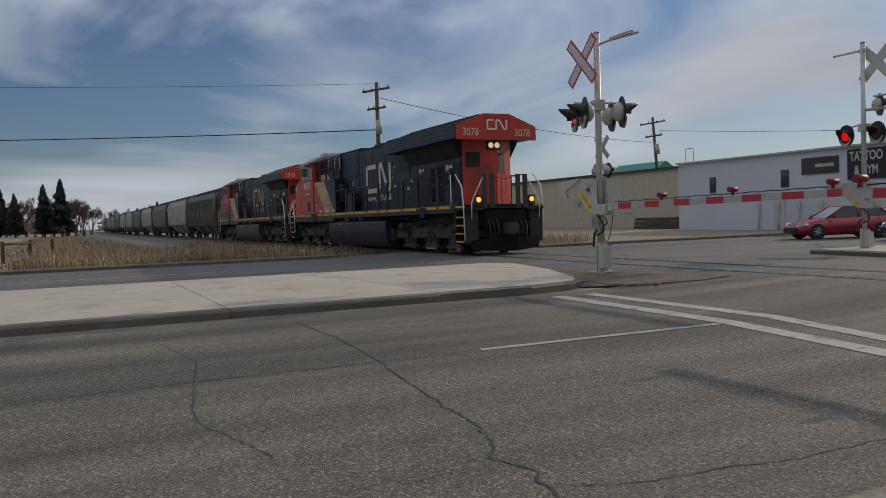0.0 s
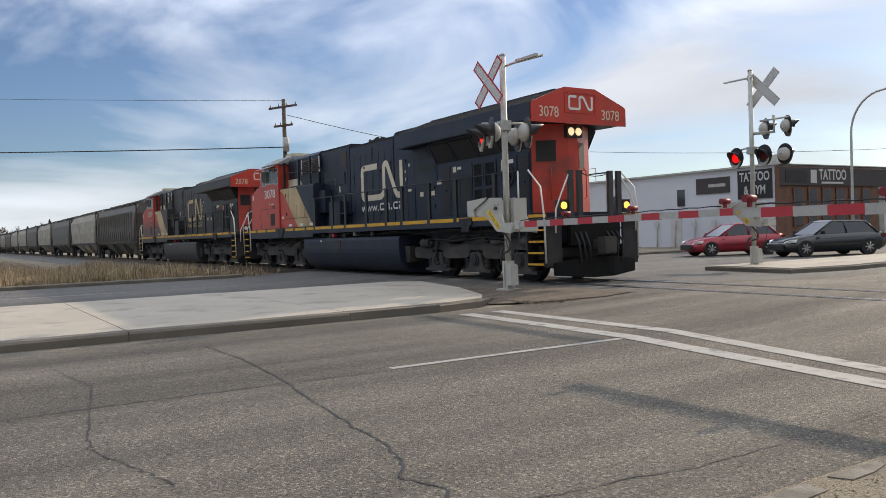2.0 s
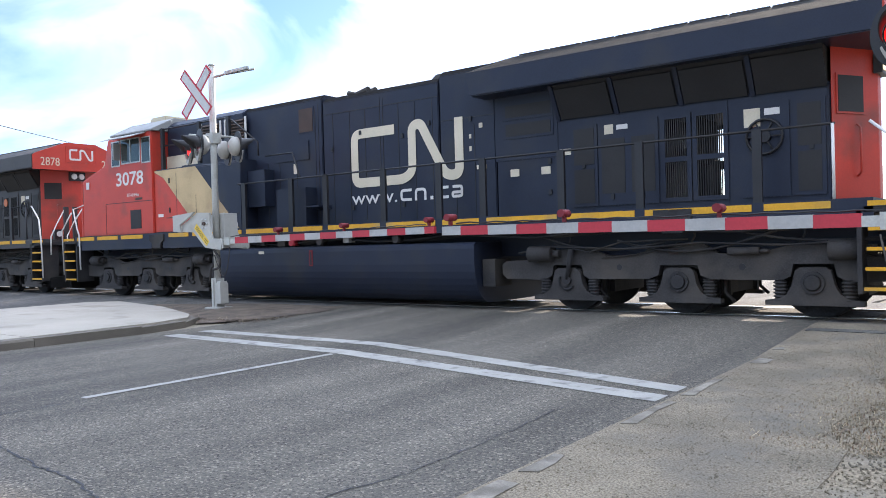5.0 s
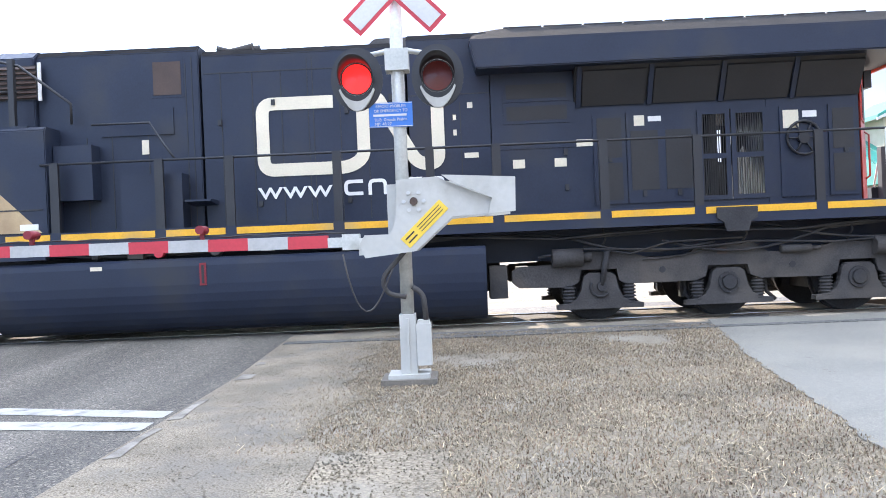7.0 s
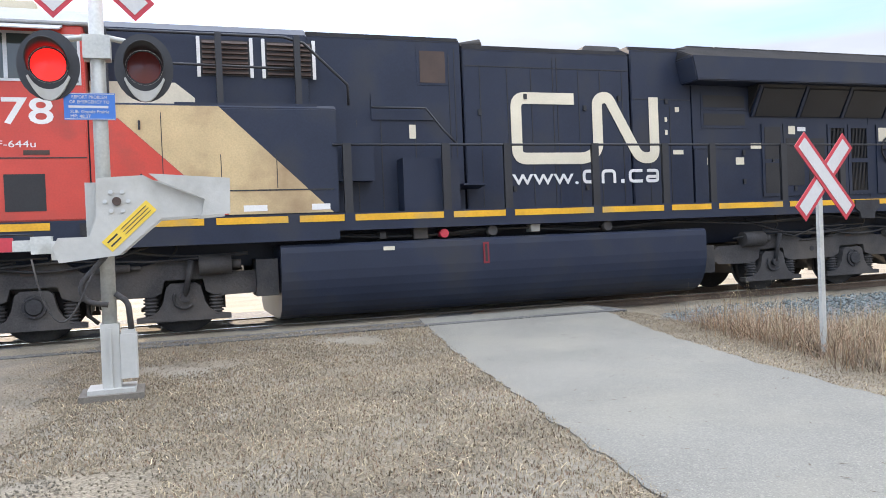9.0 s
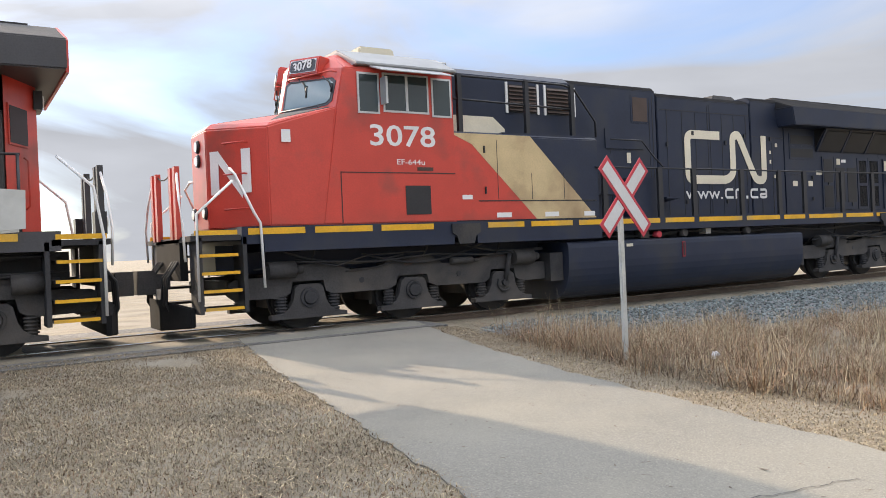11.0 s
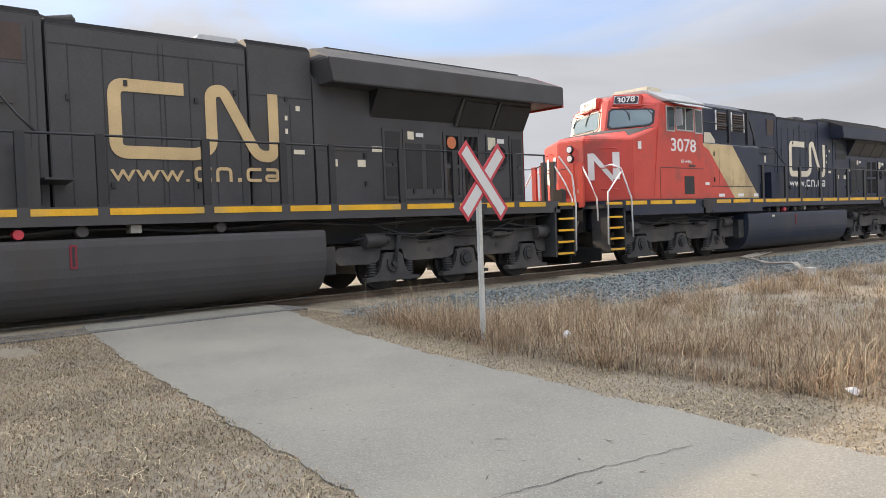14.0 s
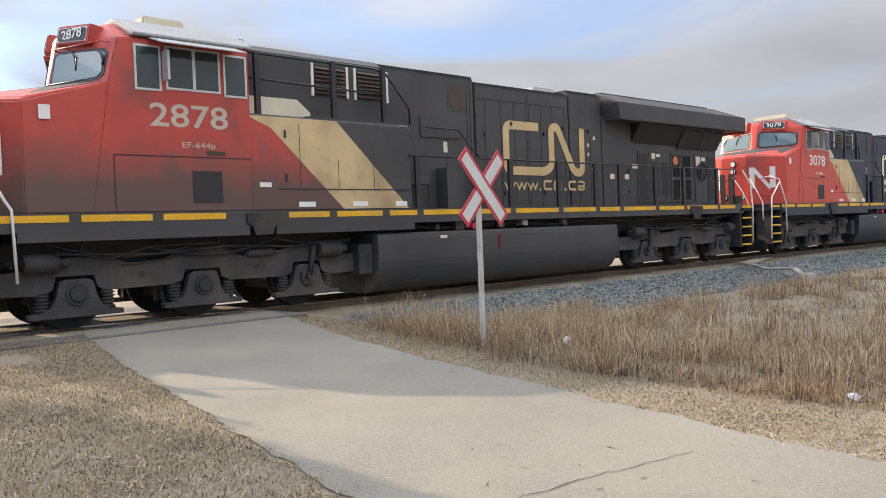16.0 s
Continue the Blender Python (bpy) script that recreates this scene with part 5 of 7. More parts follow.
        # door row with mesh panels
        for x0, x1, two in ((5.4, 5.82, 1), (5.92, 6.38, 0), (6.46, 6.9, 0), (7.02, 7.44, 1), (7.54, 8.02, 1), (9.04, 9.4, 1)):
            if 7.0 < x0 < 8.0:
                b = B()
                for xa, xb in ((x0 - 0.04, x0 + 0.03), (x1 - 0.03, x1 + 0.04)):
                    bx(b, xa, xb, s * 0.96, s * 0.985, 1.8, 3.2)
                for za, zb in ((1.8, 1.87), (2.44, 2.52), (3.13, 3.2)):
                    bx(b, x0 + 0.03, x1 - 0.03, s * 0.96, s * 0.985, za, zb)
                d = part("hood_door", b, dark, L, "open-mesh hood door that daylight passes through")
                n_ = int((x1 - x0) / 0.035)
                for i in range(1, n_):
                    b = B(); xx = x0 + (x1 - x0) * i / n_; bx(b, xx, xx + 0.013, s * 0.966, s * 0.976, 1.85, 3.15); part("mesh_bar", b, GRILLE, d)
                continue
            b = B(); bx(b, x0 - 0.04, x1 + 0.04, s * 0.96, s * 0.985, 1.8, 3.2); d = part("hood_door", b, dark, L, bevel=0.01)
            for z0, z1 in (((1.86, 2.44), (2.52, 3.14)) if two else ((2.0, 2.92),)):
                b = B(); bx(b, x0 + 0.02, x1 - 0.02, s * 0.98, s * 0.992, z0, z1); part("mesh_panel", b, GRILLE, d)
            b = B(); bx(b, x0 + 0.18, x0 + 0.24, s * 0.985, s * 1.01, 1.9 if not two else 2.46, 1.99 if not two else 2.52); part("latch", b, BLACK, d)
        b = B(); bx(b, 8.25, 8.95, s * 0.96, s * 0.985, 1.8, 3.2); part("hood_door", b, dark, L, bevel=0.01)
        hw = Vector((8.6, s * 1.02, 2.7))
        b = B()
        ring = [(hw.x + 0.26 * math.cos(i * 0.3927), hw.y, hw.z + 0.26 * math.sin(i * 0.3927)) for i in range(17)]
        tube(b, ring, 0.022, 6, False)
        for i in range(6):
            a = i * 1.0472
            tube(b, [(hw.x, hw.y, hw.z), (hw.x + 0.26 * math.cos(a), hw.y, hw.z + 0.26 * math.sin(a))], 0.014, 5)
        cyl(b, (hw.x, s * 0.97, hw.z), (hw.x, s * 1.04, hw.z), 0.09, n=14)
        part("hand_brake_wheel", b, BLACK, L, "spoked hand brake wheel")
        for x, z, w, h, m in ((6.0, 3.0, 0.16, 0.16, LCREAM), (6.22, 3.06, 0.2, 0.08, WHITE), (8.3, 2.86, 0.24, 0.28, LCREAM), (8.6, 3.02, 0.22, 0.1, WHITE)):
            b = B(); bx(b, x, x + w, s * 0.984, s * 0.99, z, z + h); part("warning_label", b, m, L, "small pale warning label")
        if not newer:
            b = B(); cyl(b, (7.2, s * 0.98, 2.98), (7.2, s * 0.995, 2.98), 0.13, n=20); part("extinguisher_sign", b, mat("orange_sign", (0.6, 0.16, 0.06), 0.5), L, "round orange sign on the door")
    # red end with its fascia
    RE = red if newer else LRED
    b = B(); hull(b, [(R1 - 0.42, s * 0.958, z) for s in (-1, 1) for z in (1.7, 3.95)] + [(R1 + 0.06, s * 0.14, z) for s in (-1, 1) for z in (1.7, 3.95)]); part("hood_end", b, RE, L, "red hood end", 0.012)
    b = B(); prism(b, [(-1.54, 3.86), (1.54, 3.86), (1.54, 4.3), (1.46, 4.36), (0.5, 4.74), (-0.5, 4.74), (-1.46, 4.36), (-1.54, 4.3)], "x", R1 + 0.32, R1 + 0.36); fa = part("end_fascia", b, RE, L, "red pentagonal end fascia with white number", 0.01)
    for s in (-1, 1):
        words("number", number, 0.36, LCREAM, fa, pose(R1 + 0.365, s * 1.0, 4.1, 90, 0, 90), 0.6)
        def prow(u, o):
            return R1 - 0.42 + 0.48 * u + 0.867 * o, s * (0.975 - 0.835 * u + 0.498 * o)
        for u0, u1, z0, z1 in (((0.14, 0.66, 2.98, 3.5),) if s < 0 else ((0.5, 0.92, 2.8, 3.45),)):
            b = B(); hull(b, [(*prow(u, o), z) for u in (u0 - 0.03, u1 + 0.03) for o in (-0.02, 0.012) for z in (z0 - 0.03, z1 + 0.03)]); ef = part("end_window_frame", b, RE, L)
            b = B(); hull(b, [(*prow(u, o), z) for u in (u0, u1) for o in (-0.02, 0.018) for z in (z0, z1)]); part("pane", b, GRILLE, ef)
        b = B(); tube(b, [(*prow(0.52, 0.01), 2.05), (*prow(0.52, 0.07), 2.1), (*prow(0.52, 0.07), 2.75), (*prow(0.52, 0.01), 2.8)], 0.016, 6); part("grab_iron", b, RE, L)
    b = B(); ribbon([(p[0], p[1]) for p in corner([(-0.12, 4.52), (-0.36, 4.52), (-0.36, 4.22), (-0.02, 4.22), (-0.02, 4.52), (0.1, 4.52), (0.28, 4.22), (0.38, 4.22), (0.38, 4.54)], 0.05)], 0.06, b, -0.003, 0.003)
    ob = part("fascia_mark", b, WHITE, fa, at=Matrix(((0, -1, 0, R1 + 0.366), (1, 0, 0, 0), (0, 0, 1, 0), (0, 0, 0, 1))))
    for q0, q1, z0, z1 in ((-0.5, 0.5, 4.12, 4.14), (-0.5, 0.5, 4.6, 4.62), (-0.5, -0.48, 4.14, 4.6), (0.48, 0.5, 4.14, 4.6)):
        b = B(); bx(b, R1 + 0.358, R1 + 0.372, q0, q1, z0, z1); part("fascia_plate_edge", b, RE, fa)
    b = B(); bx(b, R1 + 0.02, R1 + 0.14, -0.25, 0.25, 3.56, 3.84); hb = part("headlight_box", b, BLACK, L, bevel=0.03)
    for y in (-0.12, 0.12):
        b = B(); cyl(b, (R1 + 0.14, y, 3.7), (R1 + 0.165, y, 3.7), 0.1, 0.085, 18); part("headlight", b, BULB if newer else HEADLAMP, hb, "lit headlight" if newer else "")
    # platforms, steps, couplers at both ends
    for d, x0 in ((1, 9.98), (-1, -10.47)):
        xe = x0 + d * 0.75
        b = B(); bx(b, min(x0, xe), max(x0, xe), -1.5, 1.5, 1.5, 1.58); part("platform", b, UNDER, L, bevel=0.01)
        b = B(); hull(b, [(xe, s * y, z) for s in (-1, 1) for y, z in ((0.8, 0.9), (0.8, 1.55))] + [(xe - d * 0.12, s * 0.8, z) for s in (-1, 1) for z in (0.9, 1.55)]); part("end_plate", b, PLOUGH, L)
        b = B(); bx(b, min(xe, xe + d * 0.36), max(xe, xe + d * 0.36), -0.12, 0.12, 0.78, 1.02); bx(b, min(xe + d * 0.25, xe + d * 0.52), max(xe + d * 0.25, xe + d * 0.52), -0.2, 0.16, 0.7, 1.08); part("coupler", b, UNDER2, L, bevel=0.03)
        b = B()
        hull(b, [(xe + d * 0.0, s * 1.3, z) for s in (-1, 1) for z in (0.2, 0.5)] + [(xe + d * 0.24, s * 0.35, z) for s in (-1, 1) for z in (0.12, 0.62)] + [(xe - d * 0.08, s * 1.3, z) for s in (-1, 1) for z in (0.2, 0.5)]); part("snow_plough", b, PLOUGH, L, "black end plough", 0.015)
        for s in (-1, 1):
            for i, z in enumerate((0.45, 0.72, 0.99, 1.26)):
                xs = x0 + d * (0.28 + 0.02 * i)
                b = B(); bx(b, xs - 0.3, xs + 0.3, s * 0.98 if s > 0 else -1.5, 1.5 if s > 0 else -0.98, z, z + 0.04); st = part("step", b, UNDER, L)
                b = B(); bx(b, xs - 0.29, xs + 0.29, s * 1.47 if s > 0 else -1.51, 1.51 if s > 0 else -1.47, z - 0.005, z + 0.042); part("step_edge", b, YELLOW, st, "worn yellow step edge")
            for dx in (-0.06, 0.62):
                b = B(); bx(b, x0 + d * dx - 0.03, x0 + d * dx + 0.03, s * 1.0 if s > 0 else -1.5, 1.5 if s > 0 else -1.0, 0.4, 1.55); part("step_side", b, UNDER, L)
            b = B(); bx(b, xe - 0.04, xe + 0.04, s * 0.78 - 0.07, s * 0.78 + 0.07, 1.55, 2.68); part("end_post", b, LOCO_BLACK if d > 0 else RE, L, bevel=0.01)
            b = B(); bx(b, xe - 0.04, xe + 0.04, s * 0.5 - 0.07, s * 0.5 + 0.07, 1.55, 2.68); part("end_post", b, LOCO_BLACK if d > 0 else RE, L, bevel=0.01)
            b = B(); tube(b, [(xe, s * 0.5, 2.64), (xe, s * 0.25, 2.56), (xe, 0, 2.54)], 0.012, 5); part("safety_chain", b, UNDER, L)
            b = B(); tube(b, [(x0 + d * 0.66, s * 1.5, 0.5), (x0 + d * 0.66, s * 1.53, 1.6), (x0 + d * 0.55, s * 1.53, 2.3), (x0 + d * 0.1, s * 1.52, 2.72)] if d > 0 else [(x0 + d * 0.66, s * 1.5, 0.6), (x0 + d * 0.66, s * 1.53, 1.9), (x0 + d * 0.1, s * 1.53, 2.4)], 0.022, 8); part("step_rail", b, WHITE, L, "white curved step handrail")
            b = B(); tube(b, [(xe + d * 0.04, s * 1.3, 1.2), (xe + d * 0.06, s * 1.3, 1.75), (xe + d * 0.05, s * 1.1, 2.15), (xe, s * 0.82, 2.6)], 0.02, 8); part("end_handrail", b, WHITE, L)
            for i in range(3):
                b = B(); y = s * (0.35 + 0.16 * i); tube(b, [(xe, y, 1.2), (xe + d * 0.18, y + s * 0.04, 0.95), (xe + d * 0.2, y, 0.55), (xe + d * 0.1, y - s * 0.03, 0.35)], 0.025, 7); part("air_hose", b, RUBBER, L)
            if d > 0:
                b = B(); bx(b, xe - 0.14, xe + 0.02, s * 1.02 - 0.13, s * 1.02 + 0.13, 1.66, 1.98); db = part("ditch_light_box", b, BLACK, L, bevel=0.02)
                b = B(); cyl(b, (xe + 0.02, s * 1.02, 1.84), (xe + 0.045, s * 1.02, 1.84), 0.085, n=18); part("ditch_light", b, AMBER if newer else HEADLAMP, db, "lit amber ditch light" if newer else "")
            b = B(); bx(b, min(x0, xe) + 0.05, max(x0, xe) - 0.05, s * 1.505 - 0.006, s * 1.505 + 0.006, 1.585, 1.655); part("sill_stripe", b, YELLOW, L)
    # side handrail, posts, yellow sill stripes
    posts = [-2.95, -1.35, -0.28, 1.35, 2.75, 3.75, 5.35, 6.75, 8.55, 9.6]
    for s in (-1, 1):
        b = B(); tube(b, [(-3.1, s * 1.46, 2.74), (9.65, s * 1.46, 2.74)], 0.02, 8); part("side_handrail", b, BLACK, L, "long black walkway handrail")
        for x in posts[:-1]:
            b = B(); bx(b, x, x + 0.13, s * 1.46 - 0.03, s * 1.46 + 0.03, 1.55, 2.76); part("handrail_post", b, BLACK, L)
        b = B(); tube(b, [(9.62, s * 1.47, 1.6), (9.62, s * 1.47, 2.74)], 0.022, 8); part("handrail_post", b, WHITE if newer else BLACK, L)
        ed = [-10.5, -9.4, -8.2, -7.0] + [-6.0, -5.0, -3.8, -2.95] + posts[1:]
        for x0, x1 in zip(ed, ed[1:]):
            if x1 - x0 < 0.3 or x0 == -7.0:
                continue
            b = B(); bx(b, x0 + 0.15, x1 - 0.02, s * 1.503 - 0.006, s * 1.503 + 0.006, 1.575, 1.675); part("sill_stripe", b, YELLOW, L, "scuffed yellow sill stripe")
    # tank and things above it
    b = B()
    tank = [(1.44, 1.24), (1.49, 1.2), (1.5, 1.12), (1.5, 0.84), (1.49, 0.7), (1.465, 0.57), (1.425, 0.45), (1.37, 0.34), (1.3, 0.25), (1.2, 0.17), (1.08, 0.12), (0.95, 0.1)]
    prism(b, tank + [(-y, z) for y, z in tank[::-1]], "x", -3.95, 3.6)
    part("fuel_tank", b, dark, L, "long dark fuel tank", 0.02)
    for s in (-1, 1):
        b = B(); bx(b, -0.72, -0.62, s * 1.495, s * 1.512, 0.82, 1.16); fg = part("fuel_gauge", b, REDBULB, L, "red-edged fuel gauge"); b = B(); bx(b, -0.69, -0.65, s * 1.5, s * 1.516, 0.85, 1.13); part("gauge_glass", b, BLACK, fg)
        b = B(); bx(b, -2.38, -2.2, s * 1.5, s * 1.507, 1.1, 1.16); part("warning_label", b, LCREAM, L)
        for x, z, w, h, m in ((-2.4, 1.28, 0.1, 0.1, UNDER2), (-1.85, 1.26, 0.24, 0.18, UNDER), (0.2, 1.3, 0.16, 0.12, GREYBOX)):
            b = B(); bx(b, x, x + w, s * 1.2, s * 1.4, z, z + h); part("junction_box", b, m, L, bevel=0.01)
        b = B(); cyl(b, (-1.35, s * 1.25, 1.33), (-1.35, s * 1.46, 1.33), 0.07, n=12); part("fuel_filler", b, SIGNRED, L, "red fuel filler cap")
        for x in (-0.5, 1.65):
            b = B(); cyl(b, (x, s * 1.25, 1.33), (x, s * 1.42, 1.35), 0.085, n=14); part("drain_cap", b, UNDER2, L)
        b = B()
        for k in range(3):
            tube(b, [(-3.8 + 0.9 * i + k * 0.2, s * (1.2 + 0.05 * k), 1.34 + 0.05 * math.sin(i * 1.7 + k)) for i in range(16)], 0.02, 5)
        part("cable_run", b, UNDER, L)
        b = B(); bx(b, -4.3, -3.98, s * 0.75 if s > 0 else -1.35, 1.35 if s > 0 else -0.75, 0.5, 1.05); part("tank_end_box", b, UNDER, L, bevel=0.03)
        b = B(); bx(b, 3.65, 3.92, s * 0.75 if s > 0 else -1.3, 1.3 if s > 0 else -0.75, 0.42, 0.92); part("tank_end_box", b, UNDER, L, bevel=0.03)
    truck(L, -7.3, 1)
    truck(L, 7.3, -1)
    # roof: horns, exhaust
    b = B()
    for y, l in ((-0.15, 0.5), (0.0, 0.6), (0.15, 0.42)):
        cyl(b, (-0.5, y, 4.68), (-0.5 + l * 0.8, y, 4.7), 0.03, 0.09, 12)
        cyl(b, (-0.5, y, 4.68), (-0.5 - l * 0.4, y, 4.7), 0.03, 0.07, 12)
    bx(b, -0.6, -0.4, -0.22, 0.22, 4.46, 4.64)
    part("air_horn", b, UNDER2, L, "cluster of air horns")
    b = B(); hull(b, [(x, y, z) for x, y, z in ((1.7, -0.45, 4.46), (2.8, -0.45, 4.5), (1.7, 0.45, 4.46), (2.8, 0.45, 4.5), (1.95, -0.35, 4.72), (2.65, -0.35, 4.72), (1.95, 0.35, 4.72), (2.65, 0.35, 4.72))]); part("exhaust_housing", b, ROOFGREY if not newer else UNDER2, L, bevel=0.02)
    b = B(); tube(b, [(-6.3, -1.0, 4.55), (-6.3, -1.0, 4.66), (-6.6, -1.0, 4.66), (-6.6, -1.0, 4.57)], 0.012, 6); part("roof_grab", b, ALU, L)
    return L

LOCO1 = locomotive("3078", "EF-644u", LRED, LOCO_BLUE, LCREAM, WHITE, "red and dark blue diesel locomotive hauling the train, long hood leading", True)
LOCO2 = locomotive("2878", "EF-644p", LRED2, LOCO_BLACK, LTAN, LTAN, "grimy red and black diesel locomotive coupled behind the first", False)

# ---- grain hoppers ----
def hopper(material, ribs, label):
    H = thing("hopper_car", label, "freight car", group="hopper cars of the train")
    Lh = 8.35
    prof = [(-1.5, 1.45), (-1.58, 2.4), (-1.5, 3.5), (-1.2, 4.1), (-0.5, 4.45), (0.5, 4.45), (1.2, 4.1), (1.5, 3.5), (1.58, 2.4), (1.5, 1.45)]
    b = B(); prism(b, prof, "x", -Lh + 1.2, Lh - 1.2)
    for d in (-1, 1):
        hull(b, [(d * (Lh - 1.21), y, z) for y, z in prof] + [(d * (Lh - 0.35), y, z) for y, z in prof if z > 3.3])
    part("body", b, material, H)
    for i in range(3):
        c = -4.6 + i * 4.6
        b = B(); hull(b, [(c + sx * 2.1, sy * 1.45, 1.5) for sx in (-1, 1) for sy in (-1, 1)] + [(c + sx * 0.4, sy * 0.6, 0.45) for sx in (-1, 1) for sy in (-1, 1)]); part("hopper_bay", b, material, H)
    b = B(); bx(b, -Lh, Lh, -1.5, 1.5, 1.28, 1.46); bx(b, -Lh - 0.5, Lh + 0.5, -0.12, 0.12, 0.8, 1.05); part("sill", b, UNDER2, H)
    b = B(); bx(b, -Lh + 0.6, Lh - 0.6, -0.5, 0.5, 4.46, 4.56); bx(b, -Lh + 0.3, Lh - 0.3, -1.15, -0.85, 4.3, 4.34); bx(b, -Lh + 0.3, Lh - 0.3, 0.85, 1.15, 4.3, 4.34); part("running_board", b, HOPGREY, H)
    if ribs:
        for i in range(17):
            x = -6.9 + i * 0.86
            for s in (-1, 1):
                b = B(); prism(b, [(s * 1.5, 1.45), (s * 1.62, 1.5), (s * 1.64, 3.5), (s * 1.5, 3.7)], "x", x, x + 0.1); part("side_post", b, material, H)
    for d in (-1, 1):
        for s in (-1, 1):
            b = B(); bx(b, d * (Lh - 0.1) - 0.04, d * (Lh - 0.1) + 0.04, s * 1.45 - 0.04, s * 1.45 + 0.04, 0.5, 4.2); part("ladder_post", b, UNDER2, H)
            for i in range(7):
                b = B(); bx(b, d * (Lh - 0.5), d * Lh, s * 1.44 - 0.02, s * 1.44 + 0.02, 0.8 + 0.45 * i, 0.83 + 0.45 * i) if d > 0 else bx(b, -Lh, -Lh + 0.5, s * 1.44 - 0.02, s * 1.44 + 0.02, 0.8 + 0.45 * i, 0.83 + 0.45 * i); part("rung", b, UNDER2, H)
        b = B(); bx(b, -1.2, 1.2, -1.1, -0.95, 0.45, 0.75); bx(b, -1.2, 1.2, 0.95, 1.1, 0.45, 0.75); bx(b, -0.25, 0.25, -1.0, 1.0, 0.5, 0.95); tr = part("truck", b, UNDER2, H, bevel=0.03, at=pose(d * 6.3, 0, 0))
        for k in (-0.9, 0.9):
            b = B()
            for s in (-1, 1):
                cyl(b, (0, s * 0.69, 0), (0, s * 0.83, 0), 0.455, n=24)
            cyl(b, (0, -1.05, 0), (0, 1.05, 0), 0.08, n=10)
            part("wheelset", b, UNDER, tr, at=pose(k, 0, 0.455))
    return H
HOP = [hopper(HOPGREY, True, "grey ribbed covered grain hopper car"), hopper(HOPLIGHT, False, "light grey smooth-sided covered grain hopper car"), hopper(HOPGREY, False, "grey smooth-sided covered grain hopper car")]
for i in range(9):
    HOP.append(copy_thing(HOP[1 if i % 3 != 1 else 2], pose(0, 0, 0)))
HOP_AT = [-11.5 - 9.0 - 17.75 * i for i in range(len(HOP))]

# ---- crossing signals ----
FLASHERS = []       # (lens, rest pose, lit at the start)
def disc_lens():
    b = B()
    n = 24
    rim0 = [b.verts.new((0.15 * math.cos(6.28318 * i / n), -0.012, 0.15 * math.sin(6.28318 * i / n))) for i in range(n)]
    rim1 = [b.verts.new((v.co.x, 0.012, v.co.z)) for v in rim0]
    c0, c1 = b.verts.new((0, -0.03, 0)), b.verts.new((0, 0.03, 0))
    for i in range(n):
        j = (i + 1) % n
        b.faces.new((rim0[i], rim0[j], c0)); f = b.faces.new((rim1[j], rim1[i], c1)); f.material_index = 1
        f = b.faces.new((rim0[j], rim0[i], rim1[i], rim1[j])); f.material_index = 1
    me = finish("lens", b, LENSON)
    me.materials.append(LENSOFF)
    return me
LENS_ME = disc_lens()

def signal_lamp(parent, m, first, label=""):
    """A flashing lamp that looks along -y: dark round shield, hood, and a two-faced lens that turns."""
    b = B()
    n = 28
    r0 = [(0.151, 0.012), (0.265, 0.02), (0.265, 0.035), (0.151, 0.028)]
    rings = [[b.verts.new((r * math.cos(6.28318 * i / n), y, r * math.sin(6.28318 * i / n) * (1.22 if r > 0.2 else 1.0))) for i in range(n)] for r, y in r0]
    for k in range(4):
        q0, q1 = rings[k], rings[(k + 1) % 4]
        for i in range(n):
            b.faces.new((q0[i], q0[(i + 1) % n], q1[(i + 1) % n], q1[i]))
    lamp = part("signal_lamp", b, BLACK, parent, label or "black round signal lamp shield", at=m)
    b = B()
    prof = [(0.165, 0.01), (0.2, 0.06), (0.19, 0.14), (0.12, 0.2), (0.02, 0.22)]
    rings = [[b.verts.new((r * math.cos(6.28318 * i / n), y, r * math.sin(6.28318 * i / n))) for i in range(n)] for r, y in prof]
    for q0, q1 in zip(rings, rings[1:]):
        for i in range(n):
            b.faces.new((q0[i], q0[(i + 1) % n], q1[(i + 1) % n], q1[i])).smooth = True
    part("housing", b, GREYBOX, lamp, "grey domed lamp housing")
    # added pale crescent: stands for light caught below the lens, no separate fitting
    b = B()
    arc2 = [radians(205 + 13 * i) for i in range(11)]
    prism(b, [(0.185 * math.cos(a), 0.23 * math.sin(a)) for a in arc2] + [(0.2 * math.cos(a), (0.2 + 0.1 * math.sin((a - arc2[0]) / (arc2[-1] - arc2[0]) * math.pi)) * math.sin(a) - 0.03) for a in arc2[::-1]], "y", -0.03, 0.015)
    part("visor_bracket", b, GREYBOX, lamp, "pale crescent standing for light caught under the lens")
    b = B()
    arc = [radians(a) for a in range(-20, 201, 10)]
    def ring(r, y):
        return [b.verts.new((r * math.cos(a), y - 0.22 * (1 if y < -0.05 else 0) * max(0, math.sin(a)), r * math.sin(a))) for a in arc]
    R = [ring(0.175, 0.0), ring(0.18, -0.12), ring(0.17, -0.12), ring(0.165, 0.0)]
    for q0, q1 in zip(R, R[1:]):
        for i in range(len(arc) - 1):
            b.faces.new((q0[i], q0[i + 1], q1[i + 1], q1[i])).smooth = True
    part("hood", b, BLACK, lamp)
    ob = new("lens", LENS_ME); ob.parent = lamp
    rest = pose(0, 0.02, 0)
    ob.matrix_basis = rest
    tagged(ob, "red flashing signal lens")
    FLASHERS.append((ob, rest, first))
    return lamp

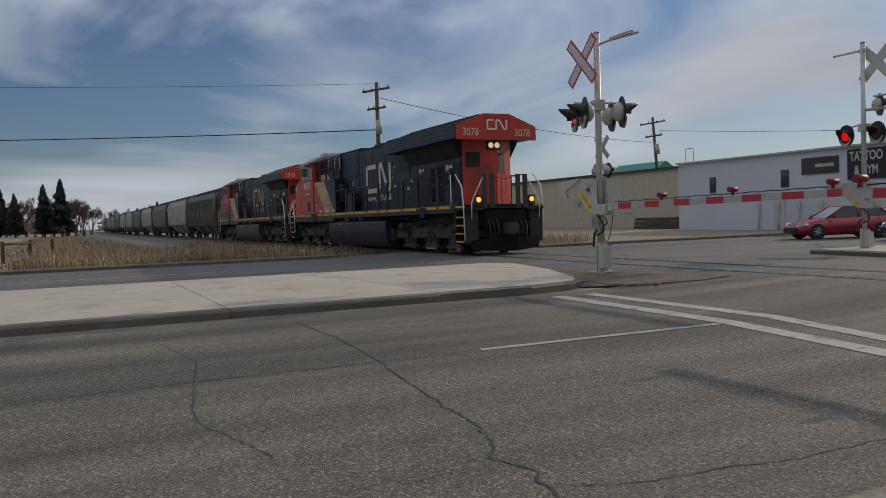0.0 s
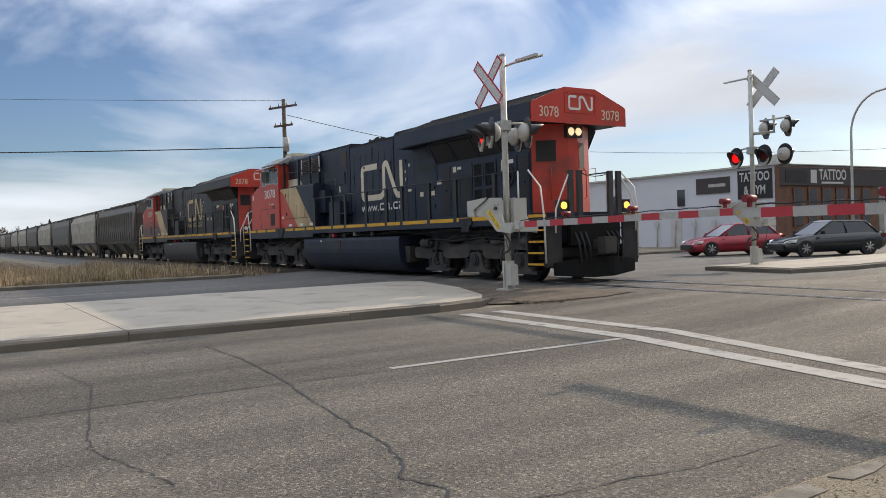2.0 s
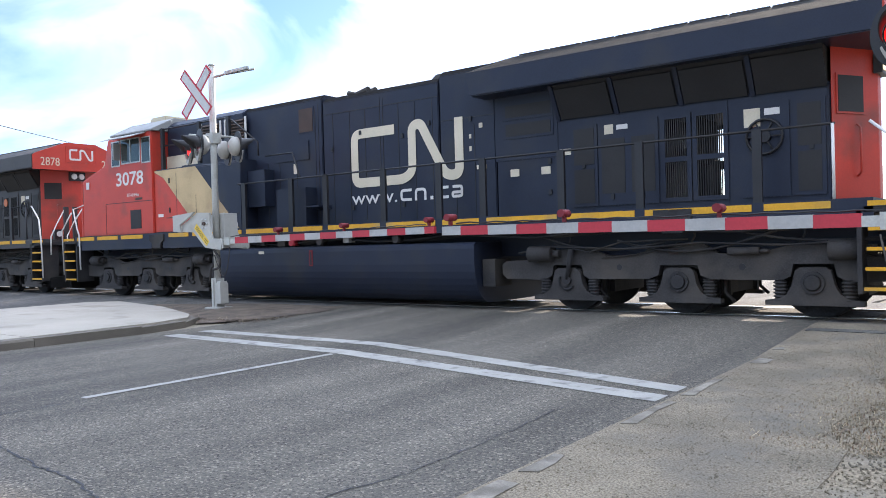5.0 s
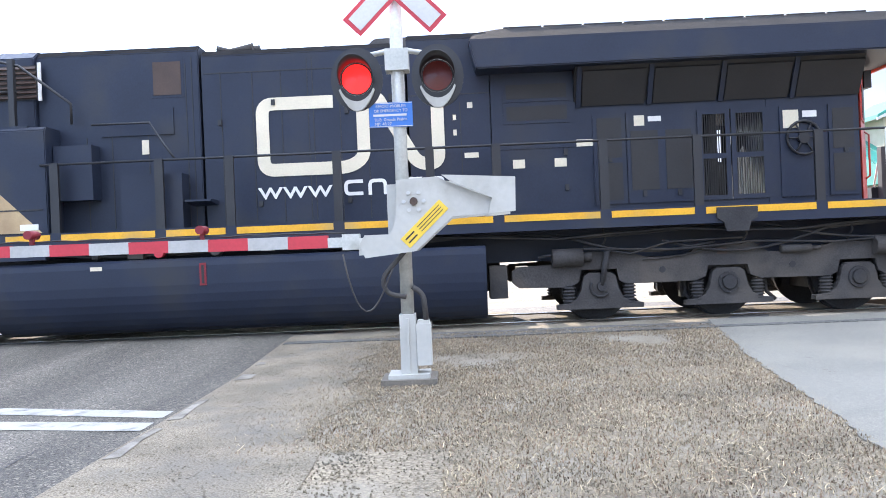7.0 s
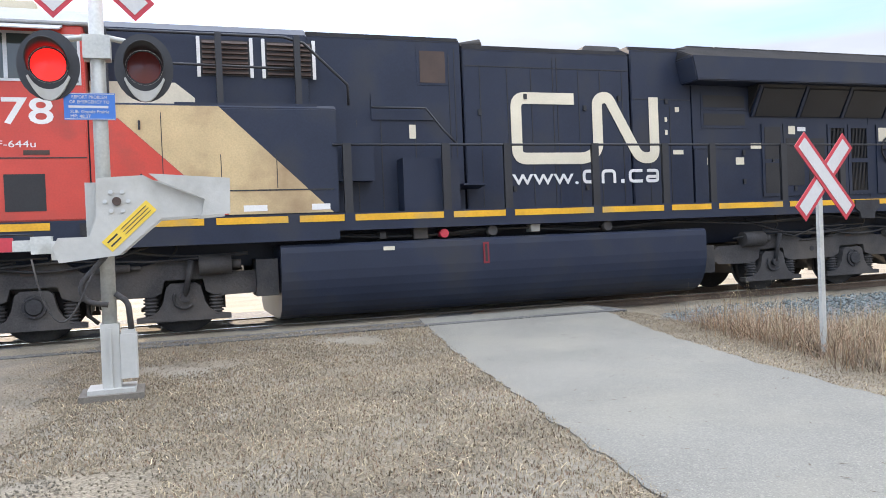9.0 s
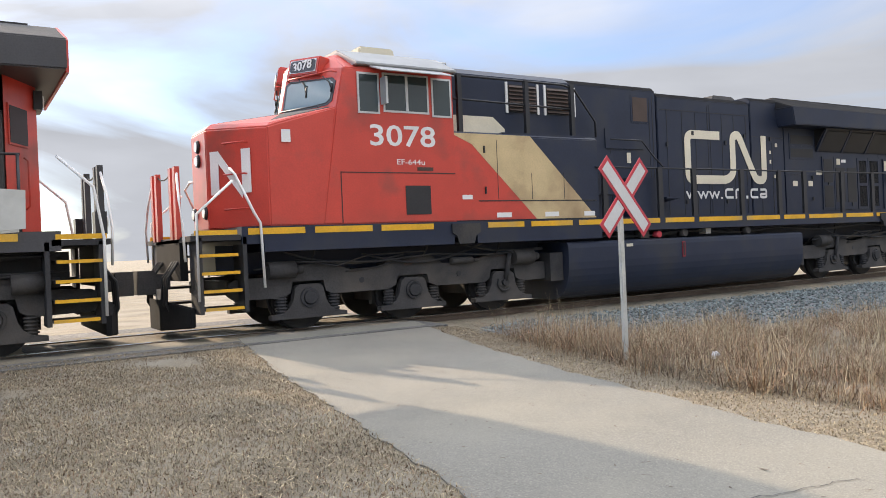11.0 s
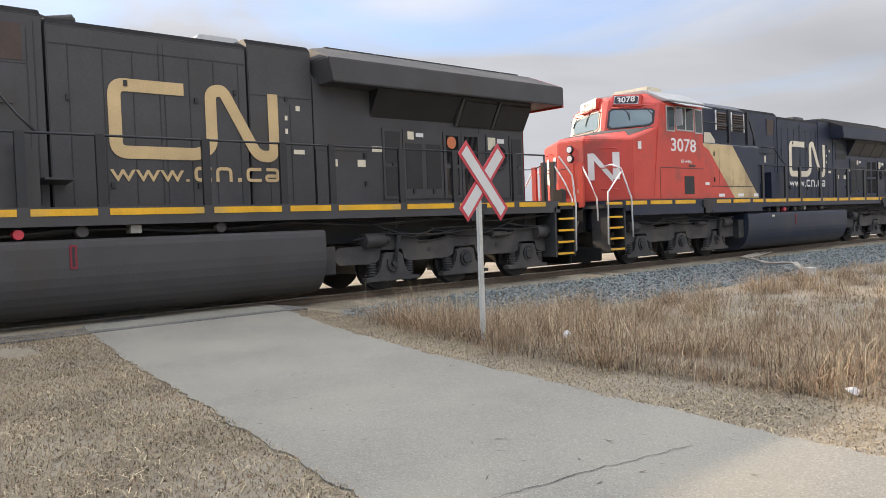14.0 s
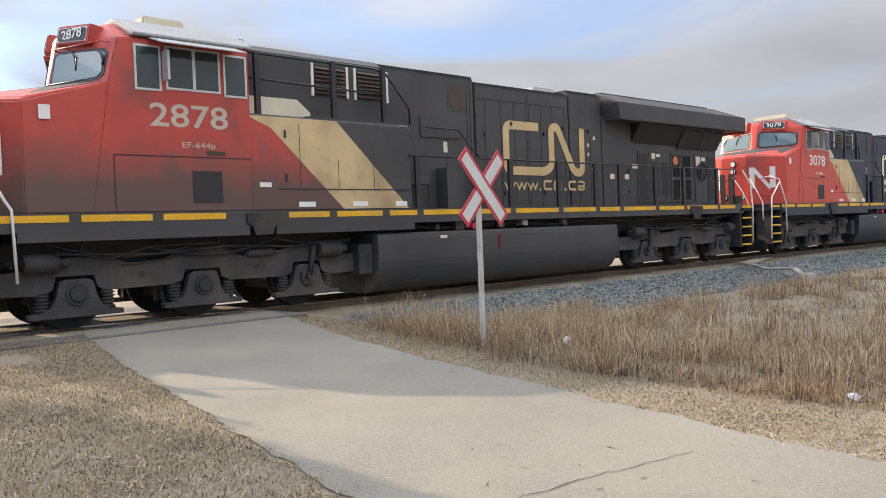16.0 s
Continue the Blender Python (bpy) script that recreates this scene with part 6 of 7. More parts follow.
def crossbuck(parent, x, y, z, size, back=False):
    for a, dy in ((45, 0.0), (-45, -0.012)):
        k = math.cos(radians(a)), math.sin(radians(a))
        def blade(l, w, y0, y1):
            b = B()
            prism(b, [(x + k[0] * p - k[1] * q, z + k[1] * p + k[0] * q) for p, q in ((-l, -w), (l, -w), (l, w), (-l, w))], "y", y0, y1)
            return b
        bl = part("blade", blade(size / 2, size * 0.1, y + dy - 0.003, y + dy + 0.004), GALV if back else SIGNRED, parent, "red-bordered white crossing blade")
        part("blade_face", blade(size / 2 - 0.045, size * 0.1 - 0.04, y + dy - 0.007, y + dy - 0.002), SIGNWHITE, bl)

def gate_mast(x, y, d, top, arm_from, arm_to, label, turn=0.0, pairs=(-1,), zlamp=3.06, sign=False, buck_z=3.95, arm=True, lamps_x=0.42, back_pair=False, facing=0.0):
    """A crossing mast at (x, y); its gate arm runs towards d along x."""
    M = thing("crossing_signal", label, "crossing signal", pose(x, y, height(y) if y > -4.6 else G, 0, 0, turn), "crossing signals")
    o = -G
    b = B(); bx(b, -0.28, 0.28, -0.26, 0.26, -0.05, 0.06); part("foundation", b, CONC_DARK, M, bevel=0.02)
    b = B(); bx(b, -0.21, 0.21, -0.19, 0.19, 0.06, 0.1); bx(b, -0.082, 0.082, -0.1, 0.1, 0.1, 0.7); bx(b, -0.012, 0.012, -0.125, -0.1, 0.1, 0.66); part("base_casting", b, GREYBOX, M, bevel=0.02)
    b = B(); bx(b, 0.085, 0.235, -0.12, 0.08, 0.18, 0.6); bx(b, 0.1, 0.22, -0.1, 0.06, 0.6, 0.635); part("junction_box", b, GREYBOX, M, "grey junction box on the base", 0.025)
    b = B(); cyl(b, (0, 0, 0.6), (0, 0, top + o), 0.068, n=20); cyl(b, (0, 0, top + o), (0, 0, top + o + 0.04), 0.075, 0.05, 20); part("mast", b, GALV, M, "grey steel mast")
    # gate mechanism, drawn for an arm towards -x
    s = -d
    def X(p):
        return [(s * q[0] + 0.0, q[1] + o) for q in p]
    b = B(); bx(b, -0.17, 0.17, 0.07, 0.4, 1.3 + o, 1.92 + o); part("gate_motor_box", b, GREYBOX, M, "grey gate motor box", 0.04)
    for yy in (-0.2, 0.46):
        b = B(); prism(b, X([(-0.05, 1.94), (0.36, 1.96), (0.47, 1.9), (0.9, 1.72), (0.88, 1.57), (0.5, 1.55), (0.12, 1.22), (-0.39, 1.17), (-0.44, 1.31), (-0.39, 1.4), (-0.13, 1.4), (-0.06, 1.57)]), "y", yy, yy + 0.045)
        ca = part("gate_side_arm", b, GREYBOX, M, "grey cast gate side arm", 0.012)
        if yy < 0:
            for i in range(6):
                a = i * 1.0472
                b = B(); cyl(b, (s * 0.12 + 0.1 * math.cos(a), yy - 0.02, 1.72 + o + 0.1 * math.sin(a)), (s * 0.12 + 0.1 * math.cos(a), yy, 1.72 + o + 0.1 * math.sin(a)), 0.02, n=8); part("bolt", b, ALU, ca)
            b = B(); cyl(b, (s * 0.12, yy - 0.03, 1.72 + o), (s * 0.12, yy, 1.72 + o), 0.04, n=14); part("pivot", b, LOUVRE, ca)
            k = math.hypot(0.46, 0.42)
            b = B(); c0, c1 = Vector((s * 0.02, 1.3 + o)), Vector((s * 0.42, 1.68 + o)); t = (c1 - c0).normalized(); nn = Vector((-t.y, t.x)) * 0.065
            prism(b, [c0 + nn, c1 + nn, c1 - nn, c0 - nn], "y", yy - 0.006, yy); yl = part("caution_label", b, SIGNYEL, ca, "yellow slanted label with unreadable writing")
            for w in (-0.03, 0.0, 0.03):
                b = B(); m0, m1 = c0 + t * 0.2 + nn.normalized() * w, c1 - t * 0.04 + nn.normalized() * w; q = nn.normalized() * 0.004
                prism(b, [m0 + q, m1 + q, m1 - q, m0 - q], "y", yy - 0.009, yy - 0.005); part("writing_bar", b, UNDER2, yl)
            b = B(); m0, m1 = c0 + t * 0.03, c0 + t * 0.15; q = nn.normalized() * 0.03
            prism(b, [m0 + q, m1 + q, m1 + q * 0.5, m0 + q * 0.5], "y", yy - 0.009, yy - 0.005); prism(b, [m0 - q, m1 - q, m1 - q * 0.5, m0 - q * 0.5], "y", yy - 0.009, yy - 0.005); part("mark_bar", b, BLACK, yl)
    for yy in (-0.26, 0.51):
        b = B(); prism(b, X([(0.41, 1.97), (1.14, 1.92), (1.13, 1.58), (0.86, 1.56), (0.9, 1.72), (0.5, 1.9)]), "y", yy, yy + 0.05); part("counterweight", b, GREYBOX, M, "pale grey counterweight plate", 0.01)
    b = B(); bx(b, min(s * -0.3, s * -0.45), max(s * -0.3, s * -0.45), -0.185, 0.49, 1.2 + o, 1.375 + o); bx(b, min(s * -0.45, s * -0.62), max(s * -0.45, s * -0.62), -0.16, -0.02, 1.26 + o, 1.42 + o); part("arm_bracket", b, GALV, M, bevel=0.01)
    b = B(); tube(b, [(s * (-0.62 + 0.5 * i / 12), -0.15, 1.22 - 0.16 * i / 12 - 0.52 * math.sin(math.pi * (i / 12) ** 0.8) + o) for i in range(13)], 0.009, 6); part("cable_loop", b, UNDER2, M, "thin hanging gate cable")
    b = B(); tube(b, [(s * x, -0.1, z + o) for x, z in corner([(0.0, 1.22), (-0.24, 0.96), (-0.2, 0.8), (0.0, 0.76)], 0.12)], 0.026, 8); tube(b, [(s * x, -0.05, z + o) for x, z in corner([(0.06, 0.86), (0.17, 0.78), (0.19, 0.5)], 0.08)], 0.028, 8); part("conduit", b, UNDER2, M, "grey flexible conduit")
    if arm:
        b = B(); bx(b, min(s * -0.6, s * -0.77), max(s * -0.6, s * -0.77), -0.14, -0.06, 1.29 + o, 1.39 + o); A = part("gate_arm", b, GALV, M, "red and white striped gate arm with lamps", 0.01)
        x0, i = 0.77, 0
        L = abs(arm_to - x)
        while x0 < L - 0.02:
            x1 = min(L, x0 + 0.4064)
            b = B(); rise = 0.012 * x0
            bx(b, min(d * x0, d * x1), max(d * x0, d * x1), -0.135, -0.075, 1.28 + o + rise, 1.41 + o + rise - 0.02 * x0 / L)
            part("arm_stripe", b, SIGNRED if i % 2 == 0 else ARMWHITE, A)
            x0 = x1; i += 1
        for k, lx in enumerate((2.05, 3.8, L - 0.12)):
            rise = 0.012 * lx
            b = B(); cyl(b, (d * lx, -0.2, 1.5 + o + rise), (d * lx, -0.02, 1.5 + o + rise), 0.045, n=14); bx(b, d * lx - 0.02, d * lx + 0.02, -0.13, -0.09, 1.4 + o + rise, 1.46 + o + rise); part("arm_lamp", b, REDBULB, A, "red gate arm lamp")
        b = B(); tube(b, [(d * (0.6 + i * (L - 0.8) / 24), -0.1, 1.425 + o + 0.012 * (0.6 + i * (L - 0.8) / 24) + 0.012 * (i % 2)) for i in range(25)], 0.01, 5); part("arm_cable", b, CABLE, A)
    # lamps on their cross arm
    b = B()
    if not back_pair:
        tube(b, [(-lamps_x - 0.06, -0.02, zlamp + 0.22 + o), (-0.1, -0.06, zlamp + 0.28 + o), (0.1, -0.06, zlamp + 0.28 + o), (lamps_x + 0.06, -0.02, zlamp + 0.22 + o)], 0.028, 8)
    bx(b, -0.12, 0.12, -0.1, 0.1, zlamp + 0.08 + o, zlamp + 0.3 + o); part("lamp_bracket", b, GALV, M, bevel=0.015)
    for sx in (-1, 1):
        if back_pair:
            continue
        b = B(); tube(b, [(sx * lamps_x, 0.0, zlamp + 0.24 + o), (sx * lamps_x, 0.06, zlamp + 0.1 + o)], 0.022, 6); part("lamp_hanger", b, GALV, M)
        if not back_pair:
            signal_lamp(M, pose(sx * lamps_x, -0.12, zlamp + o), sx < 0)
    if back_pair:
        fx, fy = -math.sin(radians(facing)), -math.cos(radians(facing))
        for sx in (-1, 1):
            signal_lamp(M, pose(fx * 0.42 + fy * sx * lamps_x, fy * 0.42 - fx * sx * lamps_x, zlamp + o, 0, 0, -facing), sx > 0)
            signal_lamp(M, pose(-fx * 0.42 + fy * sx * lamps_x, -fy * 0.42 - fx * sx * lamps_x, zlamp + o, 0, 0, 180 - facing), sx > 0)
        b = B(); tube(b, [(fx * 0.5, fy * 0.5, zlamp + 0.24 + o), (-fx * 0.5, -fy * 0.5, zlamp + 0.24 + o)], 0.025, 6); part("lamp_bracket", b, GALV, M)
    return M

m1 = gate_mast(-0.19, -5.25, -1, 4.9, 0, -5.72, "grey crossing mast with lowered striped gate arm beside the path", zlamp=2.985, lamps_x=0.41)
crossbuck(m1, 0, -0.09, 3.95 - G, 1.25)
b = B(); bx(b, -0.34, 0.1, -0.085, -0.075, 2.53 - G, 2.78 - G); sg = part("blue_sign", b, SIGNBLUE, m1, "blue emergency notice with white writing", 0.002, pose(0.04, 0, -0.04))
for q in ((-0.335, 0.095, 2.535 - G, 2.541 - G), (-0.335, 0.095, 2.769 - G, 2.775 - G)):
    b = B(); bx(b, q[0], q[1], -0.088, -0.084, q[2], q[3]); part("sign_border", b, SIGNWHITE, sg)
for s_, z_, w_ in (("REPORT PROBLEM", 2.74, 0.3), ("OR EMERGENCY TO", 2.695, 0.34), ("SUB: Grande Prairie", 2.605, 0.33), ("MP: 48.27", 2.562, 0.17)):
    words("notice_line", s_, 0.042, SIGNWHITE, sg, pose(-0.12 if w_ > 0.2 else -0.2, -0.087, z_ - G, 90, 0, 0), w_)
b = B(); bx(b, -0.3, 0.04, -0.089, -0.085, 2.64 - G, 2.662 - G); part("writing_bar", b, SIGNWHITE, sg)

m2 = gate_mast(-13.4, -3.05, 1, 5.0, 0, -7.55, "grey crossing mast with crossbuck and gate arm on the median", zlamp=3.3, lamps_x=0.36, back_pair=True, facing=20.0)
crossbuck(m2, -0.12, -0.3, 4.42 - G, 1.25)
b = B(); tube(b, [(0, 0, 4.75 - G), (0.25, 0.1, 4.8 - G), (0.95, 0.35, 4.85 - G)], 0.025, 6); bx(b, 0.3, 1.0, 0.1, 0.16, 4.8 - G, 4.86 - G); part("sign_bracket", b, GALV, m2)
m3 = gate_mast(-15.3, 7.9, 1, 6.0, 0, 0, "grey crossing mast with lamps on the far island", zlamp=3.35, arm=False, lamps_x=0.5, buck_z=5.4)
m3.matrix_basis = pose(-15.3, 7.9, G)
crossbuck(m3, 0.35, 0.12, 5.4 - G, 1.4, True)
b = B(); bx(b, -0.95, 0.2, -0.06, -0.02, 5.75 - G, 5.8 - G); part("sign_bracket", b, GALV, m3)
for sx in (0.25, 1.0):
    signal_lamp(m3, pose(sx, 0.4, 4.2 - G, 0, 0, 150), sx < 0.5)
b = B(); tube(b, [(0, 0, 4.05 - G), (0.65, 0.2, 4.05 - G), (0.65, 0.2, 4.55 - G)], 0.05, 8); tube(b, [(0.1, 0.3, 4.45 - G), (1.1, 0.3, 4.45 - G)], 0.03, 8); part("lamp_arm", b, GALV, m3)
signal_lamp(m3, pose(0.95, 0.3, 3.35 - G, 0, 0, 180), True)
m4 = gate_mast(-27.5, 7.6, -1, 4.6, 0, 0, "grey crossing mast beyond the far lanes", zlamp=3.1, arm=False, turn=180.0)
crossbuck(m4, 0, -0.1, 4.1 - G, 1.25, True)

# footpath crossbuck
pb = thing("path_crossbuck", "red-bordered white crossing sign on a thin galvanised post", "road sign", pose(6.9, -6.75, G))
b = B(); bx(b, -0.03, 0.03, -0.02, 0.02, -0.1, 1.95); part("post", b, GALV, pb, "thin galvanised post", 0.006)
crossbuck(pb, 0.06, -0.03, 1.74 - G, 1.1)
pb.matrix_basis = pose(6.9, -6.75, G, 0, 0, 8)

# ---- cars ----
def car(x, y, paint, label, suv=False, length=4.5, turn=-114):
    C = thing("car", label, "car", pose(x, y, G, 0, 0, turn), "waiting cars")
    W, H = (0.92, 1.72) if suv else (0.88, 1.45)
    k = length / 4.5
    belt = 1.02 if suv else 0.9
    st = [(2.25, 0.62, 0.28, 0.42), (2.1, 0.78, 0.2, 0.62 + (0.2 if suv else 0)), (1.7, 0.97, 0.18, 0.74 + (0.22 if suv else 0)), (0.95, 1, 0.18, belt - 0.02), (0.0, 1, 0.18, belt), (-1.2, 1, 0.18, belt + 0.03), (-1.9, 0.96, 0.2, belt + 0.05), (-2.2, 0.85, 0.3, belt)]
    b = B()
    rings = []
    for xs, w, z0, z1 in st:
        w *= W
        zm = z0 + (z1 - z0) * 0.55
        rings.append([b.verts.new((xs * k, s * q, z)) for s, q, z in ((-1, w * 0.86, z0), (-1, w, z0 + 0.12), (-1, w, zm), (-1, w * 0.9, z1), (1, w * 0.9, z1), (1, w, zm), (1, w, z0 + 0.12), (1, w * 0.86, z0))])
    for q0, q1 in zip(rings, rings[1:]):
        for i in range(8):
            b.faces.new((q0[i], q0[(i + 1) % 8], q1[(i + 1) % 8], q1[i]))
    b.faces.new(rings[0]); b.faces.new(rings[-1][::-1])
    bmesh.ops.bevel(b, geom=[e_ for e_ in b.edges if e_.calc_face_angle(0) > 0.3], offset=0.04, segments=2, affect="EDGES")
    for f in b.faces:
        f.smooth = True
    part("body", b, paint, C)
    rear = -2.1 if suv else -1.85
    b = B(); hull(b, [(xs * k, s * w, z) for s in (-1, 1) for xs, w, z in ((1.0, W * 0.86, belt - 0.03), (0.15, W * 0.68, H - 0.05), (rear + 0.5, W * 0.68, H - 0.07), (rear, W * 0.84, belt))]); part("glass", b, WINDOWDARK, C, "dark window glass", 0.03)
    b = B(); hull(b, [(xs * k, s * w, z) for s in (-1, 1) for xs, w, z in ((0.2, W * 0.7, H - 0.06), (rear + 0.45, W * 0.7, H - 0.08), (0.0, W * 0.6, H), (rear + 0.6, W * 0.6, H - 0.02))]); part("roof", b, paint, C, bevel=0.02)
    for s in (-1, 1):
        for xa, za, xb, zb in ((1.0, belt - 0.03, 0.15, H - 0.05), (rear, belt, rear + 0.5, H - 0.07), (-0.45, belt, -0.42, H - 0.05)):
            b = B(); tube(b, [(xa * k, s * W * 0.86, za), (xb * k, s * W * 0.69, zb)], 0.035, 6); part("pillar", b, paint, C)
        b = B(); hull(b, [(0.75 * k + dx, s * (W + dy), belt + dz) for dx in (-0.06, 0.06) for dy in (0.0, 0.16) for dz in (0.0, 0.12)]); part("mirror", b, paint, C, bevel=0.02)
        b = B(); hull(b, [(2.13 * k, s * 0.5, 0.62 + (0.2 if suv else 0)), (2.2 * k, s * 0.5, 0.52 + (0.2 if suv else 0)), (1.78 * k, s * 0.86 * W / 0.88, 0.72 + (0.2 if suv else 0)), (1.85 * k, s * 0.87 * W / 0.88, 0.6 + (0.2 if suv else 0)), (2.05 * k, s * 0.72, 0.68 + (0.2 if suv else 0))]); part("headlight", b, HEADLAMP, C, "clear headlight")
        b = B(); bx(b, -2.19 * k, -2.0 * k, min(s * W * 0.6, s * W * 0.9), max(s * W * 0.6, s * W * 0.9), belt - 0.18, belt - 0.04); part("tail_light", b, LENSOFF, C)
        b = B(); bx(b, -1.0 * k, 0.7 * k, s * W - 0.004, s * W + 0.006, 0.5, 0.52); part("door_trim", b, BLACK, C)
        for xw in (1.42, -1.35):
            b = B(); cyl(b, (xw * k, s * (W - 0.2), 0.33), (xw * k, s * (W + 0.005), 0.33), 0.335, n=26); ty = part("tyre", b, RUBBER, C, bevel=0.02)
            b = B(); cyl(b, (xw * k, s * (W - 0.03), 0.33), (xw * k, s * (W + 0.012), 0.33), 0.215, 0.2, 22); part("hub", b, GRILLE, ty)
            b = B()
            for i in range(7):
                a = i * 0.8976
                tube(b, [(xw * k, s * (W + 0.014), 0.33), (xw * k + 0.2 * math.cos(a), s * (W + 0.014), 0.33 + 0.2 * math.sin(a))], 0.022, 5)
            part("rim", b, ALU, ty)
    b = B(); hull(b, [(2.245 * k, s * 0.55, z + (0.12 if suv else 0)) for s in (-1, 1) for z in (0.3, 0.5)] + [(2.2 * k, s * 0.6, z + (0.12 if suv else 0)) for s in (-1, 1) for z in (0.28, 0.52)] + [(2.26 * k, s * 0.4, z + (0.12 if suv else 0)) for s in (-1, 1) for z in (0.32, 0.48)]); part("grille", b, GRILLE, C)
    b = B(); bx(b, 2.2 * k, 2.262 * k, -0.5, 0.5, 0.55 + (0.15 if suv else 0), 0.57 + (0.15 if suv else 0)); part("grille_bar", b, ALU, C)
    return C
car(-23.4, 17.3, CARRED, "dark red hatchback waiting at the crossing")
car(-18.95, 17.5, CARDARK, "dark green-black hatchback waiting at the crossing")
car(-17.9, 27.4, CARGREY, "graphite sport utility vehicle waiting behind the cars", True, 4.8)

# ---- buildings ----
wh = thing("white_building", "long low white-walled building with a brown brick shop front", "building")
b = B(); bx(b, -45.6, -28.8, 28.4, 62, G - 0.1, 4.75); part("wall", b, WALLWHITE, wh, "pale grey-white painted wall")
b = B(); bx(b, -45.75, -28.5, 28.2, 28.39, 4.73, 4.84); bx(b, -45.75, -28.5, 28.4, 62, 4.75, 4.8); part("roof_edge", b, GALV, wh)
b = B(); bx(b, -28.79, -28.45, 28.3, 38.65, G - 0.1, 4.6); part("brick_front", b, BRICK, wh, "brown brick shop front")
b = B(); bx(b, -28.44, -28.36, 28.3, 38.65, 3.5, 4.55); part("fascia", b, DARKBAND, wh, "dark shop fascia")
for i in range(6):
    b = B(); bx(b, -28.44, -28.4, 29.6 + i * 1.45, 30.4 + i * 1.45, 1.1, 3.3); w_ = part("window", b, WINDOWDARK, wh)
    b = B(); bx(b, -28.42, -28.36, 29.5 + i * 1.45, 29.6 + i * 1.45, 1.0, 3.4); part("mullion", b, BRICK, w_)
b = B(); bx(b, -28.4, -28.3, 33.0, 37.5, 0.2, 0.9); part("shop_panel", b, SIGNRED, wh)
for x0, z0, w_, h_ in ((-42.4, 2.5, 0.55, 1.1), (-36.2, 2.6, 0.6, 1.1)):
    b = B(); bx(b, x0, x0 + w_, 28.34, 28.42, z0, z0 + h_); part("window", b, WINDOWDARK, wh)
b = B(); bx(b, -34.6, -32.0, 28.33, 28.38, 3.3, 4.3); part("shop_sign", b, DARKBAND, wh, "dark sign board with unreadable writing")
b = B(); bx(b, -33.6, -32.3, 28.32, 28.335, 3.7, 3.9); part("writing_bar", b, GALV, wh)
b = B(); bx(b, -31.4, -29.0, 28.33, 28.38, 2.8, 4.55); ts = part("shop_sign", b, BLACK, wh, "black sign reading TATTOO & GYM in white")
words("sign_word", "TATTOO", 0.75, SIGNWHITE, ts, pose(-30.2, 28.325, 4.12, 90, 0, 0), 2.1, bold=0.02)
words("sign_word", "& GYM", 0.7, SIGNWHITE, ts, pose(-30.2, 28.325, 3.32, 90, 0, 0), 1.5, bold=0.02)
words("sign_word", "TATTOO", 0.9, SIGNWHITE, wh, pose(-28.35, 33.5, 4.15, 90, 0, 90), 2.9, "white sign reading TATTOO", bold=0.02)
b = B(); bx(b, -28.36, -28.34, 31.2, 31.8, 3.65, 4.45); bx(b, -28.36, -28.34, 32.3, 34.6, 3.62, 3.74); part("writing_bar", b, SIGNWHITE, wh)
b = B(); bx(b, -28.36, -28.34, 28.7, 30.8, 3.7, 4.4); part("shop_sign", b, BLACK, wh)
for i in range(4):
    b = B(); cyl(b, (-38.0 + i * 1.6, 28.3, G), (-38.0 + i * 1.6, 28.3, 1.7), 0.05, n=8); bx(b, -38.15 + i * 1.6, -37.85 + i * 1.6, 28.22, 28.25, 1.2, 1.6); part("parking_post", b, SIGNWHITE, wh)
b = B(); bx(b, -36.8, -35.9, 28.33, 28.42, G, 2.1); part("door", b, SIGNWHITE, wh)
for x_, y_ in ((-31.5, 30.5), (-31.5, 46.0), (-31.8, 57.0)):
    b = B(); bx(b, x_, x_ + 1.3, y_, y_ + 1.4, 4.75, 5.55); part("rooftop_unit", b, GREYBOX, wh, bevel=0.05)
b = B(); tube(b, [(-44.9, 28.5, 4.75), (-44.9, 28.5, 5.85)], 0.03, 6); tube(b, [(-44.1, 28.5, 4.75), (-44.1, 28.5, 5.85)], 0.03, 6); tube(b, [(-44.9, 28.5, 5.85), (-44.1, 28.5, 5.85)], 0.03, 6); part("roof_ladder", b, GALV, wh)
gb = thing("grey_building", "low modern building with pale pillars and dark windows", "building")
b = B(); bx(b, -42, -28.9, 62.2, 140, G - 0.1, 4.5); part("wall", b, DARKBAND, gb)
b = B(); bx(b, -29.2, -28.6, 38.7, 140, 3.45, 4.6); part("fascia", b, DARKBAND, gb)
for i in range(50):
    b = B(); bx(b, -28.8, -28.5, 38.9 + i * 2.0, 39.5 + i * 2.0, G, 3.45); part("pillar", b, HOPLIGHT, gb)
bw = thing("beige_warehouse", "long low beige warehouse behind the track", "building")
b = B(); bx(b, -150, -52, 34, 50, G - 0.1, 4.9); part("wall", b, BEIGE, bw)
b = B(); bx(b, -150.2, -51.8, 33.8, 50.2, 4.9, 5.1); part("roof_edge", b, DARKBAND, bw)
for x0 in (-64, -75, -88):
    b = B(); bx(b, x0, x0 + 1.1, 33.94, 34.02, G, 2.1); part("door", b, HOPLIGHT, bw)
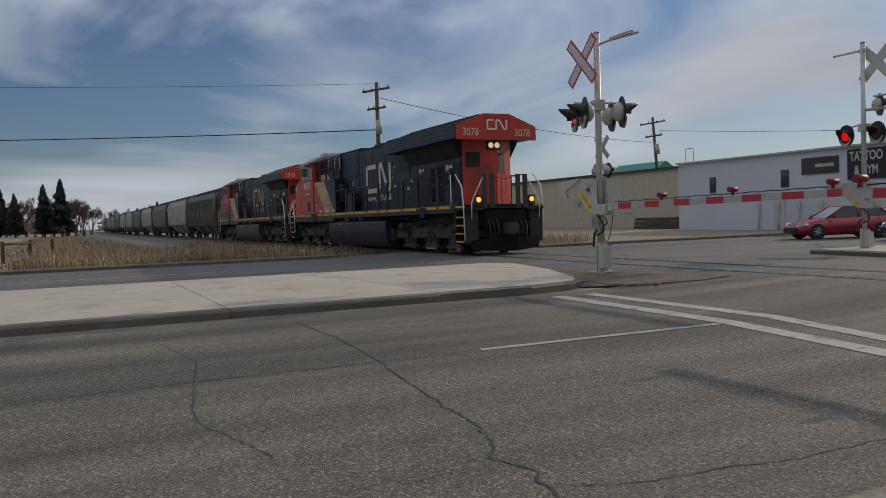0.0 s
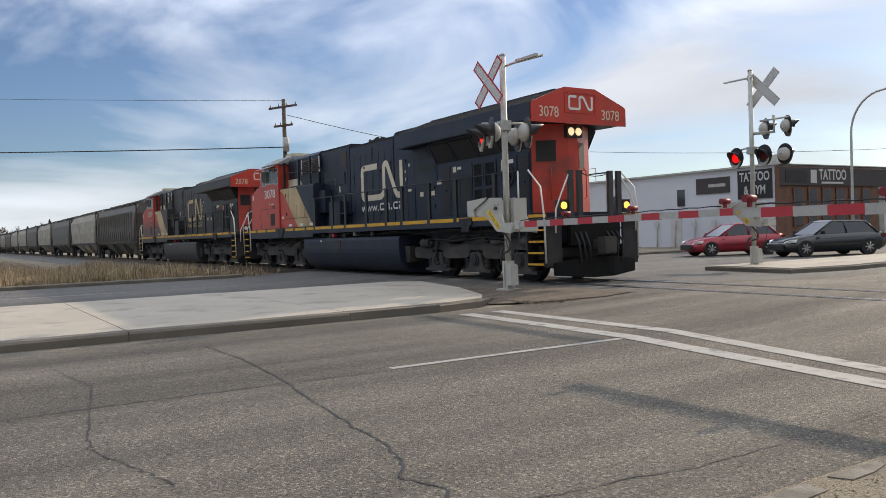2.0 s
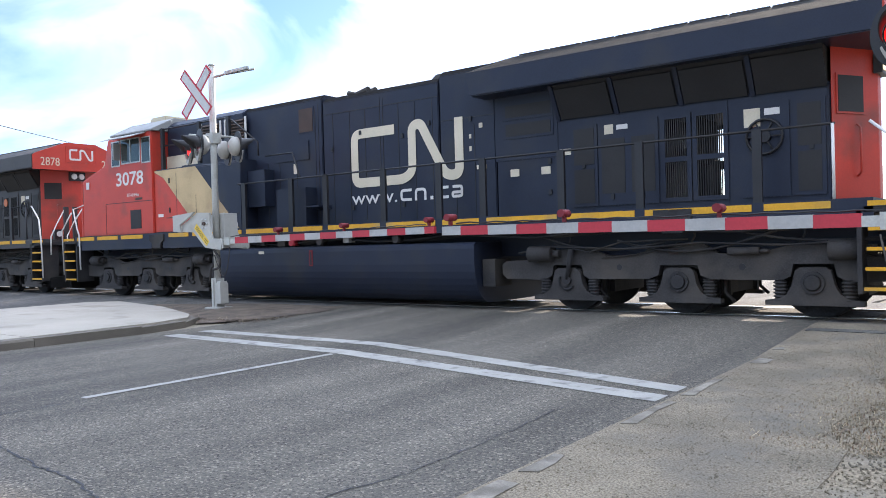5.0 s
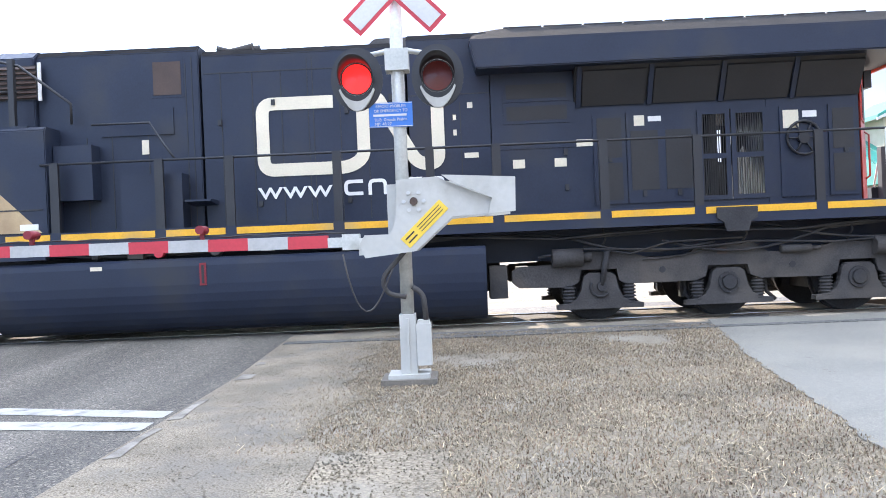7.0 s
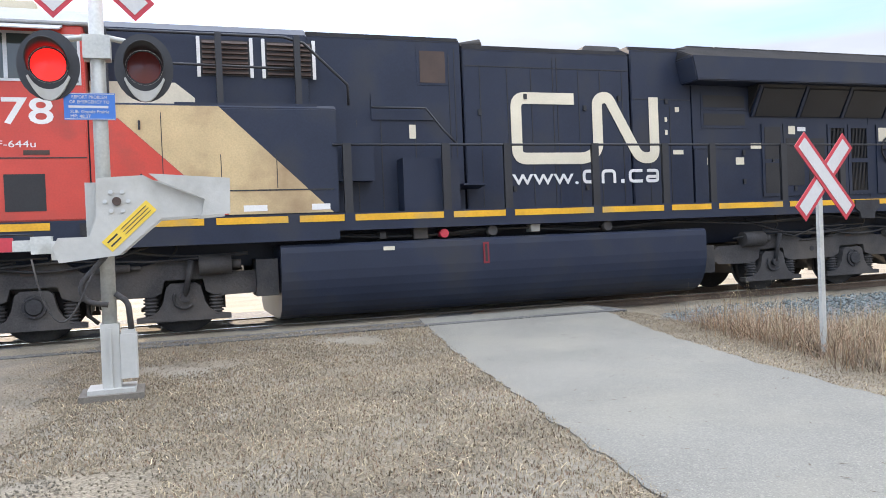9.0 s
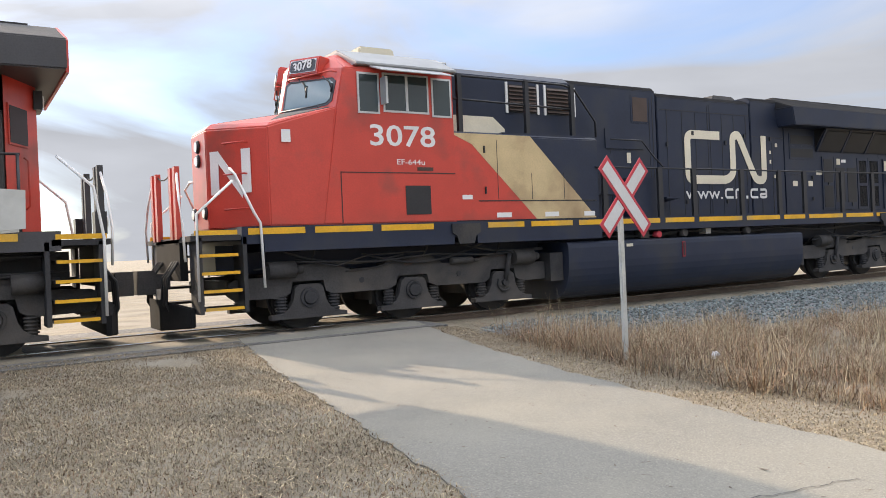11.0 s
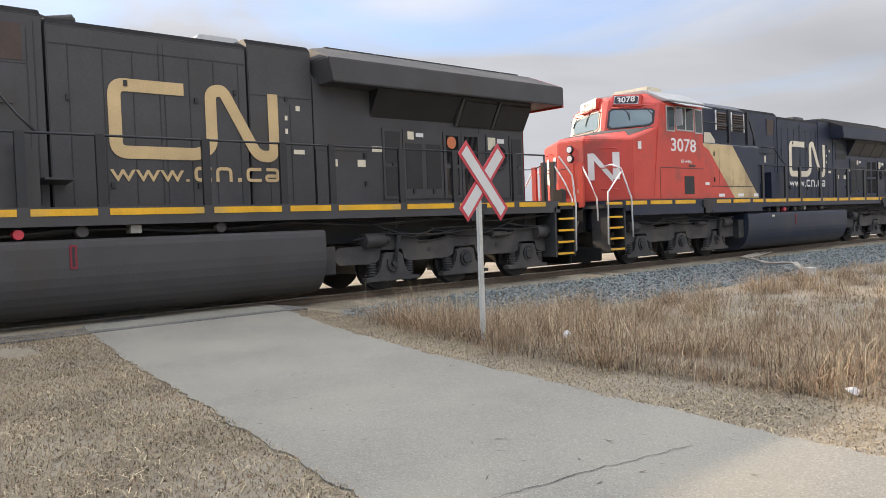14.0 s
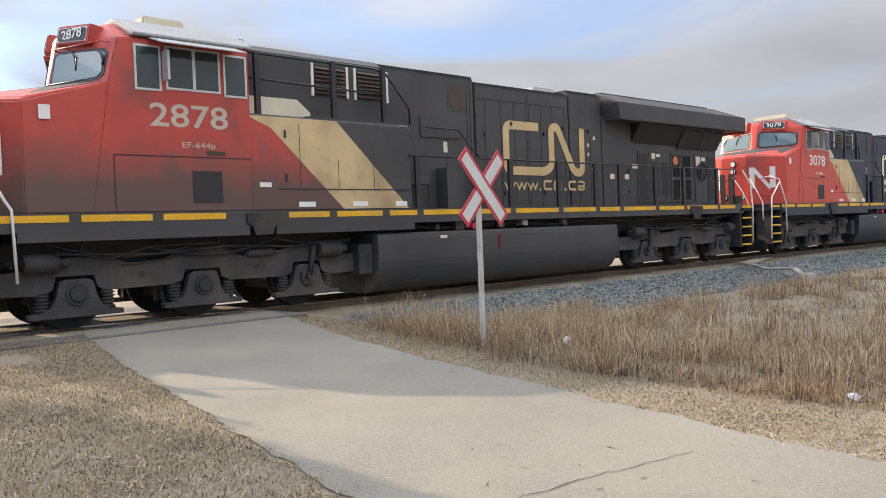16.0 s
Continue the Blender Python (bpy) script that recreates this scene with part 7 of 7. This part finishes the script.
def teal_house(x, y, w, d, eave, ridge, label):
    T = thing("teal_roof_building", label, "building", pose(x, y, G))
    b = B(); bx(b, -w / 2, w / 2, -d / 2, d / 2, -0.1, eave); part("wall", b, HOPLIGHT, T, "pale wall")
    b = B(); prism(b, [(-d / 2 - 0.6, eave - 0.05), (d / 2 + 0.6, eave - 0.05), (0, ridge)], "x", -w / 2 - 0.6, w / 2 + 0.6); part("roof", b, TEAL, T, "teal metal gable roof")
    for i in range(int(w / 3)):
        b = B(); bx(b, -w / 2 + 1 + i * 3, -w / 2 + 2.2 + i * 3, -d / 2 - 0.03, -d / 2 + 0.02, 1.0, 2.3); part("window", b, WINDOWDARK, T)
    for i in range(int(w / 0.9)):
        b = B(); hull(b, [(-w / 2 - 0.5 + i * 0.9 + dx, yy, zz + dz) for dx in (0, 0.05) for dz in (0, 0.06) for yy, zz in ((-d / 2 - 0.6, eave - 0.05), (0, ridge))]); part("roof_rib", b, TEAL, T)
    return T
teal_house(-90, 62, 9, 12, 4.5, 8.4, "building with teal gable roof beyond the warehouse")
lodge = teal_house(29.5, 31, 15, 12, 3.6, 6.4, "pale building with teal roofs and a glazed lantern storey")
def lantern(T, cx):
    """A short glazed storey with its own gable roof, standing on the main roof."""
    b = B(); bx(b, cx - 1.7, cx + 1.7, -2.4, 1.2, 4.6, 7.15); w = part("lantern_wall", b, BEIGE, T, "pale lantern storey")
    for y0, side in ((-2.42, 0), (-2.42, 1)):
        for k in range(2):
            b = B(); xa = cx - 1.5 + side * 1.65 + k * 0.68
            bx(b, xa, xa + 0.6, y0, y0 + 0.04, 5.5, 6.75); part("lantern_window", b, WSHIELD, w)
            b = B(); bx(b, xa - 0.05, xa, y0 - 0.02, y0 + 0.05, 5.45, 6.8); bx(b, xa, xa + 0.6, y0 - 0.02, y0 + 0.05, 6.75, 6.82); part("window_trim", b, SIGNWHITE, w)
    b = B(); prism(b, [(cx - 2.3, 7.0), (cx - 2.3, 7.22), (cx, 8.4), (cx + 2.3, 7.22), (cx + 2.3, 7.0), (cx, 8.15)], "y", -3.0, 1.8); part("lantern_roof", b, TEAL, T, "teal gable roof over the lantern")
    b = B(); prism(b, [(cx - 2.32, 6.92), (cx - 2.32, 7.06), (cx, 8.2), (cx + 2.32, 7.06), (cx + 2.32, 6.92), (cx, 8.02)], "y", -3.02, -2.9); part("lantern_fascia", b, SIGNWHITE, T, "white gable fascia")
    b = B(); prism(b, [(cx - 1.7, 7.1), (cx + 1.7, 7.1), (cx, 8.0)], "y", -2.4, -2.3); part("gable", b, BEIGE, T)
lantern(lodge, -4.9)
teal_house(118, 40, 24, 12, 3.4, 5.6, "distant building with teal roof")

# stacked sleepers by the warehouse
sk = thing("timber_stack", "dark stack of old railway timbers", "timber stack", pose(-50.5, 31, G))
for j in range(3):
    for i in range(5):
        b = B(); bx(b, -2.6 + 0.1 * ((i * 7 + j) % 3), 2.5, -0.8 + i * 0.34, -0.5 + i * 0.34, j * 0.32, j * 0.32 + 0.28); part("timber", b, TIE, sk, bevel=0.015)

# ---- poles, lamp, wires ----
def utility_pole(x, y, h, label, arms=((0.5, 2.4), (1.7, 1.6)), lean=0):
    P = thing("utility_pole", label, "utility pole", pose(x, y, G, 0, lean, 25))
    b = B(); cyl(b, (0, 0, -0.2), (0, 0, h), 0.17, 0.12, 12); part("pole", b, WOODPOLE, P)
    for dz, w in arms:
        b = B(); bx(b, -w / 2, w / 2, -0.14, -0.02, h - dz - 0.06, h - dz + 0.06); ar = part("crossarm", b, WOODPOLE, P)
        for i in range(4):
            xx = -w / 2 + 0.1 + i * (w - 0.2) / 3
            b = B(); cyl(b, (xx, -0.08, h - dz + 0.06), (xx, -0.08, h - dz + 0.25), 0.05, 0.03, 8); part("insulator", b, GREYBOX, ar)
    b = B(); cyl(b, (0.3, -0.2, h - 3.4), (0.3, -0.2, h - 2.5), 0.2, n=14); part("transformer", b, GREYBOX, P)
    return P
utility_pole(-48.5, 5.6, 10.4, "dark wooden utility pole with crossarms beyond the track")
utility_pole(-56.0, 35.8, 10.0, "leaning wooden utility pole near the warehouse", lean=-4)
utility_pole(-150, -40, 10.4, "distant wooden utility pole")
sl = thing("street_lamp", "thin grey curved street lamp by the brick building", "street lamp", pose(-24.2, 28.5, G))
arm_ = [(0, 0, 0), (0, 0, 3.0), (0, 0, 6.1)] + [(1.75 - 1.75 * math.cos(radians(a)), 0, 6.1 + 2.1 * math.sin(radians(a))) for a in range(10, 81, 10)] + [(2.15, 0, 8.27)]
b = B(); tube(b, arm_, [0.085, 0.075, 0.065] + [0.055] * 9, 10); part("pole", b, GALV, sl, "thin grey curved pole")
b = B(); hull(b, [(2.05 + p, q, 8.24 + r) for p in (0, 0.6) for q in (-0.13, 0.13) for r in (0, 0.1)]); part("lamp_head", b, BLACK, sl, bevel=0.03)
def wire(p0, p1, sag, r, label):
    b = B(); tube(b, [Vector(p0).lerp(Vector(p1), i / 24) - Vector((0, 0, sag * 4 * (i / 24) * (1 - i / 24))) for i in range(25)], r, 5)
    return solid("power_line", b, CABLE, label, "power line")
wire((-48.5, 5.6, 7.2), (-100, -72, 11.4), 0.9, 0.035, "dark overhead cable between poles")
wire((-48.5, 5.6, 10.2), (-100, -72, 16.5), 0.8, 0.012, "thin overhead wire between poles")
wire((-48.0, 5.6, 9.2), (-56, 35.8, 7.5), 0.5, 0.02, "thin overhead wire between poles")
wire((-56, 35.8, 8.6), (-30, 70, 8.0), 0.6, 0.02, "thin overhead wire between poles")

# ---- fence, trees, distance ----
fc = thing("low_fence", "short weathered wooden fence by the grass", "fence")
for i, (x_, y_) in enumerate(((-46.0, -17.6), (-47.2, -16.2), (-49.4, -15.0), (-52.0, -13.9))):
    b = B(); bx(b, x_ - 0.09, x_ + 0.09, y_ - 0.09, y_ + 0.09, -0.6, 0.75); part("post", b, WOODPOLE, fc, bevel=0.015)
for a_, c_ in (((-46.0, -17.6), (-47.2, -16.2)), ((-47.2, -16.2), (-49.4, -15.0))):
    b = B(); tube(b, [(a_[0], a_[1], 0.6), (c_[0], c_[1], 0.6)], 0.08, 8); part("rail", b, TIE, fc)

def spruce(h, seed, label):
    r = random.Random(seed)
    S = thing("spruce_tree", label, "tree", group="spruces beside the line")
    b = B(); cyl(b, (0, 0, -0.3), (0, 0, h), 0.02 * h, 0.01, 8); part("trunk", b, BARK, S)
    V, F = [], []
    for i in range(5200):
        u = r.random() ** 0.8
        z = h * (0.06 + 0.94 * u)
        a = r.uniform(0, 6.283)
        rad = (1 - u) ** 0.8 * h * 0.27 * r.uniform(0.3, 1.1) * (0.75 + 0.6 * noise.noise((math.cos(a) * 1.5, math.sin(a) * 1.5, z * 1.6 + seed))) + 0.08
        x, y = math.cos(a) * rad, math.sin(a) * rad
        s = r.uniform(0.2, 0.5) * (1.1 - 0.6 * u)
        d = r.uniform(0.25, 0.75) * s
        n0 = len(V)
        tx, ty = -math.sin(a) * s * 0.55, math.cos(a) * s * 0.55
        V += [(x * 0.6 + tx, y * 0.6 + ty, z + 0.1), (x * 0.6 - tx, y * 0.6 - ty, z + 0.1), (x + tx * 0.4, y + ty * 0.4, z - d), (x * 1.1, y * 1.1, z - d * 0.6), (x - tx * 0.4, y - ty * 0.4, z - d)]
        F += [(n0, n0 + 1, n0 + 4), (n0, n0 + 4, n0 + 3), (n0, n0 + 3, n0 + 2)]
    me = bpy.data.meshes.new("crown"); me.from_pydata(V, [], F); me.materials.append(NEEDLE)
    ob = new("crown", me); ob.parent = S
    return S

def bare_tree(h, seed, label):
    r = random.Random(seed)
    S = thing("bare_tree", label, "tree", group="bare trees beside the line")
    b = B()
    tw = []
    def grow(p, d, l, rad, depth):
        q = p + d * l
        tw.append((p, q, rad, rad * 0.65, depth))
        if depth == 0:
            return
        for _ in range(3 if depth > 1 else 5):
            e_ = (d + Vector((r.uniform(-1, 1), r.uniform(-1, 1), r.uniform(-0.15, 0.6))) * 0.62).normalized()
            grow(p + d * l * r.uniform(0.55, 1.0), e_, l * r.uniform(0.55, 0.8), rad * 0.55, depth - 1)
    for _ in range(3):
        grow(Vector((r.uniform(-0.3, 0.3), r.uniform(-0.3, 0.3), -0.2)), Vector((r.uniform(-0.25, 0.25), r.uniform(-0.25, 0.25), 1)).normalized(), h * 0.32, 0.09, 5)
    for p, q, r0, r1, dp in tw:
        if dp >= 4:
            cyl(b, p, q, r0, r1, 6)
    part("trunk", b, BARK, S)
    V, F = [], []
    for p, q, r0, r1, dp in tw:
        if dp < 4:
            d = (q - p)
            for u in (Vector((1, 0.3, 0)), Vector((-0.2, 1, 0.2))):
                w = d.cross(u).normalized() * max(r0, 0.035)
                n0 = len(V)
                V += [tuple(p - w), tuple(p + w), tuple(q)]
                F.append((n0, n0 + 1, n0 + 2))
    me = bpy.data.meshes.new("crown"); me.from_pydata(V, [], F); me.materials.append(TWIG)
    ob = new("crown", me); ob.parent = S
    return S
sp0 = spruce(7.6, 3, "dark green spruce on the lawn beside the line")
for i, (x_, y_, k_) in enumerate(((-208, -13.2, 1.75), (-210, -16.9, 1.6), (-213, -23.2, 1.35), (-216, -26.5, 1.6), (-330, 21, 1.5), (-335, 14, 1.2), (-212, -29.5, 1.5))):
    t_ = sp0 if i == 0 else copy_thing(sp0, pose(0, 0, 0))
    t_.matrix_basis = pose(x_, y_, G, 0, 0, i * 70) @ Matrix.Diagonal((k_, k_, k_, 1))
bt0, bt1 = bare_tree(8.5, 5, "bare brown tree without leaves beside the line"), bare_tree(7.2, 8, "bare brown tree without leaves beside the line")
spots = [(-218, -10.5), (-222, -8.2), (-226, -12.0), (-232, -9.4), (-221, -14.8), (-224, -19.5), (-228, -21.5), (-236, -15.5), (-240, -18.2), (-223, -25.5), (-230, -28.0), (-238, -24.0), (-244, -7.2), (-252, -5.6), (-246, -11.6), (-234, -12.6), (-219, -31.0), (-228, -33.5), (-243, -30.0), (-330, 10), (-340, 6), (-352, 13), (-322, 16), (-370, 9)]
rw = random.Random(31)
V, F = [], []
for _ in range(9000):
    x_, y_ = rw.uniform(-520, -300), rw.uniform(-260, 140)
    if -14 < y_ < 6:
        continue
    z_, s_ = rw.uniform(0, 6.5) * (0.7 + 0.5 * noise.noise((y_ * 0.05, x_ * 0.05, 1))), rw.uniform(0.5, 1.4)
    n0 = len(V)
    V += [(x_, y_ - s_, z_ - 0.4), (x_ + 0.2, y_ + s_ * 0.7, z_ - 0.3), (x_, y_ + rw.uniform(-0.4, 0.4), z_ + s_)]
    F.append((n0, n0 + 1, n0 + 2))
scatter_mesh('far_woods', V, F, TWIG, 'distant brown leafless woods on the horizon', 'woods')
for i, (x_, y_) in enumerate(spots):
    t_ = (bt0, bt1)[i] if i < 2 else copy_thing((bt0, bt1)[i % 2], pose(0, 0, 0))
    t_.matrix_basis = pose(x_, y_, G, 0, 0, i * 47) @ Matrix.Diagonal((1.45, 1.45, 1.35 + 0.06 * (i % 4), 1))

# ---- small things ----
jb = thing("trackside_box", "small white junction box with grey conduits on the ballast", "junction box", pose(20.8, -4.6, -0.46))
b = B(); bx(b, -0.15, 0.15, -0.1, 0.1, 0, 0.26); part("box", b, GREYBOX, jb, bevel=0.02)
for k in range(3):
    b = B(); tube(b, [(0.1 * k - 0.1, 0.08, 0.15), (0.15 + 0.1 * k, 0.5, 0.36), (0.9 + 0.12 * k, 1.6, 0.3), (2.6, 2.9 + 0.15 * k, 0.36), (5.2, 3.5 + 0.2 * k, 0.38)], 0.025, 7); part("conduit", b, CONC, jb)
for x_, y_, z_ in ((7.73, -7.34, -0.16), (6.49, -11.03, -0.14)):
    b = B(); hull(b, [(x_ + rg.uniform(-0.08, 0.08), y_ + rg.uniform(-0.06, 0.06), z_ + rg.uniform(0, 0.1)) for _ in range(14)]); solid("litter", b, LITTER, "crumpled pale litter in the dry grass", "litter")

# ---- motion of the train and the flashing lamps ----
SPEED, START, SPACING = 4.36, -33.35, 23.05
def motions():
    ends = (0.0, 4.0, 8.0, 12.0, 16.0)
    walk(LOCO1, [(t, pose(START + SPEED * t, 0, 0)) for t in ends])
    walk(LOCO2, [(t, pose(START - SPACING + SPEED * t, 0, 0)) for t in ends])
    for ob, x in zip(HOP, HOP_AT):
        walk(ob, [(t, pose(START - SPACING + x + SPEED * t, 0, 0)) for t in ends])
    for w, x, y, z, r in WHEELS:
        walk(w, [(k * 4 / 30, pose(x, y, z, 0, math.degrees(SPEED * (k * 4 / 30) / r), 0)) for k in range(121)])
    for ob, m, first in FLASHERS:
        rows, face = [], 0.0
        rows.append((0.0, m @ pose(0, 0, 0, 0, 0, 0 if first else 180)))
        a, k = (0 if first else 180), 7
        while k < 475:
            t = k / 30
            rows += [(t - 1 / 30, m @ pose(0, 0, 0, 0, 0, a)), (t, m @ pose(0, 0, 0, 0, 0, a + 60)), (t + 1 / 30, m @ pose(0, 0, 0, 0, 0, a + 120)), (t + 2 / 30, m @ pose(0, 0, 0, 0, 0, a + 180))]
            a += 180
            k += 15
        rows.append((16.0, m @ pose(0, 0, 0, 0, 0, a)))
        walk(ob, rows)

motions()
